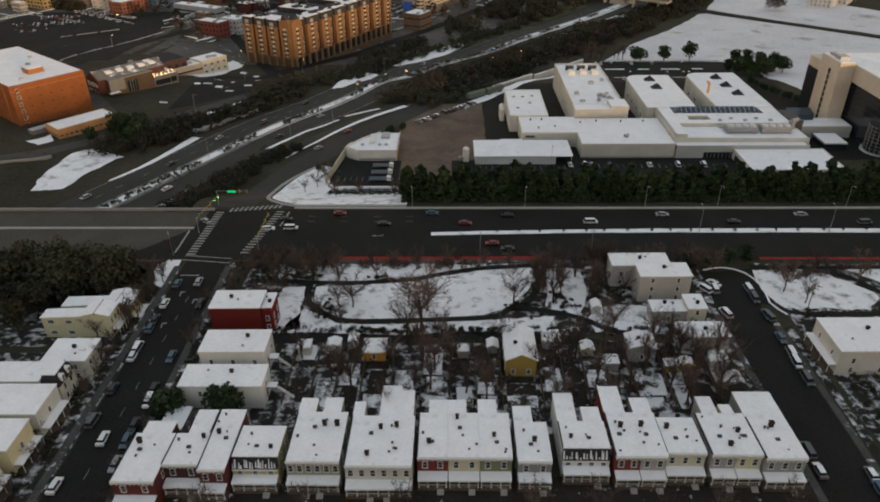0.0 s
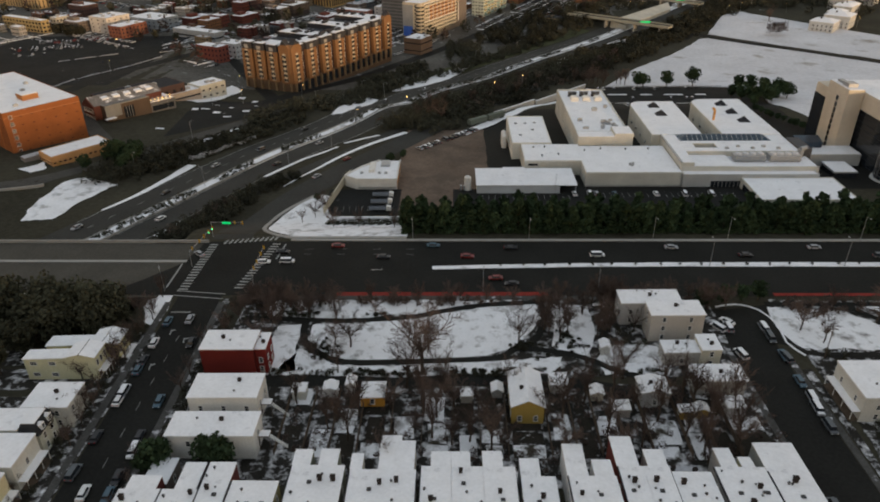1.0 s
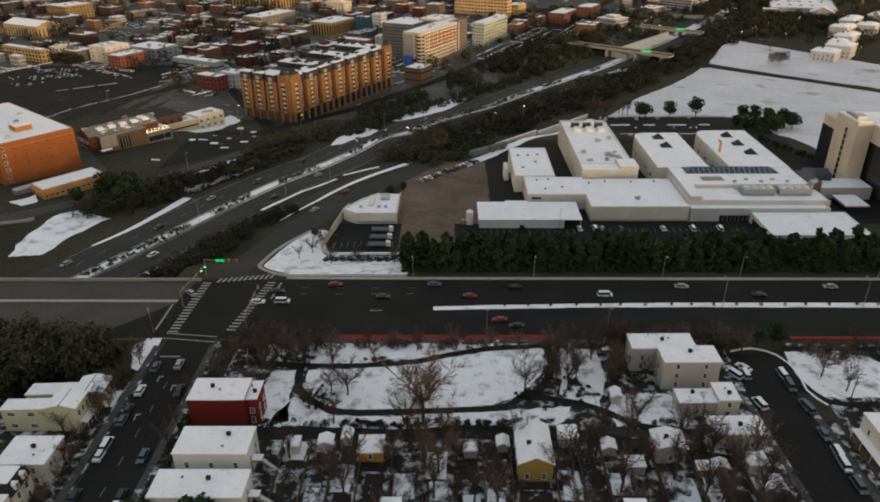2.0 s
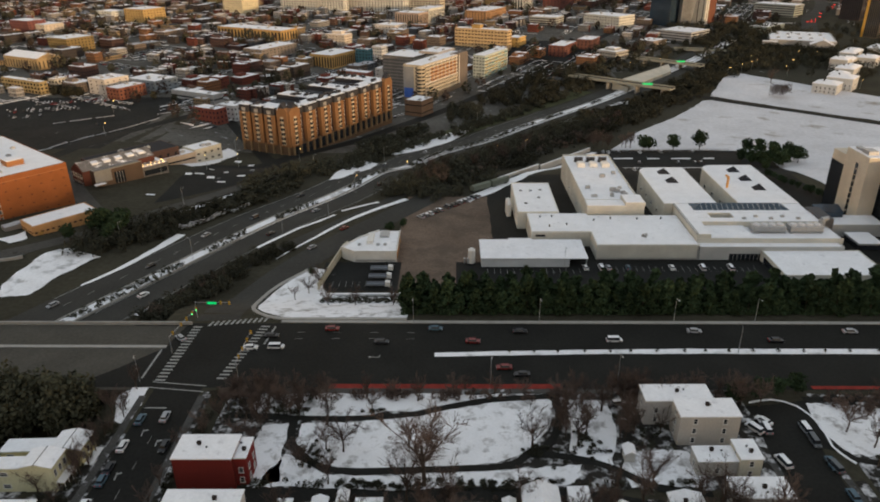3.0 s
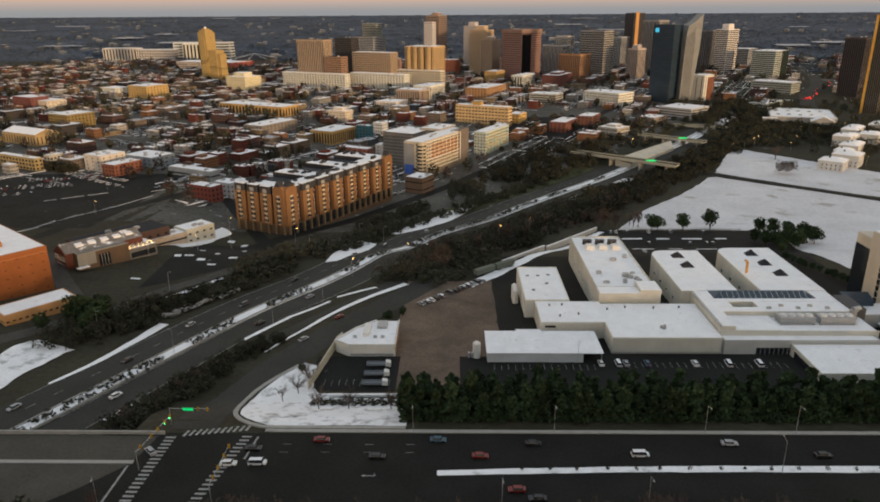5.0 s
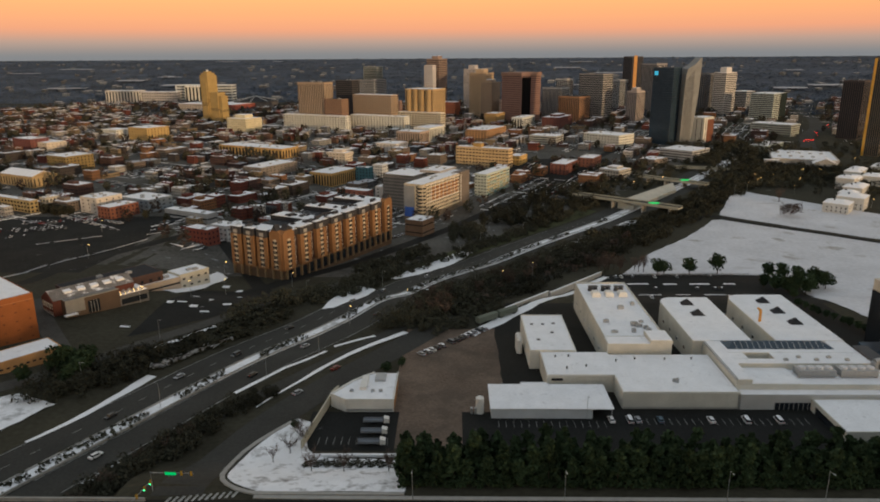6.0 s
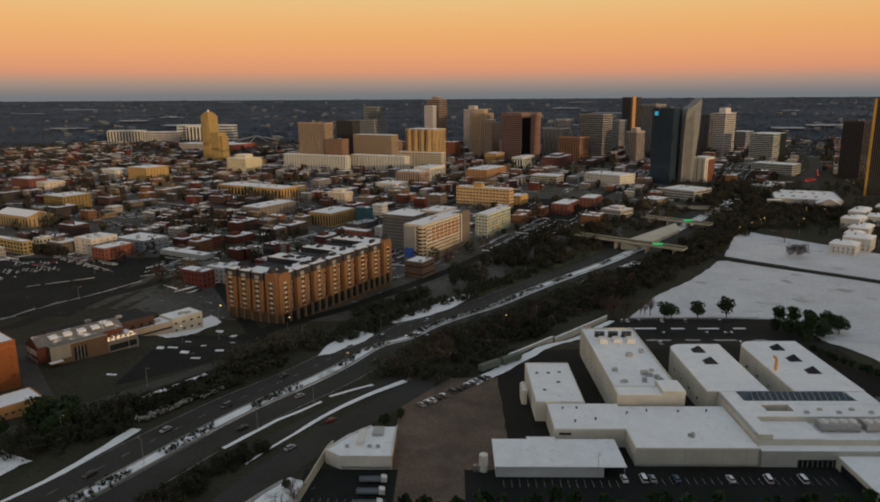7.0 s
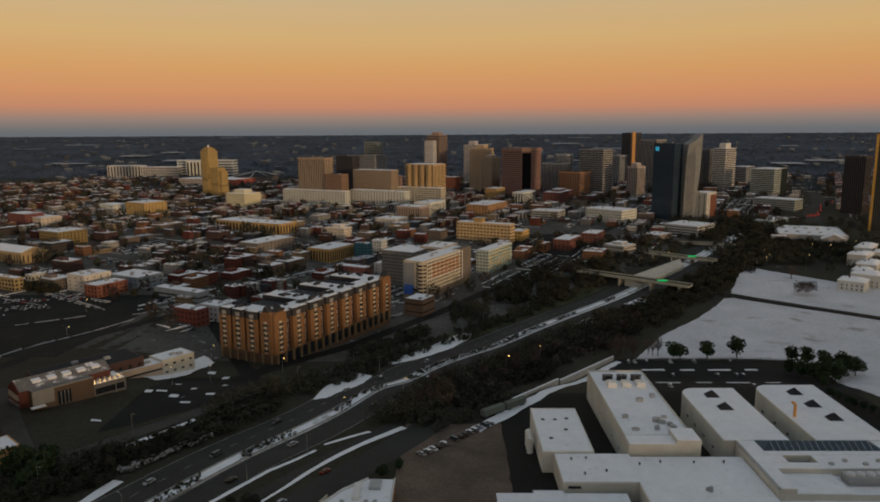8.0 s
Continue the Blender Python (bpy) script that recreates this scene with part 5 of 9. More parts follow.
part("body", Shape().tube((0, 0, 0), (0, 0, 6.2), 1.5, 1.5, 16).tube((0, 0, 6.2), (0, 0, 6.9), 1.5, 0.5, 16), TRIM, tank)
for k in range(2):
    part("leg", Shape().box(-3.4 + k * 1.4, -2.6 + k * 1.4, -1, 0.2, 0, 2.4), STEEL, tank, "grey pump box")
block("yard_shed", "long low shed roof under snow beside the yard", 26.0, 37.0, 311.0, 315.0, -5.2, -9.0, wall(0.4, 0.4, 0.42), parapet=0.2)

# the white corner building
white = thing("corner_building", "white office building with a stepped snowy roof", "building", (-44.5, 297.0, -8.4))
part("wall", Shape().prism([(4.6, 0), (22.4, 0), (22.4, 23), (13, 23), (5, 15), (-1.5, 4.5)], -1, 4.6), wall(0.66, 0.65, 0.62), white)
part("roof", Shape().prism([(4.8, 0.4), (21.9, 0.4), (21.9, 22.5), (13.2, 22.5), (5.4, 14.7), (-0.8, 4.6)], 4.61, 4.8), ROOFSNOW, white, "flat roof under snow")
part("parapet", Shape().box(4.6, 22.4, -0.15, 0.2, 4.4, 5.3).box(22.2, 22.6, 0.2, 23, 4.4, 5.3).prism([(-1.7, 4.4), (-1.3, 4.6), (5.3, 14.9), (13.1, 22.7), (12.9, 23.1), (4.9, 15.2)], 4.4, 5.3).prism([(-1.7, 4.4), (4.5, -0.15), (4.6, 0.2), (-1.3, 4.6)], 4.4, 5.3), wall(0.66, 0.65, 0.62), white)
part("roof_house", Shape().box(9, 11.5, 8, 18, 4.8, 6.2), TRIM, white)
part("roof_house", Shape().box(14, 18, 15, 21, 4.8, 5.8), STEEL, white, "grey rooftop plant box")
for x in (6, 14, 17):
    roof_unit(white, x, 7, 4.7, 1.4, 1.1, 0.8)
part("wall_curve", Shape().prism([(-6.5, -26), (-6.1, -26), (-1.4, 10), (0, 14), (-0.4, 14.4), (-1.9, 10.2)], 0, 3.6), wall(0.5, 0.46, 0.36), white, "tan boundary wall")
part("front_band", Shape().box(5, 22, -0.06, 0.0, 0.4, 1.2), STEEL, white)
part("side_band", Shape().box(22.41, 22.5, 0.5, 22, 0.2, 3.6), wall(0.36, 0.20, 0.10), white, "tan brick side")

# the cream office tower with dark glass
office = thing("office_building", "cream concrete office building with dark glass walls", "building", (186.0, 330.0, -10.0))
OFFICE = wall(0.56, 0.50, 0.41)
part("core", Shape().box(4.5, 12, 8, 27, -2, 34), OFFICE, office, "windowless cream concrete core")
part("core_cap", Shape().box(4.9, 11.6, 8.4, 26.6, 34.0, 34.3), ROOFSNOW, office, "snow on the core's roof")
part("roof_plant", Shape().box(6, 10.5, 12, 18, 34.2, 36).box(6.5, 9, 20, 24, 34.2, 35.4), STEEL, office, "grey plant on the core's roof")
for k in range(9):
    part("slot_window", shared("oslot", lambda: Shape().box(-0.12, 0.0, -1.1, 1.1, 0, 2.5).mesh("slot_window", GLASS)), GLASS, office, "narrow dark window", at=(4.5, 16.5, 3.2 + k * 2.95))
part("north_block", Shape().box(4.9, 11.5, 27.1, 39, -2, 30), OFFICE, office, "lower cream rear part")
part("west_glass", Shape().box(4.5, 4.9, 27.6, 38.6, -2, 25), GLASS, office, "tall dark glass wall")
part("body", Shape().box(12.1, 60, -30, 30, 25, 33), OFFICE, office, "overhanging cream upper storey")
part("lower_glass", Shape().box(13.6, 58, -26, 28, -2, 25), GLASS, office, "dark recessed glazing")
for k in range(8):
    part("glass_joint", Shape().box(13.5, 13.6, -26, 28, 1.2 + k * 3.0, 1.3 + k * 3.0), DARK, office)
part("roof", Shape().box(12.6, 59.5, -29.5, 29.5, 33.0, 33.25), ROOFSNOW, office, "flat roof under snow")
part("roof_house", Shape().box(24, 30, -6, 4, 33.2, 35.2), wall(0.36, 0.28, 0.2), office, "small tan roof house")
part("stair_tower", Shape().tube((18, -22, -2), (18, -22, 14), 8.0, 8.0, 24), GLASS, office, "round dark glazed stair")
for k in range(9):
    part("stair_band", Shape().tube((18, -22, 0.4 + k * 1.65), (18, -22, 0.52 + k * 1.65), 8.06, 8.06, 24), STEEL, office)
for k in range(12):
    a_ = math.pi * (0.85 + k / 11)
    part("mullion", Shape().box(17.93 + 8.05 * math.cos(a_), 18.07 + 8.05 * math.cos(a_), -22.07 + 8.05 * math.sin(a_), -21.93 + 8.05 * math.sin(a_), -1, 14), STEEL, office)
part("stair_foot", Shape().tube((18, -22, -2.5), (18, -22, 1.8), 9.2, 9.2, 24), CREAM2, office, "cream drum at the stair's foot")
part("terrace", Shape().box(-12, 12, -4, 7.9, -2, 6.5), CREAM2, office, "low cream entrance block")
part("terrace_snow", Shape().box(-11.7, 11.7, -3.7, 7.6, 6.51, 6.75), ROOFSNOW, office, "flat terrace under snow")
part("canopy", Shape().box(-8, 3, -20, -7, 3.6, 4.2), STEEL, office, "flat grey canopy")
part("canopy_snow", Shape().box(-7.8, 2.8, -19.8, -7.2, 4.21, 4.4), ROOFSNOW, office)
part("canopy_wall", Shape().box(-7.6, 2.6, -19.6, -7.3, -2, 3.6), GLASS, office, "dark glazed lobby")


# ---------------------------------------------------------------- the city
U = radians(62)


def facade(shape, w, h, face, floors, cols, fill=(0.55, 0.55), style="grid", base=0.0, off=0.12, faces=5):
    """Adds window openings for one face to a shape; face: (origin, along, out)."""
    o, al, out = (Vector(p) for p in face)
    fh, cw = (h - base) / floors, w / cols
    up = Vector((0, 0, 1))

    def slab(a0, a1, z0, z1):
        p = [o + al * a0 + up * z0, o + al * a1 + up * z0, o + al * a1 + up * z1, o + al * a0 + up * z1]
        q = [v + out * off for v in p]
        shape.add(p + q, [(4, 5, 6, 7), (0, 1, 5, 4), (1, 2, 6, 5), (2, 3, 7, 6), (3, 0, 4, 7)][:faces])
    if style == "band":
        for i in range(floors):
            slab(w * 0.02, w * 0.98, base + fh * (i + 0.5 - fill[1] / 2), base + fh * (i + 0.5 + fill[1] / 2))
    elif style == "vert":
        for k in range(cols):
            slab(cw * (k + 0.5 - fill[0] / 2), cw * (k + 0.5 + fill[0] / 2), base + fh * 0.4, h - fh * 0.5)
    else:
        for i in range(floors):
            for k in range(cols):
                slab(cw * (k + 0.5 - fill[0] / 2), cw * (k + 0.5 + fill[0] / 2), base + fh * (i + 0.5 - fill[1] / 2), base + fh * (i + 0.5 + fill[1] / 2))


def tower(x, y, b, a, h, colour, label, style="grid", ang=62, floor=3.7, bay=4.0, fill=(0.5, 0.5), glass=None, top=0.0, name="office_block", snow=True, z=None, roofs=2, category="building"):
    """A city building from its nearest corner: b along the street that runs away, a along the one that crosses."""
    z = land(x, y) if z is None else z
    t = thing(name, label, category, (x, y, z - 1), radians(ang))
    # wall colours lifted by about a third, in place of brightening haze
    m = wall(*(round(min(0.6, v * 1.36), 3) for v in colour))
    h = h + 1
    part("wall", Shape().box(0, b, 0, a, -8, h), m, t)
    k = 0.6
    part("parapet", Shape().box(0, b, 0, k, h, h + 0.5).box(0, b, a - k, a, h, h + 0.5).box(0, k, k, a - k, h, h + 0.5).box(b - k, b, k, a - k, h, h + 0.5), m, t)
    part("roof", Shape().box(k, b - k, k, a - k, h + 0.01, h + 0.46), ROOFSNOW if snow else SHINGLE, t, "flat roof under snow" if snow else "")
    fl = max(1, round((h - 1) / floor))
    g = glass or GLASS
    for nm, w, face in (("side_glazing", b, ((0, 0, 0), (1, 0, 0), (0, -1, 0))), ("front_glazing", a, ((0, a, 0), (0, -1, 0), (-1, 0, 0)))):
        s = Shape()
        facade(s, w, h - 0.6, face, fl, max(1, round(w / bay)), fill, style, 1.0)
        tagged(part(nm, s, g, t), kind="stuff")
    if top:
        part("penthouse", Shape().box(b * 0.25, b * 0.75, a * 0.25, a * 0.75, h, h + top), m, t)
        part("penthouse_roof", Shape().box(b * 0.26, b * 0.74, a * 0.26, a * 0.74, h + top, h + top + 0.3), ROOFSNOW, t)
    rr = random.Random(int(x * 7 + y))
    for i in range(roofs):
        roof_unit(t, b * (0.15 + 0.7 * rr.random()), a * (0.15 + 0.7 * rr.random()), h + 0.2, 3.0, 2.2, 1.5)
    return t


TAN, WHITE, GREY = (0.27, 0.205, 0.15), (0.47, 0.44, 0.40), (0.22, 0.23, 0.245)
DARKB, PINK = (0.05, 0.046, 0.05), (0.27, 0.17, 0.135)


def pediment(t, w, d, h, rise_, along="x"):
    """A low gabled roof with snow over a hall whose gable looks along its second side."""
    part("gable", Shape().gable(0.2, w - 0.2, 0.2, d - 0.2, h, h + rise_, along), wall(0.34, 0.25, 0.14), t, "tan pediment gable")
    part("gable_snow", (Shape().gable(0.8, w - 0.6, -0.1, d + 0.1, h + 0.35, h + rise_ + 0.35, along) if along == "x" else Shape().gable(-0.1, w + 0.1, 0.8, d - 0.6, h + 0.35, h + rise_ + 0.35, along)), ROOFSNOW, t, "gabled roof under snow")


hall_ = tower(-447, 791, 28, 60, 12, (0.27, 0.20, 0.11), "temple-fronted tan hall with a snowy gabled roof", "vert", bay=5, fill=(0.25, 0.5), name="hall", roofs=0)
pediment(hall_, 28, 60, 13.2, 4.5, "y")
tower(-381, 674, 8, 59, 11, (0.25, 0.19, 0.095), "long yellow masonry building with a snowy roof", "grid", name="apartment_block", bay=5)
tower(-372, 684, 14, 9, 12, (0.30, 0.28, 0.24), "pale gable end house beside the yellow building", "grid", name="apartment_block", bay=4)
tower(-295, 647, 29, 17, 10, (0.15, 0.062, 0.042), "orange-brick commercial building with a snowy roof", "grid", bay=4, fill=(0.35, 0.45), floor=3.6)
tower(-317, 669, 26, 24, 14, (0.40, 0.37, 0.34), "white-sided commercial building with a snowy roof", "grid", bay=7, fill=(0.2, 0.3), roofs=4)
tower(-274, 676, 27, 38, 11, (0.16, 0.19, 0.22), "blue-grey commercial building with a snowy roof", "grid", bay=6, fill=(0.3, 0.3), roofs=4)
tower(-207, 635, 11, 52, 8, (0.27, 0.28, 0.29), "long low grey building with a snowy roof", "band", fill=(0.5, 0.16), floor=8)
tower(-185, 571, 12, 24, 12, (0.17, 0.055, 0.042), "red-brick house with a snowy roof", "grid", bay=4, fill=(0.3, 0.4), name="brick_house")
tower(-176, 590, 14, 18, 12, (0.42, 0.42, 0.42), "white house with a snowy roof", "grid", bay=4, fill=(0.3, 0.4), name="brick_house")
tower(-220, 859, 62, 29, 10, (0.14, 0.125, 0.115), "broad grey-brown building with a snowy roof", "grid", bay=6, fill=(0.3, 0.3), roofs=4)
tower(-464, 891, 37, 37, 18, (0.17, 0.125, 0.055), "olive-tan brick block with rows of windows", "grid", bay=4.5, fill=(0.4, 0.45))
tower(-574, 1044, 30, 34, 12, (0.42, 0.37, 0.31), "cream building with a snowy roof", "grid", bay=6, fill=(0.2, 0.3))
tower(-475, 1150, 42, 44, 20, (0.33, 0.23, 0.10), "mustard-coloured building with a snowy roof", "grid", bay=6, fill=(0.3, 0.4))
tower(-597, 1045, 27, 43, 17, (0.13, 0.055, 0.05), "maroon brick building with a snowy roof", "grid", bay=5, fill=(0.3, 0.4))
tower(-541, 1185, 27, 36, 13, WHITE, "pale building with a snowy roof", "grid", bay=6, fill=(0.3, 0.4))
tower(-492, 1646, 150, 89, 13, (0.26, 0.08, 0.06), "long far red building with a broad snowy roof", "band", fill=(0.5, 0.2))
cnb = thing("masonry_tower", "tall stepped art-deco tower of golden masonry", "building", (-466, 1420, -4), radians(62))
gm = wall(0.37, 0.265, 0.115)
for nm, x0, x1, y0, y1, zt in (("shaft", 0, 24, 0, 20, 88), ("shoulder", 2, 22, -21, 0, 56), ("shoulder", 4, 20, -29, -21.01, 50), ("buttress", -1.5, 0, 3, 17, 76), ("setback", 2, 21, 2, 18, 92), ("crown", 6, 17, 5, 15, 95), ("podium", -4, 30, -33, 26, 9)):
    p_ = part(nm, Shape().box(x0, x1, y0, y1, -6, zt), gm, cnb)
    s = Shape()
    facade(s, x1 - x0, zt - 3, ((x0, y0, 0), (1, 0, 0), (0, -1, 0)), 1, max(2, round((x1 - x0) / 2.6)), (0.35, 0.9), "vert", 2.0)
    facade(s, y1 - y0, zt - 3, ((x0, y1, 0), (0, -1, 0), (-1, 0, 0)), 1, max(2, round((y1 - y0) / 2.6)), (0.35, 0.9), "vert", 2.0)
    tagged(part("window_strips", s, wall(0.10, 0.075, 0.045), p_), kind="stuff")
part("mast", Shape().tube((11, 10, 95), (11, 10, 98.5), 2.2, 1.6, 10), ROOFSNOW, cnb, "pale cap on the crown")
tower(-566, 1892, 30, 150, 42, (0.36, 0.38, 0.38), "broad pale office slab with dark bands", "band", ang=87, fill=(0.5, 0.4), floor=7)
tower(-640, 1880, 24, 46, 40, WHITE, "pale government block beside the long slab", "vert", ang=87, bay=9, fill=(0.5, 0.8))
tower(-705, 1876, 34, 95, 26, (0.30, 0.29, 0.29), "long pale far building", "grid", ang=86, bay=7, floor=6, fill=(0.5, 0.5))
tower(-800, 1872, 34, 90, 30, (0.38, 0.37, 0.35), "long white far building with a snowy roof", "vert", ang=86, bay=8, fill=(0.4, 0.7))
arena = thing("arena", "low round dark-roofed arena far off in the city", "arena", (-470, 1760, 2))
part("wall", Shape().tube((0, 0, -6), (0, 0, 14), 52, 52, 28), wall(0.14, 0.13, 0.13), arena)
part("roof", Shape().tube((0, 0, 14), (0, 0, 24), 54, 5, 28), SHINGLE, arena, "shallow dark conical roof")
for k in range(8):
    part("rib", Shape().tube((54 * math.cos(k * 0.785), 54 * math.sin(k * 0.785), 14.2), (0, 0, 25), 0.9, 0.9, 5), STEEL, arena)
tower(-560, 1640, 50, 60, 16, (0.30, 0.27, 0.25), "low far building with a broad snowy roof", "band", ang=75, fill=(0.5, 0.3))
tower(-349, 1249, 39, 43, 22, (0.46, 0.40, 0.28), "cream building with an orange-brick end", "grid", bay=5, fill=(0.25, 0.3), top=6)
tower(-223, 973, 33, 113, 13, (0.32, 0.21, 0.085), "long yellow building with a row of dark columns", "vert", bay=6, fill=(0.45, 0.9), roofs=5)
tower(-222, 1300, 24, 59, 78, TAN, "tan masonry block in the city", "vert", bay=4, fill=(0.3, 0.8), snow=False, roofs=3)
tower(-190, 1280, 20, 37, 52, (0.2, 0.125, 0.085), "brown masonry block in the city", "grid", snow=False)
tower(-190, 1420, 24, 39, 76, DARKB, "dark office block in the city", "band", snow=False)
tower(-172, 1700, 25, 37, 92, (0.2, 0.22, 0.21), "grey far office tower", "band", snow=False)
tower(-176, 1680, 50, 60, 64, GREY, "grey far office block", "band", snow=False)
tower(-109, 1330, 24, 83, 56, TAN, "broad tan masonry block", "grid", bay=4.5, roofs=4)
gb = tower(-34, 1330, 46, 58, 66, (0.36, 0.25, 0.13), "golden masonry block with rounded bays", "vert", bay=5, fill=(0.3, 0.9), roofs=4)
for k in range(4):
    part("round_bay", Shape().tube((-0.4, 9 + k * 13.5, -4), (-0.4, 9 + k * 13.5, 67), 4.6, 4.6, 12), wall(0.36, 0.25, 0.13), gb)
tower(-180, 1252, 14, 136, 27, WHITE, "long white stone building with rows of dark windows", "grid", bay=6, fill=(0.45, 0.5), roofs=4)
tower(-81, 1260, 18, 112, 27, WHITE, "white stone building with rows of dark windows", "grid", bay=6, fill=(0.35, 0.5), roofs=4)
tower(-20, 1306, 16, 90, 27, (0.44, 0.40, 0.32), "pale building with deep window bands", "grid", bay=6, fill=(0.7, 0.5))
tower(-50, 1137, 30, 42, 20, (0.28, 0.22, 0.18), "brown building with tall windows", "vert", bay=4, fill=(0.4, 0.8))
tower(-35, 1166, 50, 30, 22, WHITE, "pale building with tall windows", "vert", bay=5, fill=(0.4, 0.8))
tower(54, 1168, 76, 37, 18, (0.27, 0.16, 0.085), "tan-brick building with a snowy roof", "grid", bay=5, fill=(0.4, 0.5), roofs=4)
tower(122, 1295, 60, 20, 20, (0.42, 0.43, 0.41), "low pale block with fins", "vert", bay=5, fill=(0.5, 0.8))
tower(187, 1300, 70, 32, 19, (0.10, 0.045, 0.04), "dark-red brick block in the city", "grid", bay=6, fill=(0.3, 0.4), top=4)
tower(158, 1128, 32, 44, 14, (0.28, 0.28, 0.26), "grey low office with a flat snowy roof", "band", fill=(0.5, 0.4))
tower(80, 1357, 39, 23, 20, (0.30, 0.20, 0.09), "small tan block in the city", "grid", bay=5, fill=(0.3, 0.4))
tower(-81, 1071, 32, 35, 12, (0.44, 0.41, 0.38), "white-roofed pale building among the city blocks", "grid", bay=6, fill=(0.3, 0.3))
tower(-141, 978, 18, 31, 14, (0.42, 0.37, 0.31), "cream two-part building with a snowy roof", "grid", bay=5, fill=(0.3, 0.4), top=4)
tower(-98, 869, 10, 18, 18, (0.05, 0.12, 0.15), "blue-green apartment house among the city blocks", "grid", bay=4, fill=(0.4, 0.45))
tower(-85, 902, 13, 14, 15, (0.36, 0.37, 0.38), "white narrow apartment house", "grid", bay=4, fill=(0.4, 0.45))
tower(-119, 1454, 39, 29, 35, PINK, "pinkish block in the city", "grid")
tower(119, 1454, 39, 29, 36, (0.42, 0.33, 0.29), "pink-white block in the city", "grid", bay=4.5, snow=False)
tower(4, 1512, 28, 37, 28, (0.24, 0.09, 0.055), "red masonry block in the city", "grid")
tower(-27, 1560, 35, 30, 112, (0.22, 0.16, 0.135), "tall brown office tower", "band", snow=False, top=6)
tower(-40, 1540, 15, 20, 100, (0.42, 0.40, 0.40), "white-faced tower front in the city", "grid", snow=False)
tower(52, 1640, 36, 30, 88, (0.33, 0.31, 0.31), "far grey office block", "grid", snow=False, top=8)
tower(67, 1500, 39, 36, 86, (0.33, 0.25, 0.17), "tan stepped office tower", "grid", snow=False, top=8)
tower(78, 1460, 40, 25, 70, (0.27, 0.21, 0.16), "tan office block in the city", "grid", snow=False, top=5)
bt = tower(127, 1380, 56, 48, 91, (0.19, 0.115, 0.10), "dark-brown office tower with a black central slot", "band", ang=44, fill=(0.5, 0.45), snow=False, glass=wall(0.11, 0.075, 0.068), floor=3.9)
part("slot", Shape().box(2, 26, -1.0, 0.0, -4, 84), VOID, bt, "black recessed slot")
part("cornice", Shape().box(-1.2, 57.2, -1.2, 49.2, 87, 93), wall(0.24, 0.16, 0.135), bt)
tower(211, 1450, 34, 42, 60, (0.27, 0.28, 0.29), "grey office block in the city", "vert", ang=52, snow=False, bay=3)
tower(237, 1390, 40, 46, 47, (0.27, 0.15, 0.085), "orange-tan masonry block in the city", "vert", ang=50, snow=False)
tower(230, 1500, 24, 26, 74, (0.36, 0.35, 0.34), "pale narrow office tower", "vert", ang=50, snow=False)
gld = tower(71, 945, 14, 75, 25, (0.40, 0.29, 0.16), "golden-tan block with rows of square windows", "grid", bay=4.6, fill=(0.62, 0.38), floor=4.2)
part("penthouse", Shape().box(3, 11, 40, 52, 25, 31), wall(0.42, 0.27, 0.10), gld)
tower(87, 966, 26, 16, 12, (0.46, 0.29, 0.11), "low golden-tan annexe in the city", "grid", bay=5, fill=(0.3, 0.4))
apt = tower(-27, 687, 92, 20, 34, (0.36, 0.32, 0.25), "new cream apartment block with orange panels and rows of windows", "grid", bay=3.8, floor=3.4, fill=(0.46, 0.5), name="apartment_block", roofs=5)
orange = shared("apt_panel", lambda: Shape().box(0.25, 3.58, -0.07, 0.0, 0.2, 2.7).mesh("panel", wall(0.40, 0.17, 0.065)))
for k in range(4, 18):
    for i in range(5, 9):
        part("panel", orange, TRIM, apt, "orange brick panel", at=(k * 92 / 24, 0, 1 + i * 3.34 + 0.2))
for k in range(4, 19, 2):
    part("pilaster", Shape().box(k * 92 / 24 - 0.25, k * 92 / 24 + 0.25, -0.3, 0.0, 17, 35), TRIM, apt, "white pilaster")
part("band", Shape().box(0, 72, -0.25, 0.0, 17.0, 17.5).box(0, 72, -0.25, 0.0, 33.4, 34.0), TRIM, apt, "white floor band")
part("corner_bay", Shape().tube((3.2, 3.2, 5.5), (3.2, 3.2, 35), 4.2, 4.2, 16), wall(0.46, 0.40, 0.30), apt, "rounded cream corner")
for k in range(8):
    part("corner_window", Shape().tube((3.2, 3.2, 7.4 + k * 3.34), (3.2, 3.2, 8.9 + k * 3.34), 4.26, 4.26, 16), GLASS, apt, "curved dark window band")
part("end_bay", Shape().box(72.2, 92.4, -0.9, 6, 6, 36.5), wall(0.17, 0.145, 0.13), apt, "brown end bay")
part("end_slit", Shape().box(73.0, 74.2, -1.0, -0.9, 7, 35), TRIM, apt, "white slit")
part("blue_panel", Shape().box(-0.95, -0.3, 9, 19, 5, 14), wall(0.05, 0.12, 0.45), apt, "blue site hoarding")
part("grey_front", Shape().box(-0.8, -0.2, 8.5, 19.8, 6.2, 33.5), wall(0.26, 0.27, 0.285), apt, "flat grey end wall")
part("base_storey", Shape().box(-0.7, 92.3, -0.7, 19.5, -3, 6), wall(0.20, 0.16, 0.12), apt, "brown base storey")
tower(-38, 738, 40, 36, 33, (0.10, 0.097, 0.095), "unfinished grey wing of the new apartment block", "band", fill=(0.5, 0.35), floor=3.4, glass=wall(0.23, 0.22, 0.21), name="apartment_block")
tower(-12, 752, 34, 24, 35, (0.26, 0.24, 0.22), "rear wing of the new apartment block", "band", fill=(0.5, 0.3), floor=3.4, name="apartment_block", roofs=4)
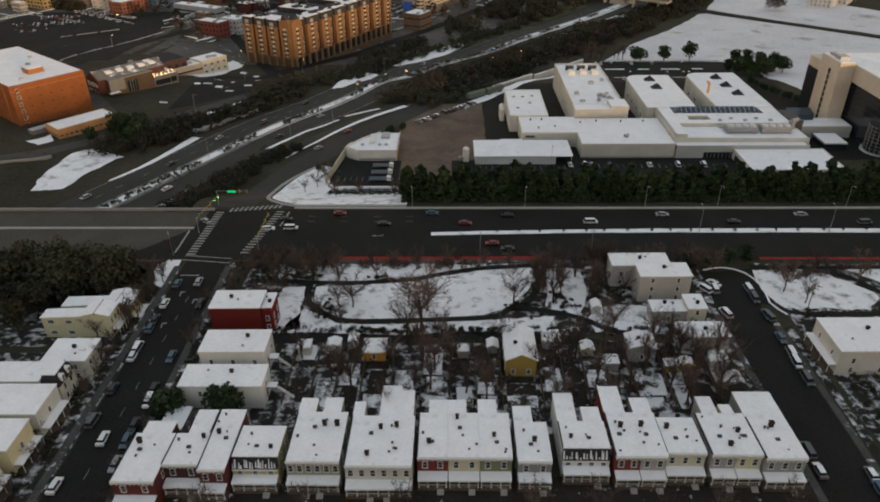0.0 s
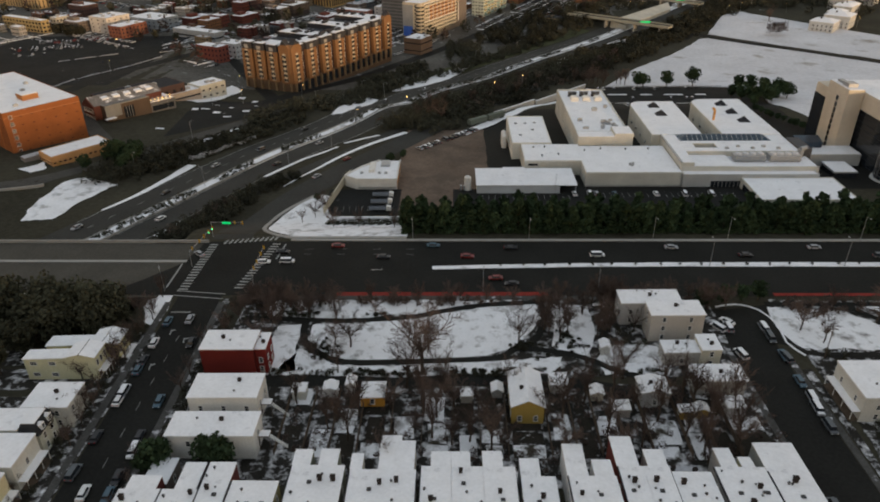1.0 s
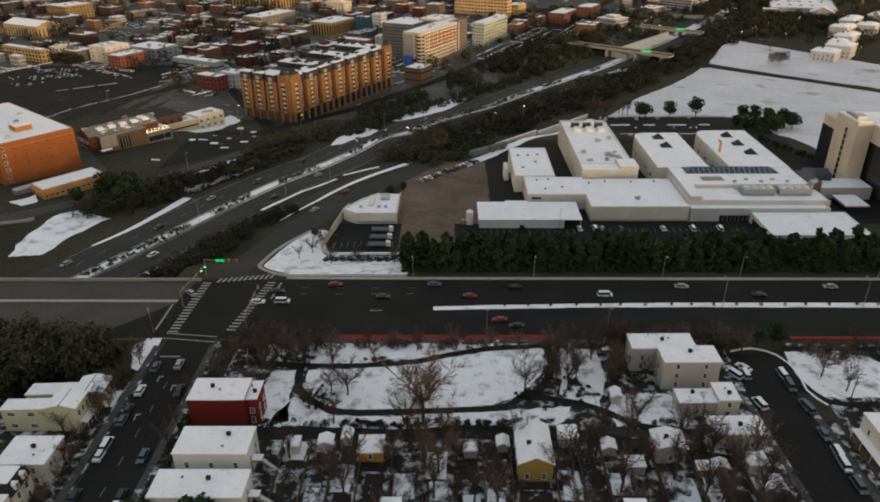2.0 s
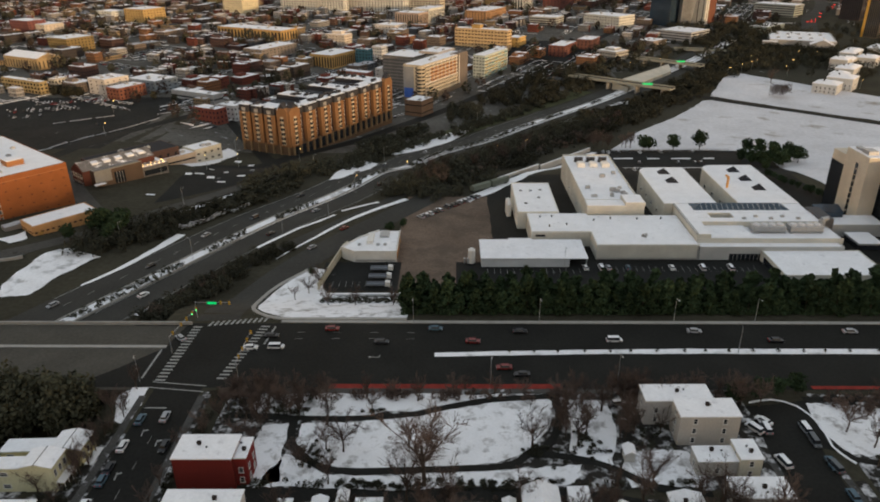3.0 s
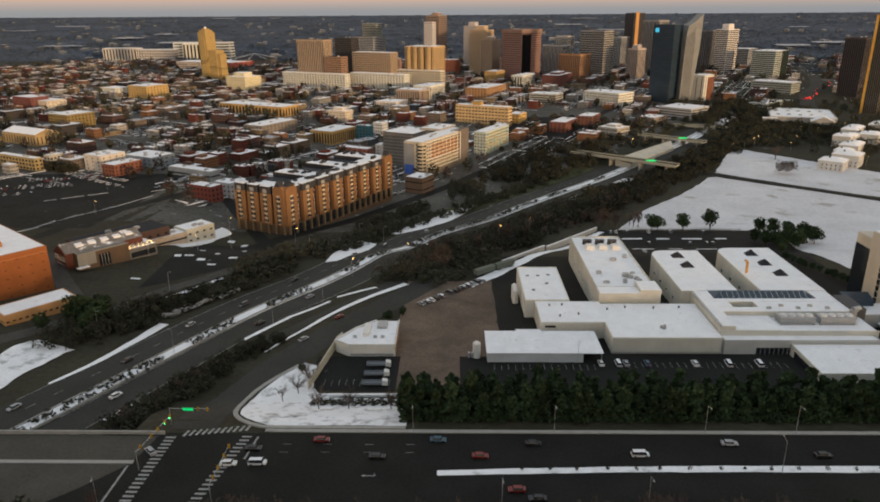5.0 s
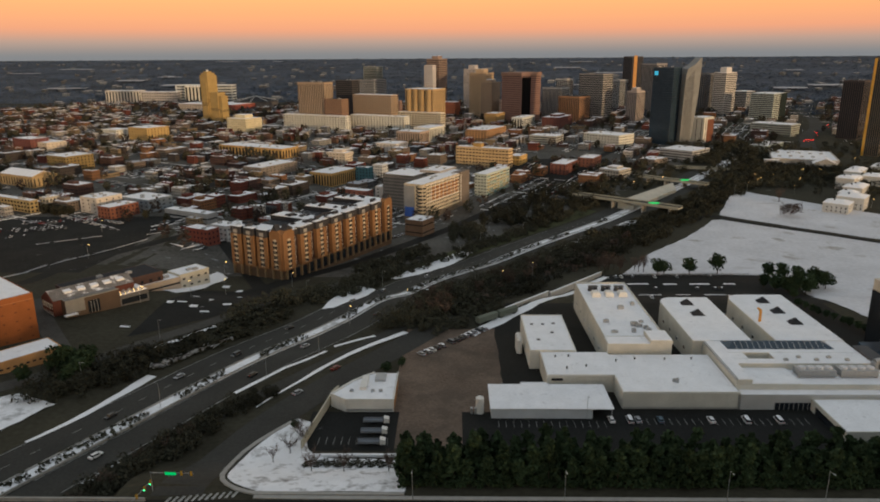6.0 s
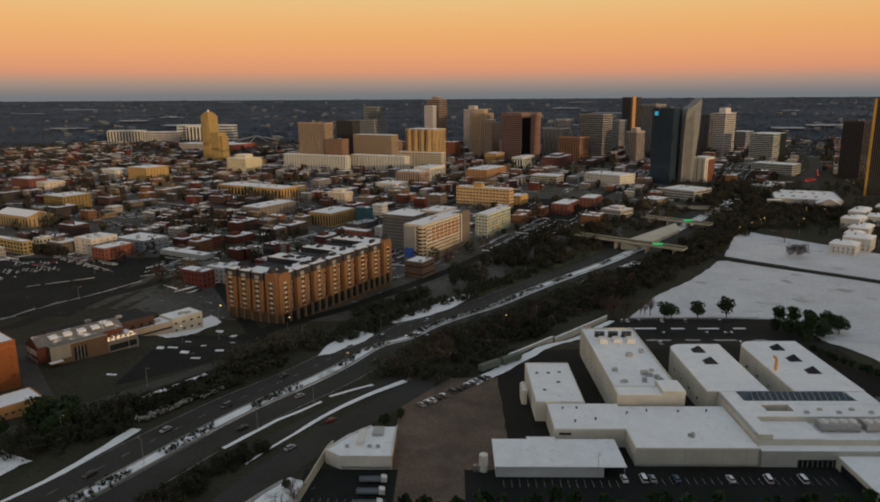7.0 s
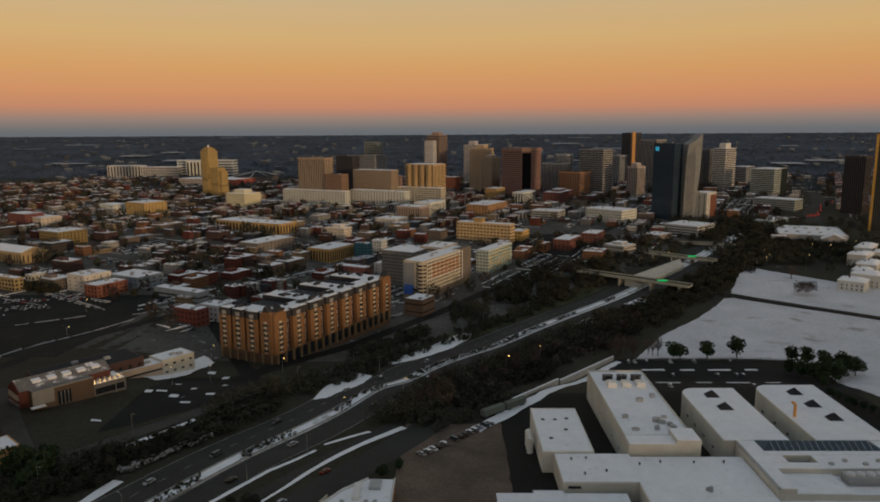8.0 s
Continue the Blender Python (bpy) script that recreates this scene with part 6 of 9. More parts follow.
gr = tower(36, 792, 60, 14, 24, (0.36, 0.40, 0.37), "green and white apartment block with balconies", "grid", bay=4, fill=(0.45, 0.45), floor=3.6, name="apartment_block")
rq = random.Random(8)
for i in range(6):
    for k in range(7):
        part("balcony", shared(("balc", rq.randrange(3)), lambda: Shape().box(0, 3.2, -1.4, 0, 0, 0.25).box(0, 3.2, -1.4, -1.3, 0.25, 1.2).mesh("balcony", rq.choice((wall(0.42, 0.30, 0.06), wall(0.05, 0.24, 0.24), wall(0.5, 0.5, 0.46))))), TRIM, gr, at=(1.2 + k * 8.2, -0.12, 4 + i * 3.6))
tower(-137, 847, 47, 32, 15, (0.36, 0.23, 0.09), "tan office building with tall windows", "vert", bay=4, fill=(0.45, 0.8))
tower(-89, 775, 12, 38, 10, (0.24, 0.10, 0.075), "small red and white building with a snowy roof", "grid", bay=6, fill=(0.25, 0.3))
tower(-70, 790, 18, 14, 11, (0.44, 0.42, 0.4), "small white building with a snowy roof", "grid", bay=6, fill=(0.25, 0.3))
tower(-25, 626, 20, 17, 13, (0.15, 0.10, 0.07), "small brown-brick building with a snowy roof", "band", fill=(0.5, 0.12), floor=6)
tower(139, 911, 45, 21, 13, (0.125, 0.055, 0.045), "red-brick two-storey building with a snowy roof", "grid", bay=5, fill=(0.35, 0.4))
tower(179, 951, 36, 20, 12, (0.12, 0.058, 0.046), "red-brick building with a snowy roof", "grid", bay=5, fill=(0.35, 0.4))
tower(243, 1090, 40, 62, 20, (0.46, 0.44, 0.40), "long white building with window rows", "grid", ang=44, bay=5, fill=(0.5, 0.35), roofs=4)
tower(291, 1449, 33, 56, 85, (0.27, 0.26, 0.25), "dark office tower with a fine grid of windows", "grid", ang=44, bay=3.6, floor=4.2, fill=(0.74, 0.72), snow=False)
tower(359, 1600, 32, 24, 66, GREY, "grey office tower in the city", "vert", ang=44, snow=False)
tower(345, 1400, 29, 22, 56, (0.29, 0.25, 0.23), "grey-tan office tower in the city", "vert", ang=44, snow=False, top=6)
mon = tower(457, 1900, 51, 26, 106, DARKB, "tall dark tower with a golden edge", "vert", ang=44, snow=False)
part("edge", Shape().box(8, 22, -0.8, 0.0, -4, 110), wall(0.5, 0.27, 0.1), mon, "golden masonry strip")
tower(424, 1560, 41, 36, 100, (0.2, 0.19, 0.19), "grey office tower with vertical fins", "vert", ang=44, snow=False, bay=3)
bg = tower(327, 1130, 24, 34, 114, (0.045, 0.06, 0.078), "dark blue-glass tower in the city", "grid", ang=44, bay=2.6, floor=3.6, fill=(0.88, 0.9), glass=GLASSBLUE, snow=False)
part("sign", Shape().box(-0.5, -0.2, 25, 31, 104, 110), mat("blue_sign", (0.05, 0.5, 0.8), 0.5, 0.02, glow=0.5), bg, "small blue sign")
sail = thing("curved_tower", "curved grey-glass tower with a pointed crown", "building", (347, 1133, -16), radians(4))
s = Shape()
prof = [(-2, -6), (-2, 10), (-1.6, 45), (-1.0, 80), (0.0, 104), (2.0, 113), (12, 119), (22, 129), (21.8, 114), (20.5, 75), (17, 35), (13, -6)]
for y in (0.0, 26.0):
    s.v += [(x, y, z) for x, z in prof]
n_ = len(prof)
s.f += [tuple(range(n_)), tuple(reversed(range(n_, 2 * n_)))] + [((i + 1) % n_, i, n_ + i, n_ + (i + 1) % n_) for i in range(n_)]
part("wall", s, wall(0.24, 0.245, 0.245), sail, "curved pale facade")
for k in range(9):
    part("fin", Shape().box(0.4 + k * 1.45, 0.6 + k * 1.45, -0.35, 0.0, -4, 96 + k * 2.0), wall(0.11, 0.115, 0.12), sail, "dark vertical joint")
tower(526, 1560, 50, 50, 80, (0.12, 0.12, 0.125), "dark office slab beside a banded tower", "vert", ang=44, snow=False)
tower(546, 1500, 46, 26, 84, (0.42, 0.40, 0.38), "pale tower with strong horizontal bands", "band", ang=44, fill=(0.5, 0.5), top=10)
tower(631, 1600, 41, 34, 40, GREY, "low grey office block", "band", ang=44)
bn = tower(600, 1400, 58, 44, 50, (0.30, 0.33, 0.31), "office block with pale horizontal bands", "band", ang=44, fill=(0.5, 0.5))
part("green_end", Shape().box(30, 58.3, -0.6, 0, 0, 51), wall(0.018, 0.026, 0.026), bn, "dark green glazed end")
tower(547, 1208, 35, 66, 18, (0.23, 0.25, 0.24), "wide grey podium in the city", "band", ang=44, fill=(0.5, 0.35))
sl = tower(386, 1150, 30, 25, 38, (0.46, 0.44, 0.41), "white slab with a brown side", "vert", ang=44, bay=9, fill=(0.12, 0.9))
part("brown_side", Shape().box(10, 30.4, -0.5, 0, -2, 36), wall(0.17, 0.075, 0.05), sl, "brown brick side")
tower(315, 984, 48, 47, 14, (0.30, 0.30, 0.30), "low grey office with a snowy roof", "band", ang=44, fill=(0.5, 0.35))
tower(633, 1173, 33, 30, 90, (0.055, 0.045, 0.044), "dark-brown tower with vertical fins", "vert", ang=44, bay=3, snow=False)
gold = tower(573, 1013, 60, 20, 130, (0.10, 0.085, 0.065), "tall tower with a corner coloured as gold sun glow", "vert", ang=40, bay=2.6, snow=False)
# gold colour stands in for low sun reflected in the corner glass
part("edge", Shape().box(-0.6, 1.4, 17.6, 20.6, -4, 130), mat("sun_glow_edge", (0.8, 0.52, 0.12), 0.3, 0.1, metal=0.7), gold, "corner strip coloured gold for the sun's reflection")
tower(446, 1063, 60, 25, 8, (0.22, 0.25, 0.23), "low green-grey building with a snowy roof", "band", ang=44, fill=(0.5, 0.3))
tower(195, 879, 26, 27, 12, (0.28, 0.27, 0.25), "pale brick office with dark window bands", "grid", ang=44, bay=4, fill=(0.5, 0.5), top=3)
tower(260, 960, 30, 24, 8, (0.2, 0.17, 0.15), "low brick building beside the freeway", "grid", ang=44, bay=5, fill=(0.3, 0.3))


def villa(x, y, w, d, h, ang, label):
    """A white rendered house with a columned front, a cornice and a low hipped roof in snow."""
    t = thing("villa", label, "house", (x, y, gz(x, y)), radians(ang), group="white terrace houses")
    cm = wall(0.52, 0.52, 0.51)
    part("wall", Shape().box(0, w, 0, d, -4, h), cm, t)
    part("cornice", Shape().box(-0.5, w + 0.5, -0.5, d + 0.5, h, h + 0.6), TRIM, t)
    part("roof", Shape().taper(-0.3, w + 0.3, -0.3, d + 0.3, h + 0.6, h + 2.6, min(w, d) * 0.3), ROOFSNOW, t, "low hipped roof under snow")
    part("chimney", Shape().box(w * 0.3, w * 0.3 + 1.0, d * 0.6, d * 0.6 + 1.4, h, h + 4.0), CHIMNEY, t)
    for k in range(max(2, int(d / 4))):
        for z in (1.4, 4.8):
            if z + 2 < h:
                window(t, -0.02, 2 + k * 4.0, z, 1.1, 1.9, -math.pi / 2)
    for k in range(max(2, int(w / 4))):
        for z in (1.4, 4.8):
            if z + 2 < h:
                window(t, 2 + k * 4.0, -0.02, z, 1.1, 1.9)
    return t


for x, y, w, d, h in ((372, 712, 22, 22, 9), (394, 726, 24, 24, 12), (402, 755, 18, 16, 10), (418, 772, 20, 18, 12), (432, 792, 22, 16, 9), (436, 820, 20, 18, 12), (449, 835, 26, 15, 9), (466, 862, 40, 17, 12), (478, 840, 24, 20, 10),
                      (520, 900, 30, 18, 10)):
    villa(x, y, w, d, h, 50, "white terrace house with a low snowy roof")


museum = thing("long_hall", "long grey-white hall with a snowy roof and gabled wing", "hall", (407, 957, -22.5), radians(-21))
hm = wall(0.30, 0.30, 0.30)
part("wall", Shape().box(0, 76, 0, 96, -6, 11.4), hm, museum)
part("parapet", Shape().box(-0.3, 76.3, -0.3, 0.4, 11.4, 12.6).box(-0.3, 0.4, 0.41, 96.3, 11.4, 12.6).box(75.6, 76.3, 0.41, 96.3, 11.4, 12.6), wall(0.42, 0.41, 0.39), museum, "pale roof parapet")
part("roof", Shape().box(0.5, 75.5, 0.5, 95.5, 11.41, 11.75), ROOFSNOW, museum, "flat roof under snow")
part("end_wing", Shape().box(-9, 9, -7, -0.32, -6, 10.6), hm, museum, "grey-white end wing")
part("end_roof", Shape().box(-8.6, 8.6, -6.6, -0.4, 10.61, 11), ROOFSNOW, museum)
part("gable_wing", Shape().box(46, 72, -16, -0.32, -6, 10).gable(46, 72, -16, -0.32, 10, 15.5, "y"), hm, museum, "grey gabled wing")
part("gable_roof", Shape().add([(45.4, -16.4, 10.1), (59, -16.4, 16.0), (72.6, -16.4, 10.1), (45.4, 6, 10.1), (59, 6, 16.0), (72.6, 6, 10.1)], [(0, 1, 4, 3), (1, 2, 5, 4)]), ROOFSNOW, museum, "gabled roof under snow")
for k in range(10):
    window(museum, 12 + k * 3.3, -0.02, 3, 1.4, 3.4)
    roof_unit(museum, 10 + (k % 5) * 13, 24 + (k // 5) * 36 + 3 * (k % 2), 11.7, 4, 3, 1.6)
for k in range(4):
    window(museum, 49.5 + k * 6, -16.02, 3, 1.6, 3.2)


# the big orange-brick works, the low annexe and the old brick hall beyond the freeway
big = tower(-217.5, 336, 38, 80, 22, (0.175, 0.064, 0.024), "large orange-brick works with small windows and a snowy roof", "grid", ang=51, bay=5.2, floor=4.6, fill=(0.2, 0.13), name="warehouse", z=-8, roofs=0, glass=wall(0.13, 0.05, 0.028))
for k in range(4):
    part("pier", Shape().box(-0.35, 0.0, 8 + k * 17, 9.2 + k * 17, -4, 23.4), wall(0.30, 0.12, 0.05), big, "projecting brick pier")
for k in range(6):
    window(big, 3.4, -0.02, 2.4 + k * 3.5, 1.5, 1.7)
part("string_course", Shape().box(0.0, 38.0, -0.14, 0.0, 20.6, 21.0).box(-0.14, 0.0, 0.0, 80.0, 20.6, 21.0), wall(0.30, 0.13, 0.06), big)
part("stair_head", Shape().box(16, 24, 14, 22, 23, 26), wall(0.30, 0.14, 0.06), big, "brick stair head on the roof")
part("stair_snow", Shape().box(16.3, 23.7, 14.3, 21.7, 26.01, 26.25), ROOFSNOW, big)
for k in range(5):
    roof_unit(big, 10 + (k * 7) % 22, 8 + k * 13, 23.3, 2.2, 1.7, 1.1)
ann = tower(-190, 320.5, 30, 14, 5.0, (0.36, 0.20, 0.09), "long low tan annexe with a snowy roof", "grid", ang=50, bay=2.4, fill=(0.5, 0.16), name="annexe", z=-7.6, floor=6, roofs=0)
part("lean_to", Shape().box(-7, 24, 14.1, 19, -2, 4.4), wall(0.20, 0.19, 0.19), ann, "low grey rear range")
part("lean_to_snow", Shape().box(-6.8, 23.8, 14.2, 18.8, 4.41, 4.6), THINSNOW, ann)
part("door_leaf", Shape().box(2.0, 4.0, -0.16, 0.0, 0.6, 3.2), wall(0.42, 0.24, 0.08), ann, "tan loading door")
oh = thing("brick_hall", "old brick hall with a brick and grey-glazed front under patchy snow", "hall", (-200, 391, -9.5), radians(50))
part("wall", Shape().box(0, 42, 2, 16, -3, 9.4), wall(0.12, 0.05, 0.04), oh)
part("gable", Shape().gable(-0.1, 42, 2, 16, 9.4, 13.4, "x"), wall(0.12, 0.05, 0.04), oh, "dark brick gable end")
part("roof", Shape().gable(0.4, 42.2, 1.7, 16.3, 9.7, 13.7, "x"), mat("thawing_roof", (0.18, 0.17, 0.165), 0.8, 0.3, 0.2, 2.0, other=SNOWC, cover=0.34, edge=0.06, spot=0.2), oh, "grey roof with broken snow")
for k in range(5):
    part("rooflight", shared("saw", lambda: Shape().add([(-1.9, 0, 0), (1.9, 0, 0), (1.9, 3.4, 1.6), (-1.9, 3.4, 1.6), (-1.9, 0, 1.1), (1.9, 0, 1.1)], [(0, 1, 5, 4), (4, 5, 2, 3), (0, 4, 3), (1, 2, 5)]).mesh("rooflight", ROOFSNOW)), ROOFSNOW, oh, "snowy rooflight", at=(9 + k * 6.8, 4.4, 11.3))
part("front", Shape().box(4, 31, -4.0, 1.9, -3, 9.6), wall(0.115, 0.082, 0.06), oh, "flat-topped brick front range")
part("grey_bay", Shape().box(3.6, 13, -4.3, -4.0, 3.4, 9.7), wall(0.24, 0.235, 0.22), oh, "grey metal-clad bay")
part("front_roof", Shape().box(4.3, 30.7, -3.7, 1.6, 9.61, 9.85), mat("damp_roof", (0.20, 0.185, 0.165), 0.85, 0.3, 0.15, 1.0, other=SNOWC, cover=0.2, edge=0.08, spot=0.25), oh, "flat damp roof with bits of snow")
part("front_parapet", Shape().box(4, 31, -4.1, -3.7, 9.6, 10.2).box(4, 4.4, -3.7, 1.6, 9.6, 10.2), wall(0.25, 0.24, 0.22), oh)
part("big_window", Shape().box(14.5, 20.5, -4.12, -4.0, 1.0, 7.4), GLASS, oh, "tall dark window")
for k in range(3):
    part("mullion", Shape().box(15.9 + k * 1.6, 16.1 + k * 1.6, -4.2, -4.1, 1.0, 7.4), STEEL, oh)
part("canopy", Shape().box(2.2, 8.4, -7.0, -4.3, 2.8, 3.1), STEEL, oh)
part("canopy_snow", Shape().box(2.3, 8.3, -6.9, -4.3, 3.1, 3.3), SNOW, oh, "snow on the entrance canopy")
for k in range(5):
    window(oh, -0.02, 3.8 + k * 2.6, 1.2, 1.5, 2.2, -math.pi / 2)
    window(oh, -0.02, 3.8 + k * 2.6, 5.4, 1.5, 2.4, -math.pi / 2)
part("rear_bay", Shape().box(31.1, 47, -3.4, 10, -3, 5.6), wall(0.17, 0.165, 0.16), oh, "low grey glazed rear range")
part("rear_snow", Shape().box(31.4, 46.7, -3.1, 9.7, 5.61, 5.8), ROOFSNOW, oh)
part("rear_glazing", Shape().box(32, 46, -3.5, -3.4, 0.4, 3.4), GLASS, oh, "dark strip of glazing")
for k in range(9):
    roof_unit(oh, 32.6 + (k % 5) * 2.9, -1.6 + 2.6 * (k // 5), 5.7, 1.5, 1.2, 1.1)
    if k < 6:
        part("roof_lamp", shared("rooflamp", lambda: Shape().tube((0, 0, 0), (0, 0, 1.6), 0.06, 0.05, 6).tube((0, 0, 1.6), (0, 0, 1.78), 0.1, 0.08, 8).mesh("roof_lamp", WARMLAMP)), WARMLAMP, oh, "small warm roof lamp", at=(32 + k * 2.5, -2.9, 5.7))
tower(-206, 418, 52, 22, 6.5, (0.07, 0.045, 0.04), "dark brown-brick building with a bare flat roof", "grid", ang=50, bay=5, fill=(0.3, 0.3), name="low_building", z=-11, floor=6, snow=False)
tower(-185, 440.5, 31, 13, 5.5, (0.33, 0.27, 0.21), "long low tan building with a snowy roof", "band", ang=49, fill=(0.5, 0.2), name="low_building", z=-15.6, floor=6)
tower(-165, 463.5, 20, 14, 9, (0.40, 0.38, 0.32), "cream brick end building", "grid", ang=52, bay=5, fill=(0.35, 0.25), name="low_building", z=-18, floor=4.5)
loft("snow_lot", [(-178, 459), (-168, 474), (-160, 494), (-157, 507)], [(-163, 449), (-157, 458), (-150, 476), (-146, 493)], SNOW, "piled snow at the edge of the car park", "snow", 0.5, 1.6)


# the gabled brick apartment block with projecting bays
def brick_apartments(x, y, z, b, a, h):
    t = thing("brick_apartments", "large orange-brick apartment block with gabled bays and a snowy roof", "apartment block", (x, y, z), U)
    bm, dk, cr, rc_ = wall(0.215, 0.116, 0.058), wall(0.045, 0.046, 0.052), wall(0.52, 0.45, 0.34), wall(0.045, 0.028, 0.026)
    part("wall", Shape().box(2.6, b, 2.6, a, 6.5, h - 4), rc_, t, "dark recessed brick wall")
    part("base", Shape().box(1.2, b, 1.2, a, -6, 6.5), wall(0.13, 0.085, 0.055), t, "tan masonry base")
    wings = [(2.2, b - 0.2, 2.2, 15.5), (2.2, 17.0, 15.5, a - 0.2), (40.0, 54.0, 15.5, a - 0.2), (76.0, 90.0, 15.5, a - 0.2), (b - 16.0, b - 0.2, 15.5, a - 0.2)]
    for u0, u1, v0, v1 in wings:
        part("attic", Shape().box(u0, u1, v0, v1, h - 4, h - 0.4), dk, t, "dark slate attic storey")
        part("roof", Shape().box(u0 + 0.8, u1 - 0.8 if u1 < b - 1 else u1 - 0.6, v0 + (0.8 if v0 < 3 else -0.8), v1 - 0.8, h - 0.39, h - 0.02), ROOFSNOW, t, "flat roof under snow")
    for u0, u1, v0, v1 in ((17.2, 39.8, 15.7, a - 0.4), (54.2, 75.8, 15.7, a - 0.4), (90.2, b - 16.2, 15.7, a - 0.4)):
        part("court_floor", Shape().box(u0, u1, v0, v1, h - 3.9, h - 3.6), BAREROOF, t, "dark court roof with some snow")

    def bay(u0, w, side, gable=False):
        d = 1.6
        if side == "right":
            ob = part("bay", Shape().box(0, w, -d, 1.7, 6.0, h - 4.2), bm, t, at=(u0, 1.6, 0))
            ox, oy = 0.0, -d
        else:
            ob = part("bay", Shape().box(-w, 0, -d, 1.7, 6.0, h - 4.2), bm, t, at=(1.6, u0, 0), turn=-math.pi / 2)
            ox, oy = -w, -d
        m = ox + w / 2
        strip = Shape().box(m - 1.25, m + 1.25, oy - 0.1, oy, 7.0, h - 4.4)
        for i in range(6):
            z0 = 7.2 + i * 3.2
            for sx in (-1, 1):
                strip.add([(m + sx * 1.25, oy - 0.1, z0), (m + sx * 2.0, oy - 0.1, z0 + 0.7), (m + sx * 2.0, oy - 0.1, z0 + 1.9), (m + sx * 1.25, oy - 0.1, z0 + 2.6)], [(0, 1, 2, 3) if sx > 0 else (3, 2, 1, 0)])
        part("panel", strip, cr, ob, "pale stepped window strip")
        if gable:
            part("gable_wall", Shape().box(ox, ox + w, oy - 0.05, oy + 3, h - 4.2, h - 0.6), bm, ob)
            part("gable", Shape().gable(ox - 0.1, ox + w + 0.1, oy - 0.05, oy + 4, h - 0.6, h + 4.6, "y"), bm, ob, "pointed brick gable")
            part("gable_cap", Shape().gable(ox + w * 0.2, ox + w * 0.8, oy - 0.25, oy + 4.2, h + 1.6, h + 5.2, "y"), dk, ob, "dark slate gable peak")
        else:
            part("bay_roof", Shape().box(ox + 0.2, ox + w - 0.2, oy + 0.15, oy + 4.4, h - 4.2, h + 0.5), dk, ob, "dark slate bay attic")
            part("attic_window", Shape().box(m - 1.7, m + 1.7, oy + 0.03, oy + 0.15, h - 3.6, h - 1.2), wall(0.30, 0.29, 0.28), ob, "pale attic window pair")
            part("bay_snow", Shape().box(ox + 0.7, ox + w - 0.7, oy + 0.7, oy + 4.3, h + 0.51, h + 0.75), SNOW, ob)
        for i in range(6):
            for f in (-1.0, 1.0):
                part("window", shared("baypane", lambda: Shape().box(-0.82, 0.82, -0.06, 0.02, 0, 2.0).mesh("window", GLASS)), GLASS, ob, at=(m + f, oy - 0.12, 7.5 + i * 3.2))
        return ob
    n = 8
    pitch = (b - 11.5) / (n - 1)
    for k in range(n):
        bay(0.8 + pitch * k, 10.6, "right", k in (0, n - 1))
    for k in range(4):
        bay(2.0 + 11.4 * k, 8.8, "left", k == 0)
    for k in range(n - 1):
        u = 0.8 + pitch * k + (pitch + 10.6) / 2
        for i in range(6):
            window(t, u, 2.52, 7.6 + i * 3.2, 1.5, 1.8)
    for k in range(18):
        part("column", shared("arc", lambda: Shape().box(-0.45, 0.45, -1.4, 0, -2, 6.2).mesh("column", wall(0.24, 0.17, 0.10))), cr, t, at=(3 + (b - 5) * k / 17, 1.2, 0))
        if k < 17:
            part("shopfront", shared("shopf", lambda: Shape().box(-2.6, 2.6, -0.1, 0, -1.5, 5.4).mesh("shopf", GLASS)), GLASS, t, at=(3 + (b - 5) * (k + 0.5) / 17, 1.18, 0))
    for k in range(7):
        part("column", shared("arc", lambda: None), cr, t, at=(1.2, 3 + (a - 5) * k / 6, 0), turn=-math.pi / 2)
    rr = random.Random(3)
    for u0, u1, v0, v1 in wings:
        for k in range(max(2, round((u1 - u0) * (v1 - v0) / 90))):
            uu, vv = rr.uniform(u0 + 3.5, u1 - 3.5), rr.uniform(v0 + 3.2, v1 - 3.2)
            q = rr.randrange(3)
            part("attic_dormer", shared(("drm", q), lambda: Shape().taper(-1.4 - q * 0.6, 1.4 + q * 0.6, -1.2, 1.2, 0, 1.0 + 0.4 * q, 0.25).mesh("dormer", dk)), dk, t, "dark roof dormer", at=(uu, vv, h - 0.05))
    return t


brick_apartments(-108, 490, -21, 128, 46, 31)


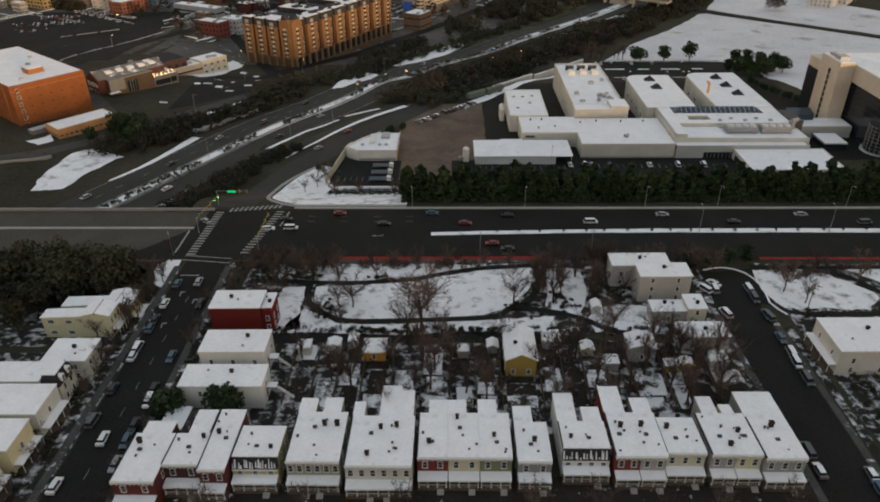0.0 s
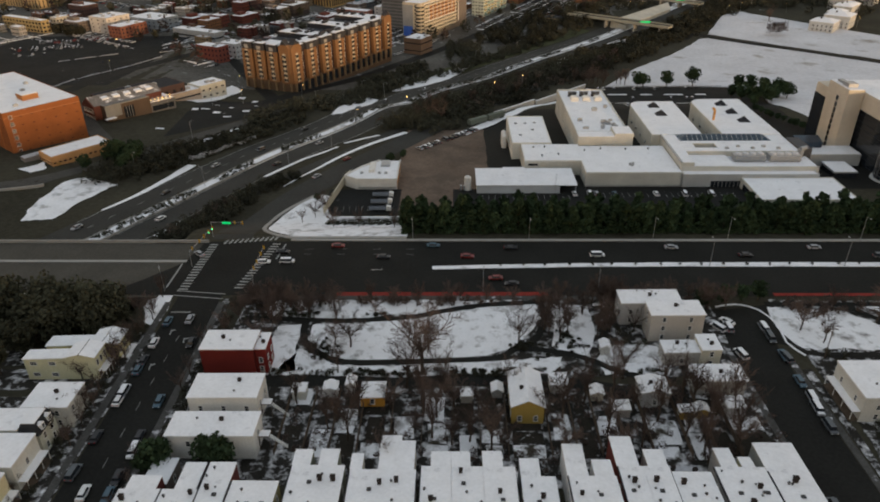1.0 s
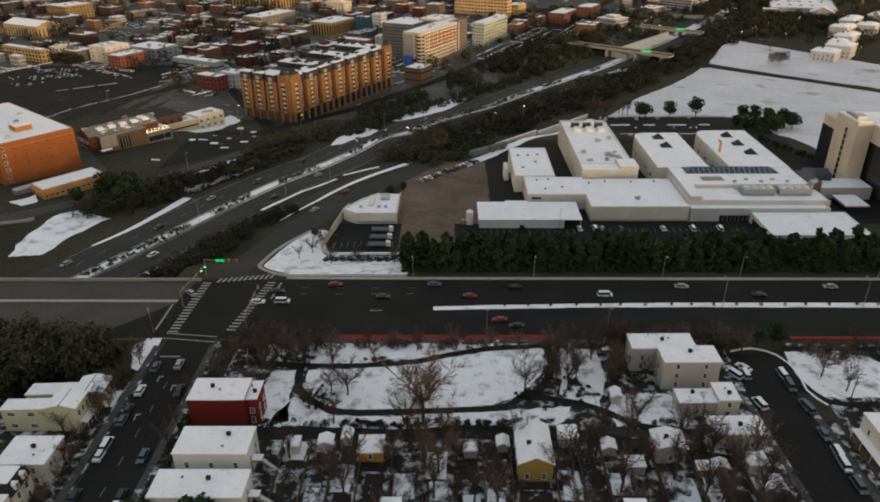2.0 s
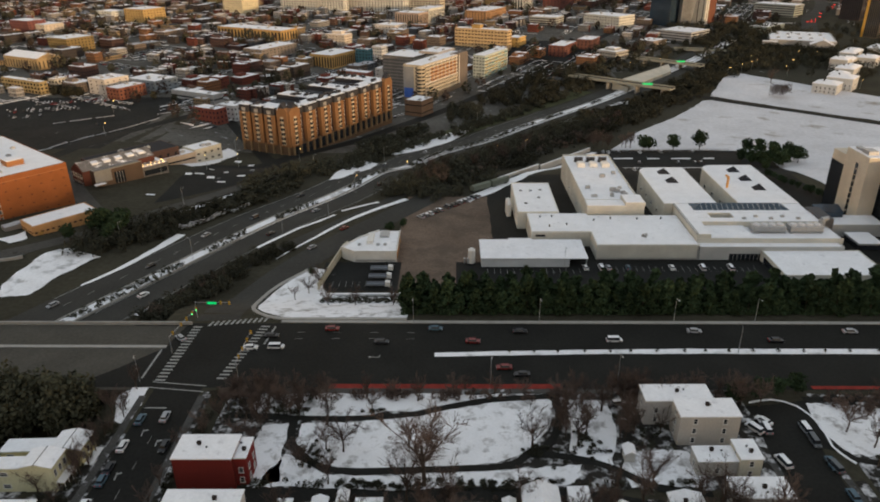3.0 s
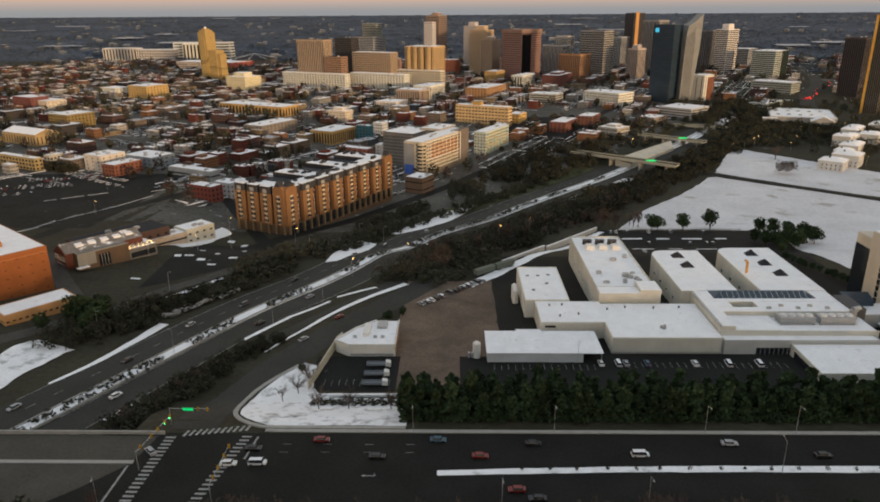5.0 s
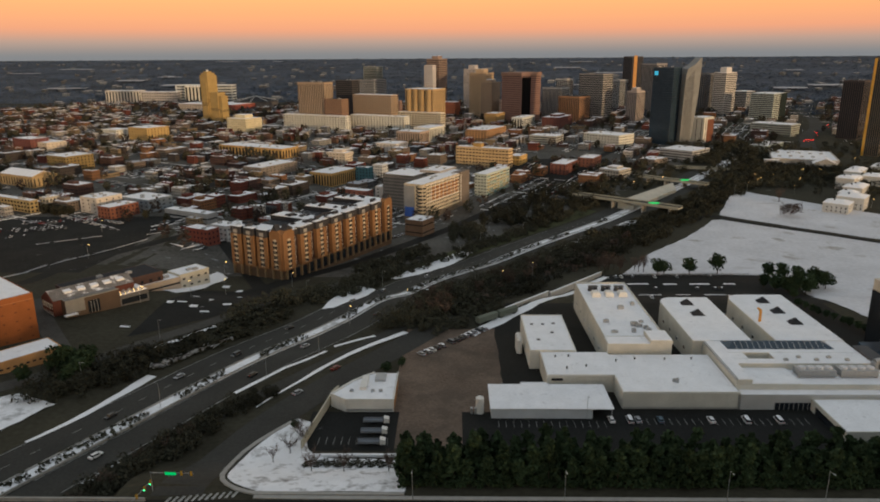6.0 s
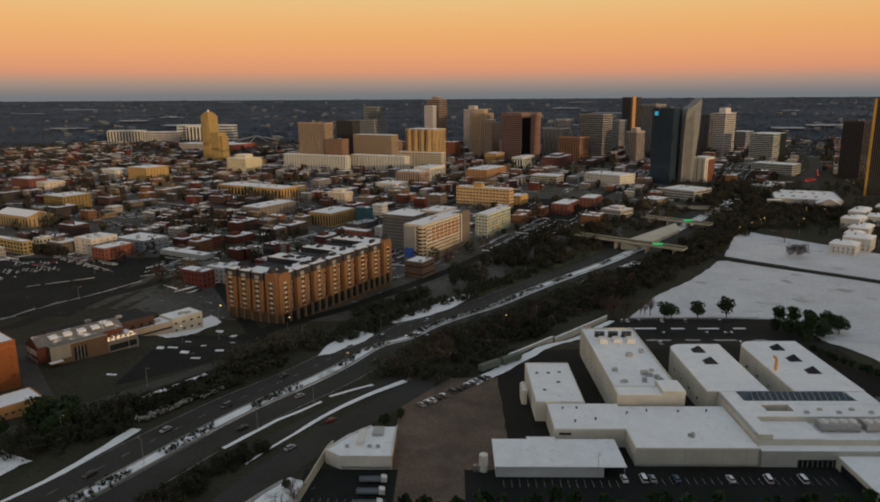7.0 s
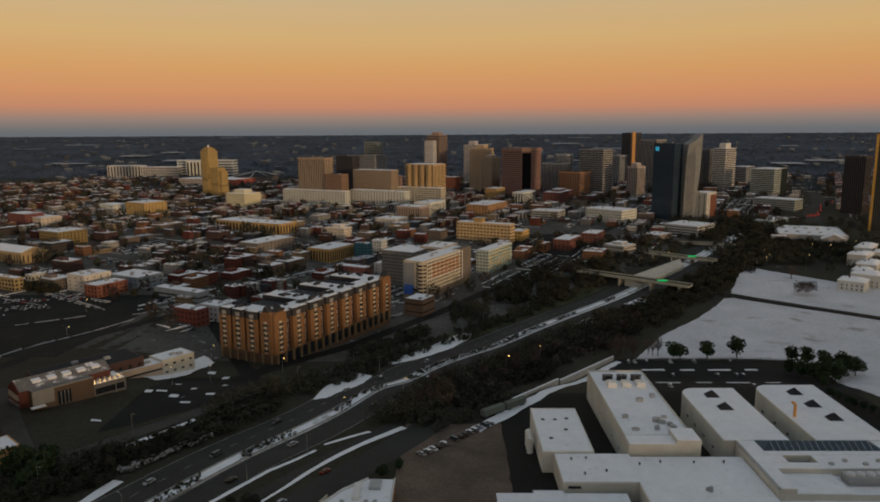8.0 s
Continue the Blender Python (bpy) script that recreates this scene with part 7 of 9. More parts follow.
# ---------------------------------------------------------------- trees, brush and woods
def leaf_cloud(name, spots, per, size, material, seed=1, flat=0.8):
    """Many small leaf clumps: spots are (x, y, z, radius, height) of crowns, each filled unevenly."""
    rg = np.random.RandomState(seed)
    c = np.repeat(np.array(spots, float), per, axis=0)
    n = len(c)
    d = rg.normal(size=(n, 3))
    d /= np.linalg.norm(d, axis=1)[:, None]
    lump = np.repeat(rg.uniform(0.75, 1.15, (len(spots) * ((per + 19) // 20), 1)), 20, axis=0)[:n]
    r = rg.uniform(0.35, 1.0, (n, 1)) ** 0.6 * lump
    p = c[:, :3] + d * r * np.c_[c[:, 3], c[:, 3], c[:, 4] / 2]
    a = rg.normal(size=(n, 3))
    a /= np.linalg.norm(a, axis=1)[:, None]
    b = np.cross(a, rg.normal(size=(n, 3)))
    b /= np.linalg.norm(b, axis=1)[:, None] + 1e-9
    s = size * rg.uniform(0.6, 1.3, (n, 1))
    a, b = a * s, b * s * flat
    v = np.concatenate([p - a, p + b, p + a, p - b], axis=1).reshape(-1, 3)
    me = bpy.data.meshes.new(name)
    me.vertices.add(len(v))
    me.vertices.foreach_set("co", v.ravel())
    me.loops.add(4 * n)
    me.loops.foreach_set("vertex_index", np.arange(4 * n))
    me.polygons.add(n)
    me.polygons.foreach_set("loop_start", np.arange(0, 4 * n, 4))
    me.update(calc_edges=True)
    me.materials.append(material)
    return me


def bare_tree_meshes(seed, h, spread=0.5):
    """A short trunk and a vase of limbs, side branches and fine twigs."""
    rnd = random.Random(seed)
    trunk, crown = Shape(), Shape()
    trunk.tube((0, 0, -0.4), (0.02 * h, 0, h * 0.22), h * 0.024, h * 0.018, 6, caps=False)
    trunk.tube((0.02 * h, 0, h * 0.22), (0.0, 0.02 * h, h * 0.5), h * 0.018, h * 0.010, 6, caps=False)

    def turned(d, k, up=0.0):
        return (d + Vector((rnd.gauss(0, k), rnd.gauss(0, k), rnd.gauss(up, k * 0.7)))).normalized()

    def sliver(p, d, length, w):
        sd = d.orthogonal().normalized() * w
        q = p + d * length
        crown.add([p - sd, p + sd, q], [(0, 1, 2)])
        return q
    limbs = 7
    for i in range(limbs):
        a = 6.283 * i / limbs + rnd.uniform(-0.3, 0.3)
        lean = spread * rnd.uniform(0.7, 1.5)
        d = Vector((math.cos(a) * lean, math.sin(a) * lean, 1.0)).normalized()
        p = Vector((0.01 * h, 0.01 * h, h * rnd.uniform(0.18, 0.45)))
        r = h * 0.0105
        L = h * rnd.uniform(0.48, 0.62)
        for g in range(4):
            q = p + d * L / 4
            crown.tube(p, q, r, r * 0.72, 4, caps=False)
            for j in range(2 + (g > 0)):
                b = p + (q - p) * rnd.random()
                bd = turned(d, 0.55, 0.1)
                bl = h * rnd.uniform(0.16, 0.27) * (1.1 - 0.15 * g)
                m = b + bd * bl * 0.5
                crown.tube(b, m, max(0.035, r * 0.5), 0.035, 3, caps=False)
                bd2 = turned(bd, 0.3, 0.15)
                e = m + bd2 * bl * 0.5
                crown.tube(m, e, 0.035, 0.02, 3, caps=False)
                for k in range(6):
                    c = b + (m - b) * rnd.random() if k < 3 else m + (e - m) * rnd.random()
                    td = turned(bd2, 0.6, 0.15)
                    t = sliver(c, td, h * rnd.uniform(0.06, 0.13), 0.055)
                    for n in range(1):
                        sliver(c + (t - c) * rnd.uniform(0.3, 0.9), turned(td, 0.6, 0.1), h * rnd.uniform(0.04, 0.09), 0.04)
            p, d, r = q, turned(d, 0.13, 0.06), r * 0.72
    return trunk.mesh("trunk", BARK), crown.mesh("crown", TWIG)


def tree_proto(name, label, trunk, crown, category="tree", group=""):
    t = thing(name, label, category, (0, -400, -60), group=group)
    part("trunk", trunk, BARK, t)
    part("crown", crown, TWIG, t)
    return t


def round_meshes(seed, h, r, material=NEEDLE, per=62, size=0.48):
    rnd = random.Random(seed)
    trunk = Shape().tube((0, 0, -0.5), (0, 0, h * 0.6), h * 0.03, h * 0.012, 6).mesh("trunk", BARK)
    spots = []
    for k in range(14):
        a, e = rnd.random() * 6.28, rnd.random()
        spots.append((math.cos(a) * r * 0.55 * e, math.sin(a) * r * 0.55 * e, h * (0.35 + 0.5 * rnd.random()), r * rnd.uniform(0.35, 0.6), h * rnd.uniform(0.25, 0.45)))
    return trunk, leaf_cloud("crown", spots, per, size, material, seed)


def belt_meshes(seed, h, r):
    """A broad, loose pine: clumps that start near the ground and end in an uneven top."""
    rnd = random.Random(seed)
    trunk = Shape().tube((0, 0, -0.5), (0, 0, h * 0.85), h * 0.022, 0.05, 6).mesh("trunk", BARK)
    spots = []
    for k in range(22):
        f = 0.12 + 0.82 * k / 21
        a = rnd.random() * 6.28
        reach = r * (1 - max(0, f - 0.35)) * rnd.uniform(0.2, 0.62)
        spots.append((math.cos(a) * reach, math.sin(a) * reach, h * f, r * rnd.uniform(0.28, 0.45) * (1.25 - 0.6 * f), h * rnd.uniform(0.12, 0.2)))
    return trunk, leaf_cloud("crown", spots, 40, 0.53, NEEDLE, seed)


def bank(line, o0, o1, count, low, high, seed, keep=None):
    """Places for brush beside a line, between two offsets."""
    rr = random.Random(seed)
    a, b = curve_points(beside(line, o0), 3.0), curve_points(beside(line, o1), 3.0)
    out = []
    for _ in range(count):
        f, u = rr.random(), rr.random()
        p, q = a[int(f * (len(a) - 1))], b[int(f * (len(b) - 1))]
        x, y = p + (q - p) * u
        x, y = x + rr.uniform(-1.3, 1.3), y + rr.uniform(-1.3, 1.3)
        if keep and not keep(x, y):
            continue
        h = rr.uniform(low, high)
        out.append((x, y, gz(x, y) + h * 0.42, h * rr.uniform(0.45, 0.7), h))
    return out


def brush(spots, label, material, per=110, size=0.42, seed=1, name="brush"):
    tagged(part(name, leaf_cloud(name, spots, per, size, material, seed), material), label, "brush", kind="stuff")


BARE = [tree_proto("bare_tree", "bare winter tree with fine brown branches", *bare_tree_meshes(50 + k, 11.5 + 0.8 * (k % 3), 0.42 + 0.08 * (k % 4)), group="bare trees") for k in range(6)]
TALLBARE = [tree_proto("bare_tree", "tall bare winter tree with reddish-brown branches", *bare_tree_meshes(80 + k, 14.5, 0.30), group="bare trees") for k in range(3)]
PINE = [tree_proto("pine_tree", "dark green pine in the roadside tree belt", *belt_meshes(10 + k, 9.5 + k * 0.5, 3.6), group="pines of the tree belt") for k in range(5)]
OAK = [tree_proto("evergreen_tree", "dark evergreen tree with a rounded crown", *round_meshes(30 + k, 8.5, 4.2), group="evergreen trees") for k in range(4)]
GROVE = [tree_proto("evergreen_tree", "tall dark green tree of the dense grove", *round_meshes(130 + k, 8.6, 3.6, LEAFMOLD, 110, 0.30), group="trees of the grove") for k in range(4)]
PROTOS = BARE + TALLBARE + PINE + OAK + GROVE
rnd = random.Random(11)


FARTREES = []


def plant_tree(protos, x, y, size=1.0, sink=0.0):
    if y > 530:
        h = 12.0 * size
        FARTREES.append((x, y, gz(x, y) + h * 0.5, h * 0.36, h * 0.95))
        return None
    return put(protos[rnd.randrange(len(protos))], x, y, gz(x, y) - sink, rnd.random() * 6.28, size * rnd.uniform(0.88, 1.12))


# the pine belt between the avenue and the works
for row in range(4):
    for k in range(46):
        x = -14 + k * 4.7 + rnd.uniform(-1.3, 1.3)
        y = 241.5 + row * 6.0 + rnd.uniform(-1.5, 1.5)
        plant_tree(PINE, x, y, rnd.uniform(0.8, 1.22) * (1.12 if row == 3 else 1.0))
# trees of the park and pavements
for x, y, s in ((-26, 169.3, 1.0), (-30.5, 170, 0.8), (-5.2, 157.6, 1.65), (-9.3, 170, 1.05), (-4, 167.5, 1.0), (21.7, 171, 1.25), (29.6, 178, 0.8), (-20.5, 186, 0.6), (-32.9, 186.2, 0.75), (-8.1, 190, 0.6), (5.3, 193, 0.55), (-40.9, 190, 0.7), (33.6, 173, 0.8), (-35.2, 163.6, 0.75), (32.8, 187, 0.7), (-46, 187, 0.8),
                (36, 176, 0.9), (42, 186, 0.8), (47, 178, 1.0), (52, 190, 0.9), (-28, 158, 0.7), (-50, 172, 0.6), (104, 178, 0.9), (108, 172, 0.8), (128, 182, 0.9), (140, 176, 0.8), (118, 188, 0.8), (152, 184, 0.9)):
    plant_tree(BARE, x, y, s)
for k in range(16):
    plant_tree(BARE, -60 + k * 9 + rnd.uniform(-2, 2), 192.2 + rnd.uniform(-0.8, 0.8), 0.6)
for k in range(10):
    plant_tree(BARE, -64 + rnd.uniform(0, 18), 168 + rnd.uniform(0, 24), 0.7)
for k in range(16):
    plant_tree(TALLBARE if k % 3 else BARE, -38 + rnd.uniform(0, 118), 126 + rnd.uniform(0, 26), rnd.uniform(0.6, 0.85))
for x, y in ((-22, 133), (-9, 152), (1, 150), (44, 150), (53, 140), (62, 150), (30, 141), (70, 133), (-2, 134), (-1, 141), (-5, 147), (12, 130), (40, 136), (36, 146), (58, 134), (66, 140), (48, 156), (73, 145)):
    plant_tree(TALLBARE, x, y, 0.95)
for x, y in ((-6.5, 97), (20, 97.5), (-27, 96), (73, 98), (47, 95), (-48, 96), (33, 96), (58, 96)):
    plant_tree(BARE, x, y, 0.72)
for k in range(14):
    plant_tree(BARE, rnd.choice((-87.5, -67.4)), 98 + k * 6.5, 0.55)
for k in range(18):
    plant_tree(BARE, 50 + rnd.uniform(0, 36), 188 + rnd.uniform(0, 6), 0.7)
for k in range(12):
    plant_tree(BARE, rnd.uniform(103, 160), rnd.uniform(100, 138), 0.7)
plant_tree(OAK, -51.2, 124.0, 1.3)
plant_tree(OAK, -49.4, 124.6, 1.0)
plant_tree(OAK, -64.2, 123.4, 1.1)
plant_tree(OAK, -66, 122.4, 0.8)
plant_tree(OAK, -30, 121.5, 0.5)
brush([(x, y, gz(x, y) + 1.0, 1.6, 2.6) for x, y in [(-14 + k * 0.9 + rnd.uniform(-0.5, 0.5), 240.5 + rnd.uniform(-1.2, 2.0)) for k in range(240)]], "low dark undergrowth at the foot of the pines", NEEDLE, 50, 0.32, 81, "undergrowth")
for x, y in ((82, 193), (86, 192), (92, 192.5), (98, 194), (79, 190)):
    plant_tree(OAK, x, y, 0.75)
twiggy = [(-30, 170.5, 3.0, 4.2, 6.4), (-26, 169.5, 4.6, 3.4, 6.0), (-9.6, 170.2, 3.6, 4.6, 7.2), (-4, 167.5, 4.0, 4.0, 7.0), (-33, 186.2, 3.4, 2.8, 5.0), (21.7, 171, 6.6, 4.2, 8.4), (29.4, 178, 3.6, 2.6, 5.4), (-36, 164.2, 3.4, 3.2, 5.6), (-38.4, 168.5, 2.6, 2.6, 4.4), (-5.2, 157.8, 8.0, 4.6, 9.0)]
brush(twiggy, "clouds of fine bare twigs on the park trees", TWIG, 900, 0.085, 59, "tree_twigs")
leaf = random.Random(29)
brush([(x, y, gz(x, y) + 0.45, leaf.uniform(0.5, 1.0), leaf.uniform(0.6, 1.2)) for x, y in [(leaf.uniform(-25, -6), leaf.gauss(157.4, 0.7)) for _ in range(34)] + [(leaf.uniform(3, 28), leaf.gauss(158.2, 0.7)) for _ in range(40)] + [(leaf.gauss(-33, 3), leaf.gauss(167, 2)) for _ in range(26)] + [(leaf.gauss(22.5, 1.6), leaf.gauss(170, 1.0)) for _ in range(26)] + [(leaf.gauss(-20, 1.5), leaf.gauss(185.4, 0.5)) for _ in range(8)] + [(leaf.gauss(36, 3), leaf.gauss(172, 4)) for _ in range(30)]], "low dark shrubs along the park's paths", BRUSH, 60, 0.2, 60, "park_shrubs")
# the dark grove by the bridge
for k in range(30):
    plant_tree(GROVE, rnd.uniform(-150, -99), rnd.uniform(179, 193), rnd.uniform(1.7, 2.15), 0.5)
for k in range(16):
    plant_tree(GROVE, rnd.uniform(-160, -116), rnd.uniform(136, 180), rnd.uniform(1.1, 1.6))
verge = random.Random(23)
brush([(x, y, gz(x, y) + 0.6, verge.uniform(0.6, 1.5), verge.uniform(0.9, 2.4)) for x, y in [(verge.uniform(-97, -87.6), verge.uniform(96, 180)) for _ in range(190)] + [(verge.uniform(-67, -64.0), verge.uniform(118, 194)) for _ in range(110)] + [(verge.uniform(103, 112), verge.uniform(100, 168)) for _ in range(110)]], "dark winter shrubs in the front gardens", BRUSH, 60, 0.2, 57, "garden_shrubs")
brush([(x, y, gz(x, y) + 0.9, verge.uniform(0.7, 1.8), verge.uniform(1.4, 3.2)) for x, y in [(verge.uniform(-64, 84), verge.uniform(190.5, 194.4)) for _ in range(150)] + [(verge.uniform(104, 190), verge.uniform(186, 194)) for _ in range(110)]], "brown twiggy scrub along the avenue", TWIG, 70, 0.24, 58, "scrub")
for k in range(8):
    plant_tree(BARE, rnd.uniform(-93, -88), rnd.uniform(146, 196), 0.65)
# trees round the far lawn and car park
for x, y, s in ((135, 506, 0.95), (139, 505, 1.0), (156, 506, 0.9), (175, 508, 1.0), (190, 473, 1.0), (194, 466, 1.0), (199, 460, 1.1), (207, 456, 1.0), (213, 462, 1.1), (218, 472, 1.0), (205, 500, 1.1), (210, 492, 1.2), (216, 484, 1.2), (222, 478, 1.3), (212, 474, 1.1), (205, 466, 0.9), (226, 470, 1.1), (196, 448, 0.7), (190, 436, 0.7)):
    plant_tree(OAK, x, y, s * (1.45 if y > 504 else 1.2))
for k in range(20):
    plant_tree(OAK, 184 + k * 1.6 + rnd.uniform(-1, 1), 418 - k * 4.2, 0.55)
put(BARE[2], 332, 766, gz(332, 766), 0.4, 1.35)
for k in range(14):
    plant_tree(BARE, rnd.uniform(92, 130), rnd.uniform(508, 530), 0.9)
# the corner island
for x, y in ((-58, 262), (-54, 268), (-51, 274), (-53, 280), (-44, 254), (-34, 254), (-20, 254)):
    plant_tree(BARE, x, y, 0.62)
for k in range(9):
    plant_tree(OAK, -150 - rnd.uniform(0, 24), 318 + rnd.uniform(0, 22), rnd.uniform(0.9, 1.35))
plant_tree(OAK, -56, 284, 0.5)
plant_tree(OAK, -28, 332, 0.7)
plant_tree(OAK, -22, 338, 0.6)


for k in range(16):
    plant_tree(TALLBARE if k % 2 else BARE, -36 + rnd.uniform(0, 116), 124 + rnd.uniform(0, 30), rnd.uniform(0.55, 0.85))
for k in range(22):
    plant_tree(BARE, -60 + rnd.uniform(0, 30), 182 + rnd.uniform(0, 11), rnd.uniform(0.45, 0.7))
for k in range(16):
    plant_tree(BARE, 30 + rnd.uniform(0, 26), 172 + rnd.uniform(0, 20), rnd.uniform(0.55, 0.85))
for k in range(18):
    plant_tree(BARE, rnd.uniform(-97, -88), rnd.uniform(100, 190), rnd.uniform(0.45, 0.7))


brush(bank(FW[5:], -28, -64, 820, 4.5, 9, 1, lambda x, y: y > 405), "dense dark brush and scrub beside the freeway", BRUSH, 62, 0.7)
brush(bank(FW[5:9], -32, -60, 110, 4, 7, 101, lambda x, y: y > 420), "brown leafless scrub beside the freeway", TWIG, 80, 0.5, 102)
brush(bank(FW[5:9], -21, -44, 330, 6.5, 11, 111, lambda x, y: y > 386), "tall dark evergreen trees beside the freeway", BRUSH, 150, 0.42, 112, "woods")
brush(bank(FW[2:5], -21, -31, 60, 4, 6.5, 113, lambda x, y: 244 < y < 312 and x < -84), "dark evergreen trees between the freeway and the slip road", BRUSH, 150, 0.36, 114, "woods")
brush(bank(FW[4:9], 25, 42, 230, 3.5, 7, 2), "dark brush on the bank above the freeway", BRUSH, 90, 0.6, 2)
brush(bank(FW[2:6], 28, 44, 150, 3, 6, 3, lambda x, y: y > 318), "dark brush on the bank above the cutting", BRUSH, 100, 0.5, 3)
brush(bank(FW[1:4], -21, -34, 150, 2.5, 5.5, 4, lambda x, y: x < -87 and 237 < y < 300), "low dark brush between the freeway and the slip road", BRUSH, 110, 0.45, 4)
rm = random.Random(5)
hedge = []
for x, y, z, r, h in bank(FW[1:10], 2.4, -2.4, 1500, 0.6, 1.5, 5):
    if noise.noise((x * 0.03, y * 0.03, 3.0)) > -0.12:
        hedge.append((x, y, z + 0.5, r, h))
brush(hedge, "dark clipped shrubs on the freeway median", BRUSH, 26, 0.26, 5)
mass = [(rm.uniform(-166, -130), rm.uniform(300, 356)) for _ in range(150)]
mass = [(x, y) for x, y in mass if abs((y - 305) - (x + 165) * 1.0) < 24 and y - 300 > (x + 148) * 1.75]
brush([(x, y, gz(x, y) + 3, rm.uniform(2.2, 4), rm.uniform(5, 8.5)) for x, y in mass], "mass of dark evergreen scrub beside the low annexe", BRUSH, 120, 0.42, 71, "scrub")
spots = [(x, y, gz(x, y) + 0.9, rm.uniform(0.9, 1.8), rm.uniform(1.4, 2.6)) for x, y in [(-127 + 22 * f + rm.uniform(-3, 2), 334 + 36 * f + rm.uniform(-1, 3)) for f in [rm.random() for _ in range(90)]]]
brush(spots, "low twiggy scrub above the freeway", BRUSH, 60, 0.25, 72, "scrub")
brush([(x, y, z + 0.5, r, h * 0.8) for x, y, z, r, h in spots], "snow lying on low scrub above the freeway", SNOWTWIG, 30, 0.25, 73, "scrub_snow")
spots = [(x, y) for x, y in [(rm.uniform(-116, -36), rm.uniform(388, 512)) for _ in range(420)] if -9 < (y - 392) - (x + 113) * 1.62 < 15]
brush([(x, y, gz(x, y) + 3.6, rm.uniform(2.4, 4), rm.uniform(6, 10)) for x, y in spots], "dark evergreen trees before the brick apartments", BRUSH, 130, 0.45, 74, "woods")
spots = [(-92 + 20 * f + rm.uniform(-8, 4), 276 + 38 * f + rm.uniform(-6, 4)) for f in [rm.random() for _ in range(60)]]
brush([(x, y, gz(x, y) + 1.6, rm.uniform(1.4, 2.6), rm.uniform(2.8, 5)) for x, y in spots], "dark scrub between the freeway and the slip road", BRUSH, 110, 0.34, 75, "scrub")
rm = random.Random(21)
spots = [(rm.uniform(-40, 26), rm.uniform(372, 448)) for _ in range(330)]
spots = [(x, y) for x, y in spots if -42 < (y - 398) - (x + 8) * 1.35 < 8 and (y - 398) + (x + 8) * 0.7 > -24 and y > 372 + max(0, x + 12) * 0.9]
brush([(x, y, gz(x, y) + 2.2, rm.uniform(1.8, 3.2), rm.uniform(3.5, 6)) for x, y in spots], "dark tangled trees between the freeway and the siding", BRUSH, 110, 0.42, 76, "woods")
spots = [(-64 + 40 * f + rm.uniform(-7, 7), 500 + 76 * f + rm.uniform(-7, 7)) for f in [rm.random() for _ in range(80)]] + [(12 + rm.uniform(-14, 14), 632 + rm.uniform(-30, 34)) for _ in range(60)]
brush([(x, y, gz(x, y) + 3.2, rm.uniform(2.6, 4.2), rm.uniform(6, 9.5)) for x, y in spots], "dark evergreen trees beside the frontage street", BRUSH, 120, 0.6, 77, "woods")
spots = [(396 + 60 * f + rm.uniform(-6, 6), 944 - 24 * f + rm.uniform(-12, 5)) for f in [rm.random() for _ in range(46)]] + [(-372 + 34 * f + rm.uniform(-4, 4), 676 - 12 * f + rm.uniform(-4, 4)) for f in [rm.random() for _ in range(16)]]
brush([(x, y, gz(x, y) + 4.4, rm.uniform(3.4, 5), rm.uniform(8, 12)) for x, y in spots], "dark evergreen trees close to the buildings", BRUSH, 120, 0.9, 78, "woods")
spots = [(314 + rm.uniform(-9, 9), 706 + rm.uniform(-7, 7)) for _ in range(26)]
brush([(x, y, gz(x, y) + 7 + rm.uniform(-2, 4), rm.uniform(2.4, 3.6), rm.uniform(5, 8)) for x, y in spots], "broad bare tree standing in the snowy slope", TWIGFAR, 60, 0.5, 79, "bare_crown")
brush(bank(FW[8:], 26, 90, 260, 5, 10, 7), "dark trees along the freeway", BRUSH, 90, 0.8, 7)
brush(bank(FW[8:], -26, -70, 200, 5, 10, 8), "dark trees along the freeway", BRUSH, 90, 0.8, 8)
brush([(x, y, gz(x, y) + 0.9, 1.3, 2.0) for x, y in [(-47 + k * 1.15, 258.6 + (k % 3) * 1.5) for k in range(25)]], "row of clipped dark hedge bushes", BRUSH, 110, 0.26, 9, "hedge")
ribbon("retaining_wall", [(-48, 266.4), (-30, 266.6), (-18.5, 266.6)], 1.0, 0.9, SNOW, "low snow-capped wall behind the hedge", "wall", thick=1.2, across=1)
brush([(x, y, gz(x, y) + 4, 5, 9) for x, y in [(rnd.uniform(300, 470), rnd.uniform(830, 930)) for _ in range(150)]], "dark trees round the terrace", BRUSH, 110, 0.8, 10, "woods")
brush([(x, y, gz(x, y) + 4, 5, 9) for x, y in [(rnd.uniform(385, 620), rnd.uniform(770, 1120)) for _ in range(190)]], "dark trees round the terrace", BRUSH, 100, 0.8, 12, "woods")
for line, o0, o1, n, s in ((FW[5:9], -30, -56, 40, 0.9), (FW[1:4], -25, -33, 10, 0.5)):
    for x, y, z, r, h in bank(line, o0, o1, n, 6, 8, n):
        if (x < -88 and y > 237 and y < 300 and o0 < 0) or y > 400 or (y > 322 and o0 > 0):
            plant_tree(BARE, x, y, s)
yard = random.Random(91)
brush([(x, y, gz(x, y) + 0.5, yard.uniform(0.6, 1.6), yard.uniform(0.8, 2.0)) for x, y in [(yard.uniform(-40, 82), yard.uniform(120, 154)) for _ in range(240)]], "low brown shrubs and clutter in the back gardens", TWIG, 60, 0.2, 51, "garden_shrubs")
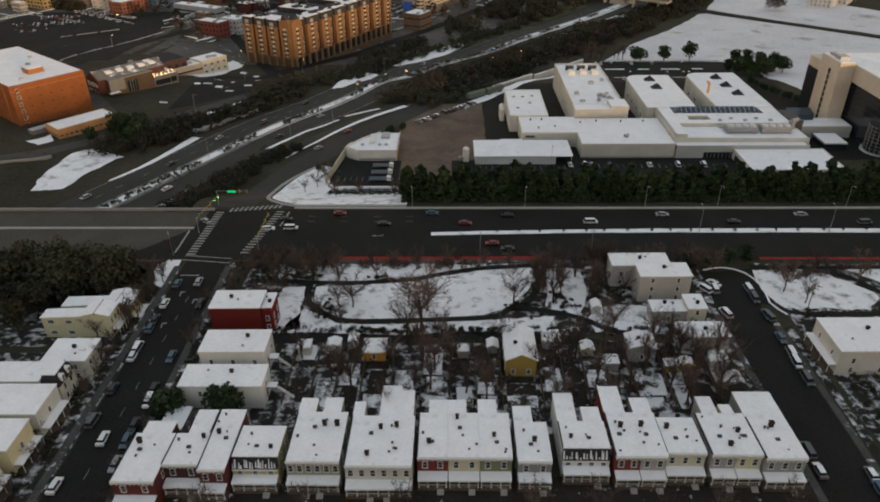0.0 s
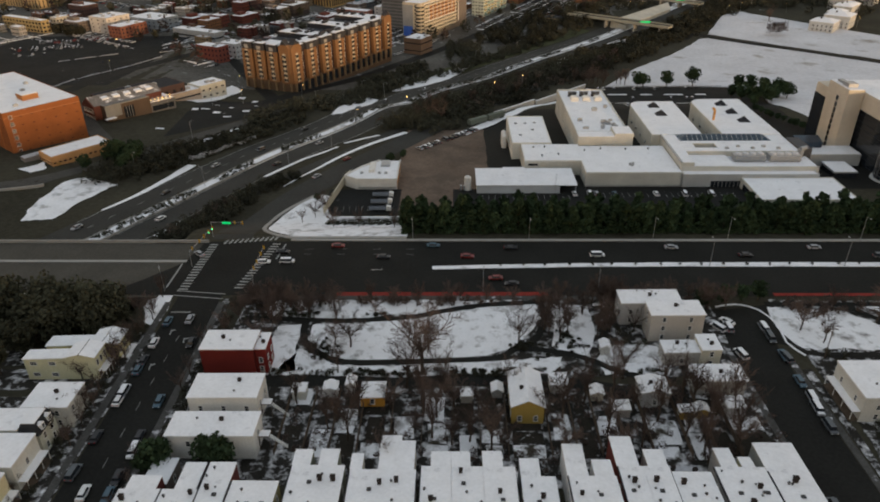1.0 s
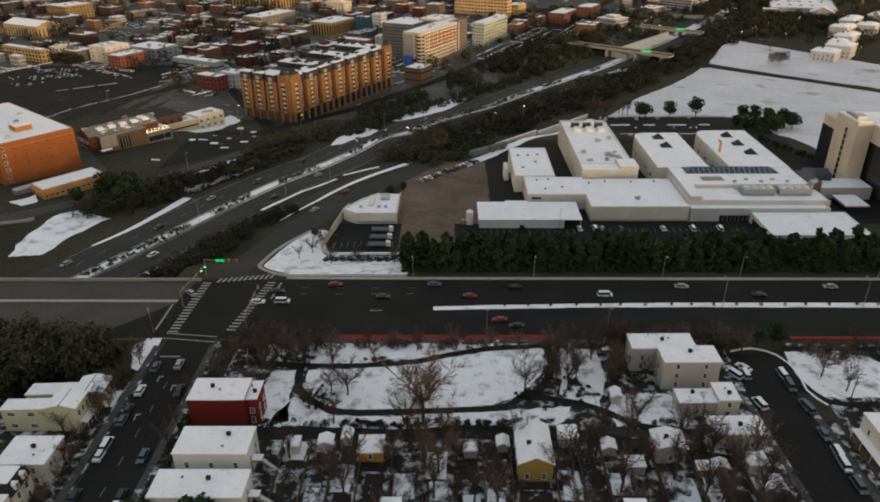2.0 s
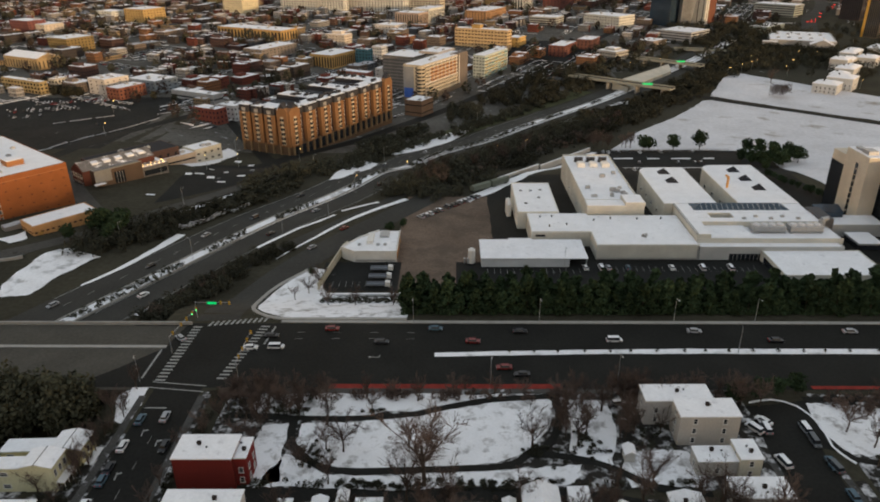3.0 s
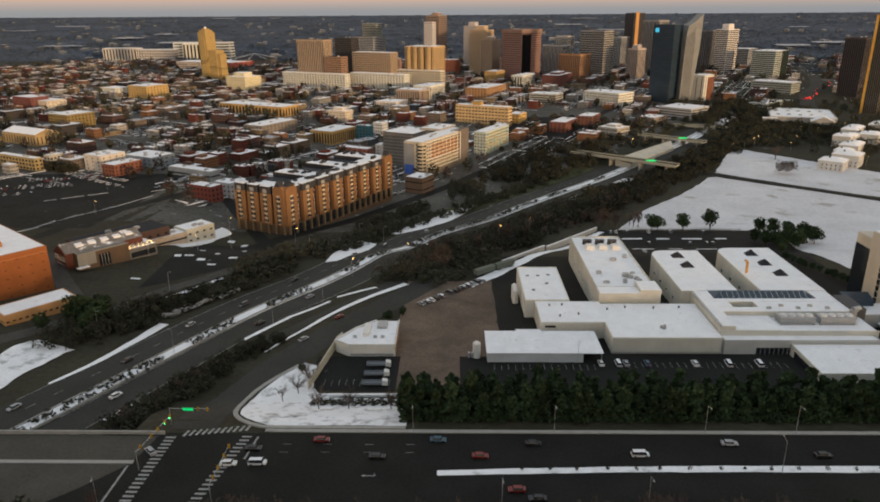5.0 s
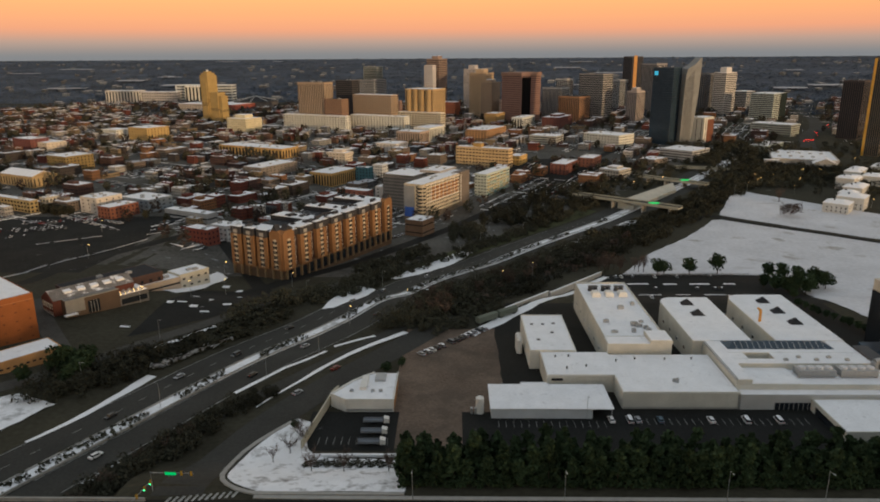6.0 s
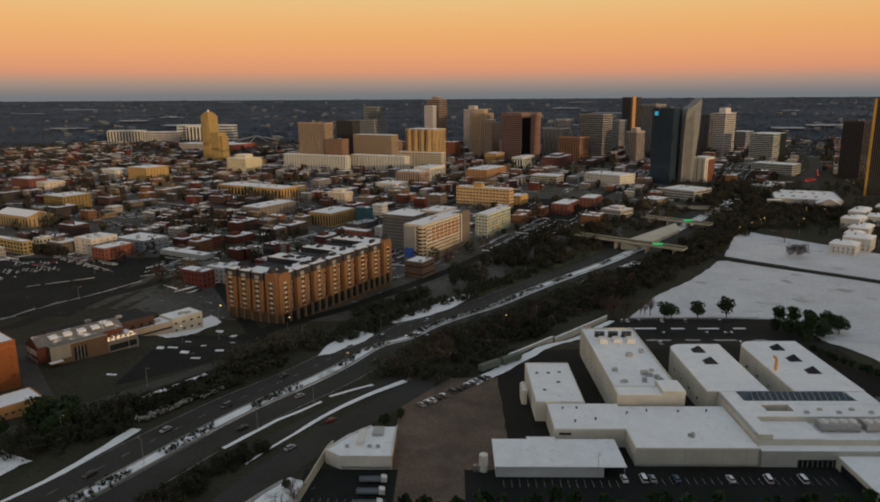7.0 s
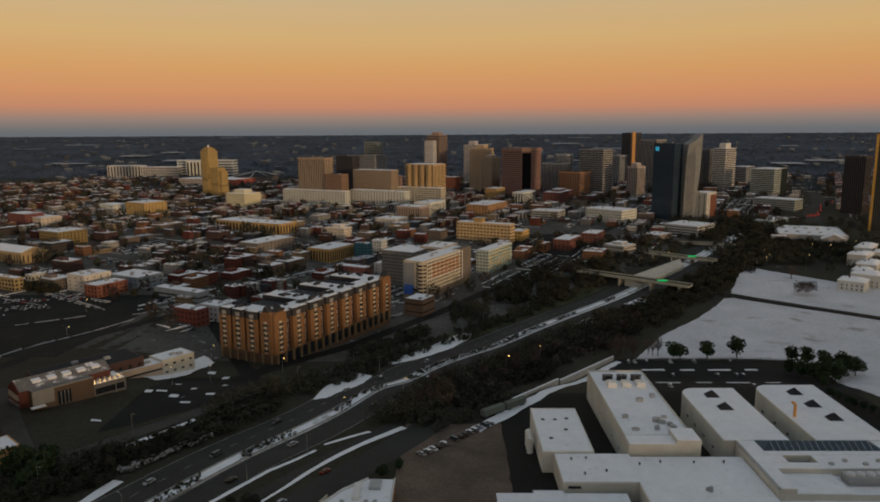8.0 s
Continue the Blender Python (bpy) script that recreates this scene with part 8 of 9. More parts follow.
brush([(x, y, gz(x, y) + 0.4, yard.uniform(0.5, 1.2), yard.uniform(0.6, 1.4)) for x, y in [(yard.uniform(-60, 60), yard.uniform(156.5, 159.5)) for _ in range(110)] + [(yard.uniform(-60, -38), yard.uniform(183, 194)) for _ in range(70)] + [(yard.uniform(45, 58), yard.uniform(170, 193)) for _ in range(60)]], "low dark shrubs along the park's edge", BRUSH, 60, 0.2, 52, "park_shrubs")
brush([(x, 214.6 + 0.008 * min(x, 150), 0.8, yard.uniform(0.4, 0.7), yard.uniform(0.7, 1.2)) for x in [20 + k * 7.5 + yard.uniform(-1, 1) for k in range(24)]], "small dark shrubs on the snowy median", BRUSH, 50, 0.18, 53, "median_shrubs")
grove = random.Random(67)
spots = []
for _ in range(420):
    x, y = grove.uniform(318, 520), grove.uniform(868, 1110)
    if x < 395 + (y - 880) * 0.1 or (y < 935 and x > 400) or (y > 1005 and x < 470):
        if min(math.hypot(x - q[0], y - q[1]) for q in ((300, 846), (319, 884), (338, 922), (360, 968), (385, 1015), (415, 1060), (450, 1110))) > 13:
            h = grove.uniform(8, 16)
            spots.append((x, y, gz(x, y) + h * 0.48, h * grove.uniform(0.34, 0.5), h))
brush(spots, "dense dark evergreen trees round the white hall", BRUSH, 130, 0.85, 68, "woods")
slope = random.Random(66)
spots = []
while len(spots) < 170:
    x, y = slope.uniform(25, 160), slope.uniform(660, 830)
    if x > 28 + (y - 690) * 0.53 and min(math.hypot(x - p[0], y - p[1]) for p in curve_points(FW, 12.0)) > 31:
        h = slope.uniform(8, 14)
        spots.append((x, y, gz(x, y) + h * 0.5, h * 0.36, h))
brush(spots, "dark tall trees on the slope above the freeway", BRUSH, 110, 0.7, 61, "woods")
# ground sheet and far trees both carry the painted haze blue
patch("far_woodland", -3600, 3600, 1860, 4900, 0.6, HAZEWOODS, "dark far woodland, coloured haze-blue, that reaches to the horizon", "woodland", cell=110)
far = []
rf = random.Random(4)
for _ in range(9000):
    y = 1500 + 3350 * rf.random() ** 1.35
    x = rf.uniform(-0.72, 0.72) * y
    far.append((x, y, gz(x, y) + 3, rf.uniform(9, 24), rf.uniform(6, 11)))
brush(far, "dark leafless woods, coloured haze-blue, that reach to the horizon", HAZEWOODS, 14, 2.0, 20, "woods")
fields = random.Random(12)
for k in range(16):
    y = 2100 + 2300 * fields.random()
    x = (fields.choice((-0.6, -0.52, -0.45, -0.3, 0.2, 0.45, 0.55)) + fields.uniform(-0.06, 0.06)) * y
    patch("far_field", x, x + fields.uniform(40, 170), y, y + fields.uniform(25, 70), 7.5, THINSNOW, "thin snow on a far clearing", "field", cell=14, rag=14, seed=k)
suburb = Mixed()
for _ in range(300):
    y = 1650 + 2600 * rf.random() ** 1.1
    x = rf.gauss(rf.choice((-0.5, -0.2, 0.1, 0.3, 0.55)), 0.07) * y
    w, d, h = rf.uniform(7, 22), rf.uniform(8, 16), rf.uniform(6, 11)
    c = rf.choice(((0.13, 0.15, 0.18), (0.09, 0.10, 0.12), (0.11, 0.13, 0.16), (0.07, 0.075, 0.085)))
    z = gz(x, y)
    suburb.of(wall(*c)).box(x, x + w, y, y + d, z - 3, z + h)
    suburb.of(THINSNOW).box(x + 0.3, x + w - 0.3, y + 0.3, y + d - 0.3, z + h + 0.02, z + h + 0.5)
tagged(part("far_suburbs", suburb.mesh("far_suburbs"), None), "scattered pale houses far off among the woods", "houses", kind="stuff")


# ---------------------------------------------------------------- low city buildings
def low_building(seed, row=False):
    """A low city building as a plan: its size, colour and shapes by part."""
    rr = random.Random(seed)
    if row:
        w, d, h = rr.uniform(5.5, 8.0), rr.uniform(12, 15), rr.choice((6.5, 7.2, 8.0, 9.0, 10.0))
    else:
        w, d, h = rr.uniform(10, 30), rr.uniform(12, 24), rr.choice((4.5, 5.5, 6.5, 7.5, 9.0, 10.5))
    col = rr.choice(((0.13, 0.045, 0.034), (0.17, 0.06, 0.038), (0.10, 0.042, 0.036), (0.19, 0.10, 0.055), (0.29, 0.27, 0.25), (0.22, 0.17, 0.11), (0.15, 0.155, 0.165), (0.06, 0.052, 0.05), (0.36, 0.34, 0.32), (0.085, 0.052, 0.047), (0.09, 0.095, 0.105), (0.24, 0.235, 0.225), (0.12, 0.075, 0.06), (0.16, 0.13, 0.11)))
    kind = "brick" if col[0] > col[2] * 2.2 else "painted"
    top = rr.choice((ROOFSNOW, ROOFSNOW, ROOFSNOW, ROOFSNOW, THINSNOW, BAREROOF))
    walls = Shape().box(0, w, 0, d, -4, h).box(0, w, 0, 0.35, h, h + 0.3).box(0, w, d - 0.35, d, h, h + 0.3).box(0, 0.35, 0.35, d - 0.35, h, h + 0.3).box(w - 0.35, w, 0.35, d - 0.35, h, h + 0.3)
    if row and rr.random() < 0.5:
        walls.box(0.5, w - 0.5, -0.5, 0, h - 0.5, h + 0.4)
    if not row and rr.random() < 0.5:
        walls.box(w * 0.2, w * 0.55, d * 0.45, d * 0.9, h, h + 2.8)
    for k in range(rr.randrange(1, 4)):
        x, y = w * rr.uniform(0.2, 0.8), d * rr.uniform(0.2, 0.8)
        walls.box(x - 0.6, x + 0.6, y - 0.6, y + 0.6, h, h + rr.uniform(0.8, 2.0))
    g, gf = Shape(), Shape()
    for ww, face in ((w, ((0, 0, 0), (1, 0, 0), (0, -1, 0))), (d, ((0, d, 0), (0, -1, 0), (-1, 0, 0)))):
        for sh, off, n in ((g, 0.12, 5), (gf, 0.03, 1)):
            facade(sh, ww, h - 0.3, face, max(1, round(h / 3.3)), max(2, round(ww / 2.8)), (0.36, 0.5), "grid", 0.5, off, n)
    shapes = {"wall": (walls, wall(*col)), "roof": (Shape().box(0.4, w - 0.4, 0.4, d - 0.4, h + 0.01, h + 0.25), top), "glazing": (g, GLASS), "far_glazing": (gf, GLASS)}
    return shapes, w, d, f"low {kind} city building with a " + ("snowy roof" if top is not BAREROOF else "dark thawed roof")


LOWS = [low_building(200 + k) for k in range(24)]
ROWS = [low_building(300 + k, True) for k in range(22)]
FARCITY, LINES, FARCARSET = Mixed(), Mixed(), Mixed()
TAKEN = []          # footprints that must stay free: x, y, radius
for ob in list(scene.objects):
    if ob.parent is None and ob.name.split(".")[0] in ("office_block", "hall", "apartment_block", "masonry_tower", "warehouse", "brick_hall", "low_building", "brick_house", "annexe", "office_building", "villa", "curved_tower", "long_hall", "arena"):
        bb = [ob.matrix_basis @ Vector(c) for ch in ob.children if ch.name.startswith(("wall", "podium")) for c in ch.bound_box]
        if bb:
            x0, x1, y0, y1 = min(v.x for v in bb), max(v.x for v in bb), min(v.y for v in bb), max(v.y for v in bb)
            ln, wd = (bb[4] - bb[0]).length, (bb[3] - bb[0]).length
            n = max(1, round(max(ln, wd) / max(6.0, min(ln, wd))))
            ax = (bb[4] - bb[0]) if ln > wd else (bb[3] - bb[0])
            mid0 = sum(bb, Vector()) / 8
            for i in range(n):
                c = mid0 + ax * ((i + 0.5) / n - 0.5)
                TAKEN.append((c.x, c.y, math.hypot(min(ln, wd), max(ln, wd) / n) * 0.5))
TAKEN += [(x_, y_, 34) for x_, y_ in ((535, 1110), (560, 1170), (590, 1230), (625, 1300), (660, 1370), (690, 1440), (715, 1510), (745, 1590), (790, 1660), (860, 1745))]
TAKEN += [(-60, 560, 75), (-95, 530, 60), (-150, 470, 60), (-300, 500, 60), (-350, 640, 32), (-310, 590, 52), (-265, 560, 45), (-345, 560, 55), (-285, 500, 50), (-230, 520, 45), (-370, 815, 34), (135, 1030, 45), (190, 1030, 45), (-235, 605, 20), (20, 650, 40), (45, 700, 30), (70, 740, 30), (0, 620, 30)]
_fw = np.array(curve_points(FW, 12.0))
cu, su = math.cos(U), math.sin(U)


def plan(s, t):
    return s * cu - t * su, s * su + t * cu


def free(mx, my, gap=7.0):
    if my < 560 or my > 1800 or abs(mx) > my * 0.66 + 20:
        return False
    if mx > 60 + (my - 600) * 0.75 and my < 1000:
        return False
    if mx > 330 and my < 1150:
        return False
    if any((mx - a) ** 2 + (my - b) ** 2 < (r + gap) ** 2 for a, b, r in TAKEN):
        return False
    return np.hypot(_fw[:, 0] - mx, _fw[:, 1] - my).min() > 60


def car_into(x, y, turn, k):
    """A small parked car, joined with the others that stand far off."""
    m = Matrix.LocRotScale((x, y, gz(x, y) + 0.15), Euler((0, 0, turn)), None)
    body = (wall(0.45, 0.45, 0.46), wall(0.04, 0.04, 0.045), wall(0.16, 0.165, 0.17), wall(0.2, 0.03, 0.025))[k % 4 if k != 7 and k != 11 else 1]
    Shape().taper(-2.3, 2.3, -0.9, 0.9, 0.25, 0.85, 0.08).into(FARCARSET.of(body), m)
    Shape().taper(-1.6, 1.1, -0.8, 0.8, 0.85, 1.42, 0.28).into(FARCARSET.of(GLASS), m)
    Shape().box(-1.25, 0.75, -0.5, 0.5, 1.42, 1.5).into(FARCARSET.of(SNOW if k % 3 else body), m)


def windrow(s0, s1, t, rr, turn=0.0):
    """Ploughed snow along a street in broken lengths; turn: 0 along the streets that run away, 1 across."""
    s = s0
    while s < s1:
        n = rr.uniform(7, 26)
        w = rr.uniform(0.3, 0.9)
        x, y = plan(s + n / 2, t) if not turn else plan(t, s + n / 2)
        if free(x, y, 0):
            m = Matrix.LocRotScale((x, y, gz(x, y)), Euler((0, 0, U + turn * math.pi / 2 + rr.uniform(-0.03, 0.03))), None)
            Shape().taper(-n / 2, n / 2, -w, w, -0.8, 0.55, 0.3).into(LINES.of(THINSNOW if rr.random() < 0.4 else SNOW), m)
        s += n + rr.uniform(0, 7)


placed = 0
rb = random.Random(21)


def place_low(kit, which, x, y, zz):
    global placed
    shapes, w, d, words = kit[which]
    if y < 940 and placed < 330:
        t_ = thing("city_building", words, "building", (x, y, zz), U, group="low city buildings")
        for nm, (sh, m_) in list(shapes.items())[:3]:
            ob = part(nm, shared(("low", kit is ROWS, which, nm), lambda: sh.mesh(nm, m_)), m_, t_)
            if nm == "glazing":
                tagged(ob, kind="stuff")
        placed += 1
    else:
        mv = Matrix.LocRotScale((x, y, zz), Euler((0, 0, U)), None)
        for nm, (sh, m_) in shapes.items():
            if nm == "glazing":
                continue
            sh.into(FARCITY.of(m_), mv)


for i in range(-6, 26):
    for j in range(-8, 24):
        s0, t0 = 480 + i * 88 + (j % 2) * 17, -60 + j * 72
        bx, by = plan(s0 + 36, t0 + 28)
        if by < 520 or by > 1850 or abs(bx) > by * 0.7 + 60:
            continue
        kind = rb.choices(("rows", "mixed", "lot", "trees"), (3.2, 3, 1.5, 1.3))[0]
        for t in (t0 - 7, t0 + 58):
            windrow(s0 - 6, s0 + 76, t, rb)
        windrow(t0 - 4, t0 + 56, s0 - 8, rb, 1)
        strips = {"rows": ((0, 14), (33, 14)), "mixed": ((rb.uniform(-2, 6), 24), (rb.uniform(26, 36), 24)), "lot": ((rb.uniform(34, 40), 20),), "trees": ((rb.uniform(0, 30), 20),)}[kind]
        for off, deep in strips:
            s = s0 + rb.uniform(0, 8)
            kit = ROWS if kind == "rows" and rb.random() < 0.85 else LOWS
            while s < s0 + 68:
                which = rb.randrange(len(kit))
                w, d = kit[which][1], kit[which][2]
                x, y = plan(s, t0 + off)
                mx, my = plan(s + w / 2, t0 + off + d / 2)
                s += w + (rb.choice((0.05, 0.05, 0.05, 0.05, 0.05, 3, 9)) if kit is ROWS else rb.choice((0.4, 2, 6, 12, 20)))
                if rb.random() < (0.05 if kit is ROWS else 0.28) or not free(mx, my, max(w, d) * 0.5 - 1):
                    continue
                place_low(kit, which, x, y, gz(mx, my) + 0.1)
        if kind == "lot":
            for r in range(3):
                for k in range(22):
                    x, y = plan(s0 + 3 + k * 3.0, t0 + 2 + r * 11)
                    if rb.random() < 0.55 and free(x, y, 1):
                        car_into(x, y, U + math.pi / 2 + rb.uniform(-0.05, 0.05), rb.randrange(12))
                windrow(s0 + 2, s0 + 66, t0 + 6.5 + r * 11, rb)
        else:
            for t in (t0 - 5, t0 + 56):
                for k in range(12):
                    x, y = plan(s0 + k * 6.2, t)
                    if rb.random() < 0.5 and free(x, y, 1):
                        car_into(x, y, U, rb.randrange(12))
        for k in range({"rows": 14, "mixed": 11, "lot": 5, "trees": 40}[kind]):
            ts = rb.choice((-4, 22, 24, 26, 28, 54)) + rb.gauss(0, 2.5) if kind != "trees" else rb.uniform(0, 56)
            x, y = plan(s0 + rb.uniform(-6, 72), t0 + ts)
            if free(x, y, 1.5):
                plant_tree(BARE, x, y, rb.uniform(0.55, 1.35))


# the big car park of the left blocks and the one beside the temple-fronted hall
for (ax, ay), (bx, by), n, prob in (((-368, 596), (-312, 612), 18, 0.7), ((-371, 603), (-315, 619), 18, 0.5), ((-360, 628), (-305, 640), 18, 0.75), ((-363, 634), (-308, 646), 18, 0.6), ((-348, 666), (-276, 629), 26, 0.8), ((-345, 660), (-270, 605), 26, 0.6),
                                    ((-300, 520), (-270, 560), 10, 0.15), ((-385, 570), (-330, 585), 18, 0.3), ((-400, 838), (-342, 806), 20, 0.6), ((-396, 826), (-338, 794), 20, 0.5), ((-384, 808), (-330, 780), 18, 0.5), ((-240, 600), (-222, 640), 14, 0.4), ((-225, 610), (-212, 630), 8, 0.6)):
    d_ = math.atan2(by - ay, bx - ax)
    for k in range(n):
        if rb.random() < prob:
            car_into(ax + (bx - ax) * k / n, ay + (by - ay) * k / n, d_ + math.pi / 2 + rb.uniform(-0.06, 0.06), rb.randrange(12))
for pts in (((-300, 440), (-272, 476), (-261, 511), (-237, 567)), ((-345, 663), (-310, 640), (-272, 608)), ((-385, 652), (-330, 622)), ((-402, 842), (-341, 807)), ((-310, 560), (-270, 588)), ((-240, 590), (-214, 612))):
    for (ax, ay), (bx, by) in zip(pts, pts[1:]):
        L = math.hypot(bx - ax, by - ay)
        s = 0.0
        while s < L - 4:
            n = rb.uniform(8, 22)
            f = (s + n / 2) / L
            x, y = ax + (bx - ax) * f, ay + (by - ay) * f
            m = Matrix.LocRotScale((x, y, gz(x, y)), Euler((0, 0, math.atan2(by - ay, bx - ax) + rb.uniform(-0.05, 0.05))), None)
            Shape().taper(-n / 2, n / 2, -0.5, 0.5, -0.8, 0.5, 0.3).into(LINES.of(THINSNOW), m)
            s += n + rb.uniform(0.2, 3)
tagged(part("far_city", FARCITY.mesh("far_city"), None), "far low brick and painted city buildings under snowy roofs", "buildings", kind="stuff")
tagged(part("ploughed_snow", LINES.mesh("ploughed_snow"), None), "broken lines of ploughed snow along the city streets", "snow", kind="stuff")
tagged(part("parked_cars", FARCARSET.mesh("parked_cars"), None), "rows of small parked cars in the far lots and streets", "cars", kind="stuff")
for x, y in ((-282, 770), (-268, 782), (-255, 772), (-262, 792), (-240, 786), (-292, 782), (-186, 742), (-180, 750), (-176, 738), (-170, 760), (-262, 960), (-250, 945), (-238, 950), (-242, 965), (-228, 940), (-150, 905), (-158, 915)):
    FARTREES.append((x, y, gz(x, y) + 7.5, 5.5, 15))
FARTREES = [(x, y, z + (0.2 * h if i % 6 == 0 else 0), r * (1.35 if i % 6 == 0 else 1.0), h * (1.35 if i % 6 == 0 else 1.0)) for i, (x, y, z, r, h) in enumerate(FARTREES)]
brush(FARTREES[1::4], "brown leafless trees between the city buildings", TWIGFAR, 64, 1.3, 41, "city_trees")
brush(FARTREES[::5] + FARTREES[-17:], "dark trees between the city buildings", BRUSH, 80, 1.35, 42, "city_trees")


# ---------------------------------------------------------------- cars
def car_proto(colour, label, van=False, snow=False):
    t = thing("car", label, "car", (0, -400, -60), group="cars")
    m = mat("car_paint", colour, 0.3, 0.05)
    L, W, H = (5.0, 1.95, 1.75) if van else (4.6, 1.85, 1.45)
    b = Shape()
    b.prism([(-L / 2, -W / 2), (L / 2 - 0.15, -W / 2), (L / 2, -W / 2 + 0.25), (L / 2, W / 2 - 0.25), (L / 2 - 0.15, W / 2), (-L / 2, W / 2)], 0.28, [0.95, 0.78, 0.72, 0.72, 0.78, 0.95])
    part("body", b, m, t)
    x0, x1 = (-L / 2 + 0.1, L * 0.28) if van else (-L * 0.36, L * 0.2)
    part("glasshouse", Shape().taper(x0, x1 + 0.25, -W / 2 + 0.08, W / 2 - 0.08, 0.82, H - 0.06, 0.26), GLASS, t)
    part("car_roof", Shape().box(x0 + 0.28, x1, -W / 2 + 0.32, W / 2 - 0.32, H - 0.07, H), SNOW if snow else m, t, "roof under snow" if snow else "")
    if snow:
        part("snow_cover", Shape().taper(L * 0.2 + 0.2, L / 2 - 0.1, -W / 2 + 0.15, W / 2 - 0.15, 0.78, 0.9, 0.1), SNOW, t, "snow on the bonnet")
    wh = shared("wheel", lambda: Shape().tube((0, -0.11, 0), (0, 0.11, 0), 0.33, 0.33, 12).mesh("wheel", RUBBER))
    for x in (-L * 0.31, L * 0.31):
        for y in (-W / 2 + 0.1, W / 2 - 0.1):
            part("wheel", wh, RUBBER, t, at=(x, y, 0.33))
    for y in (-W / 2 + 0.3, W / 2 - 0.3):
        part("headlight", shared("hl", lambda: Shape().box(-0.03, 0.03, -0.18, 0.18, -0.07, 0.07).mesh("hl", TRIM)), TRIM, t, at=(L / 2 + 0.0, y, 0.62))
        part("tail_light", shared("tl", lambda: Shape().box(-0.03, 0.03, -0.16, 0.16, -0.08, 0.08).mesh("tl", REDLAMP)), REDLAMP, t, at=(-L / 2, y, 0.78))
    return t


CARS = [car_proto((0.7, 0.7, 0.7), "white car parked on asphalt", False), car_proto((0.32, 0.33, 0.35), "silver car on dark asphalt", False), car_proto((0.02, 0.02, 0.024), "black car on dark asphalt", False),
        car_proto((0.17, 0.018, 0.016), "red car on dark asphalt", False), car_proto((0.09, 0.1, 0.11), "dark grey sport utility car", True), car_proto((0.06, 0.11, 0.15), "blue-grey car on dark asphalt", False),
        car_proto((0.6, 0.6, 0.6), "white sport utility car with snow on it", True, True), car_proto((0.12, 0.12, 0.13), "grey car with snow on it", False, True), car_proto((0.2, 0.22, 0.24), "grey van with snow on it", True, True)]
PROTOS += CARS


def far_car(colour, label):
    t = thing("car", label, "car", (0, -400, -60), group="cars")
    part("body", Shape().taper(-2.3, 2.3, -0.9, 0.9, 0.25, 0.85, 0.08), mat("car_paint", colour, 0.3, 0.05), t)
    part("glasshouse", Shape().taper(-1.6, 1.1, -0.8, 0.8, 0.85, 1.42, 0.28), GLASS, t)
    part("car_roof", Shape().box(-1.25, 0.75, -0.5, 0.5, 1.42, 1.5), SNOW, t, "roof under snow")
    return t


FARCARS = [far_car((0.6, 0.6, 0.6), "white parked car with snow on it"), far_car((0.05, 0.05, 0.055), "dark parked car with snow on it"), far_car((0.2, 0.21, 0.22), "grey parked car with snow on it")]
PROTOS += FARCARS
rc = random.Random(31)


def park(x, y, turn, kinds=(0, 1, 2, 4, 5, 6, 7, 8), z=None):
    if y > 420:
        return put(FARCARS[rc.randrange(3)], x, y, (gz(x, y) + 0.12) if z is None else z, turn + rc.uniform(-0.04, 0.04))
    return put(CARS[rc.choice(kinds)], x, y, (gz(x, y) + 0.12) if z is None else z, turn + rc.uniform(-0.04, 0.04))


for k in range(17):
    if rc.random() < 0.42:
        park(-82.2 + rc.uniform(-0.3, 0.3), 92 + k * 5.9 + rc.uniform(-1.6, 1.6), math.pi / 2, (0, 1, 2, 2, 4, 5, 8))
    if rc.random() < 0.42:
        park(-71.6 + rc.uniform(-0.3, 0.3), 92 + k * 5.9 + rc.uniform(-1.6, 1.6), -math.pi / 2, (1, 2, 2, 4, 5, 6, 7))
for k in range(15):
    if rc.random() < 0.25:
        park(83.4, 96 + k * 5.9, math.pi / 2)
    if rc.random() < 0.45:
        park(93.8 + rc.uniform(-0.3, 0.3), 96 + k * 5.9 + rc.uniform(-1.6, 1.6), -math.pi / 2, (2, 2, 4, 5, 7, 8))
park(-77.4, 116, 1.6, (0,))
for x, y, t_, k in ((-62, 216.5, 0, 0), (-54, 217, 0, 6), (-57, 223.6, 0, 2), (53, 221.5, 0, 6), (80, 227, 0, 1), (8, 220.5, 0, 3), (23.5, 226.6, 0, 2), (-4, 228.2, 0, 5), (-21, 220, 0, 2), (-38, 228, 0, 3), (17, 206, math.pi, 3), (-76, 182, 1.57, 1), (22, 202.5, math.pi, 2), (104, 221.5, 0, 2), (130, 227, 0, 1), (-86, 222, 2.4, 1), (150, 221, 0, 4)):
    park(x, y, t_, (k,))
for x, y, t_, k in ((80.4, 178.5, 2.1, 6), (84, 181.5, 2.2, 0), (82.6, 166, 1.8, 6), (94.3, 164.5, 1.75, 4), (60, 186, 0.3, 8), (47, 189, 0.1, 7)):
    park(x, y, t_, (k,))
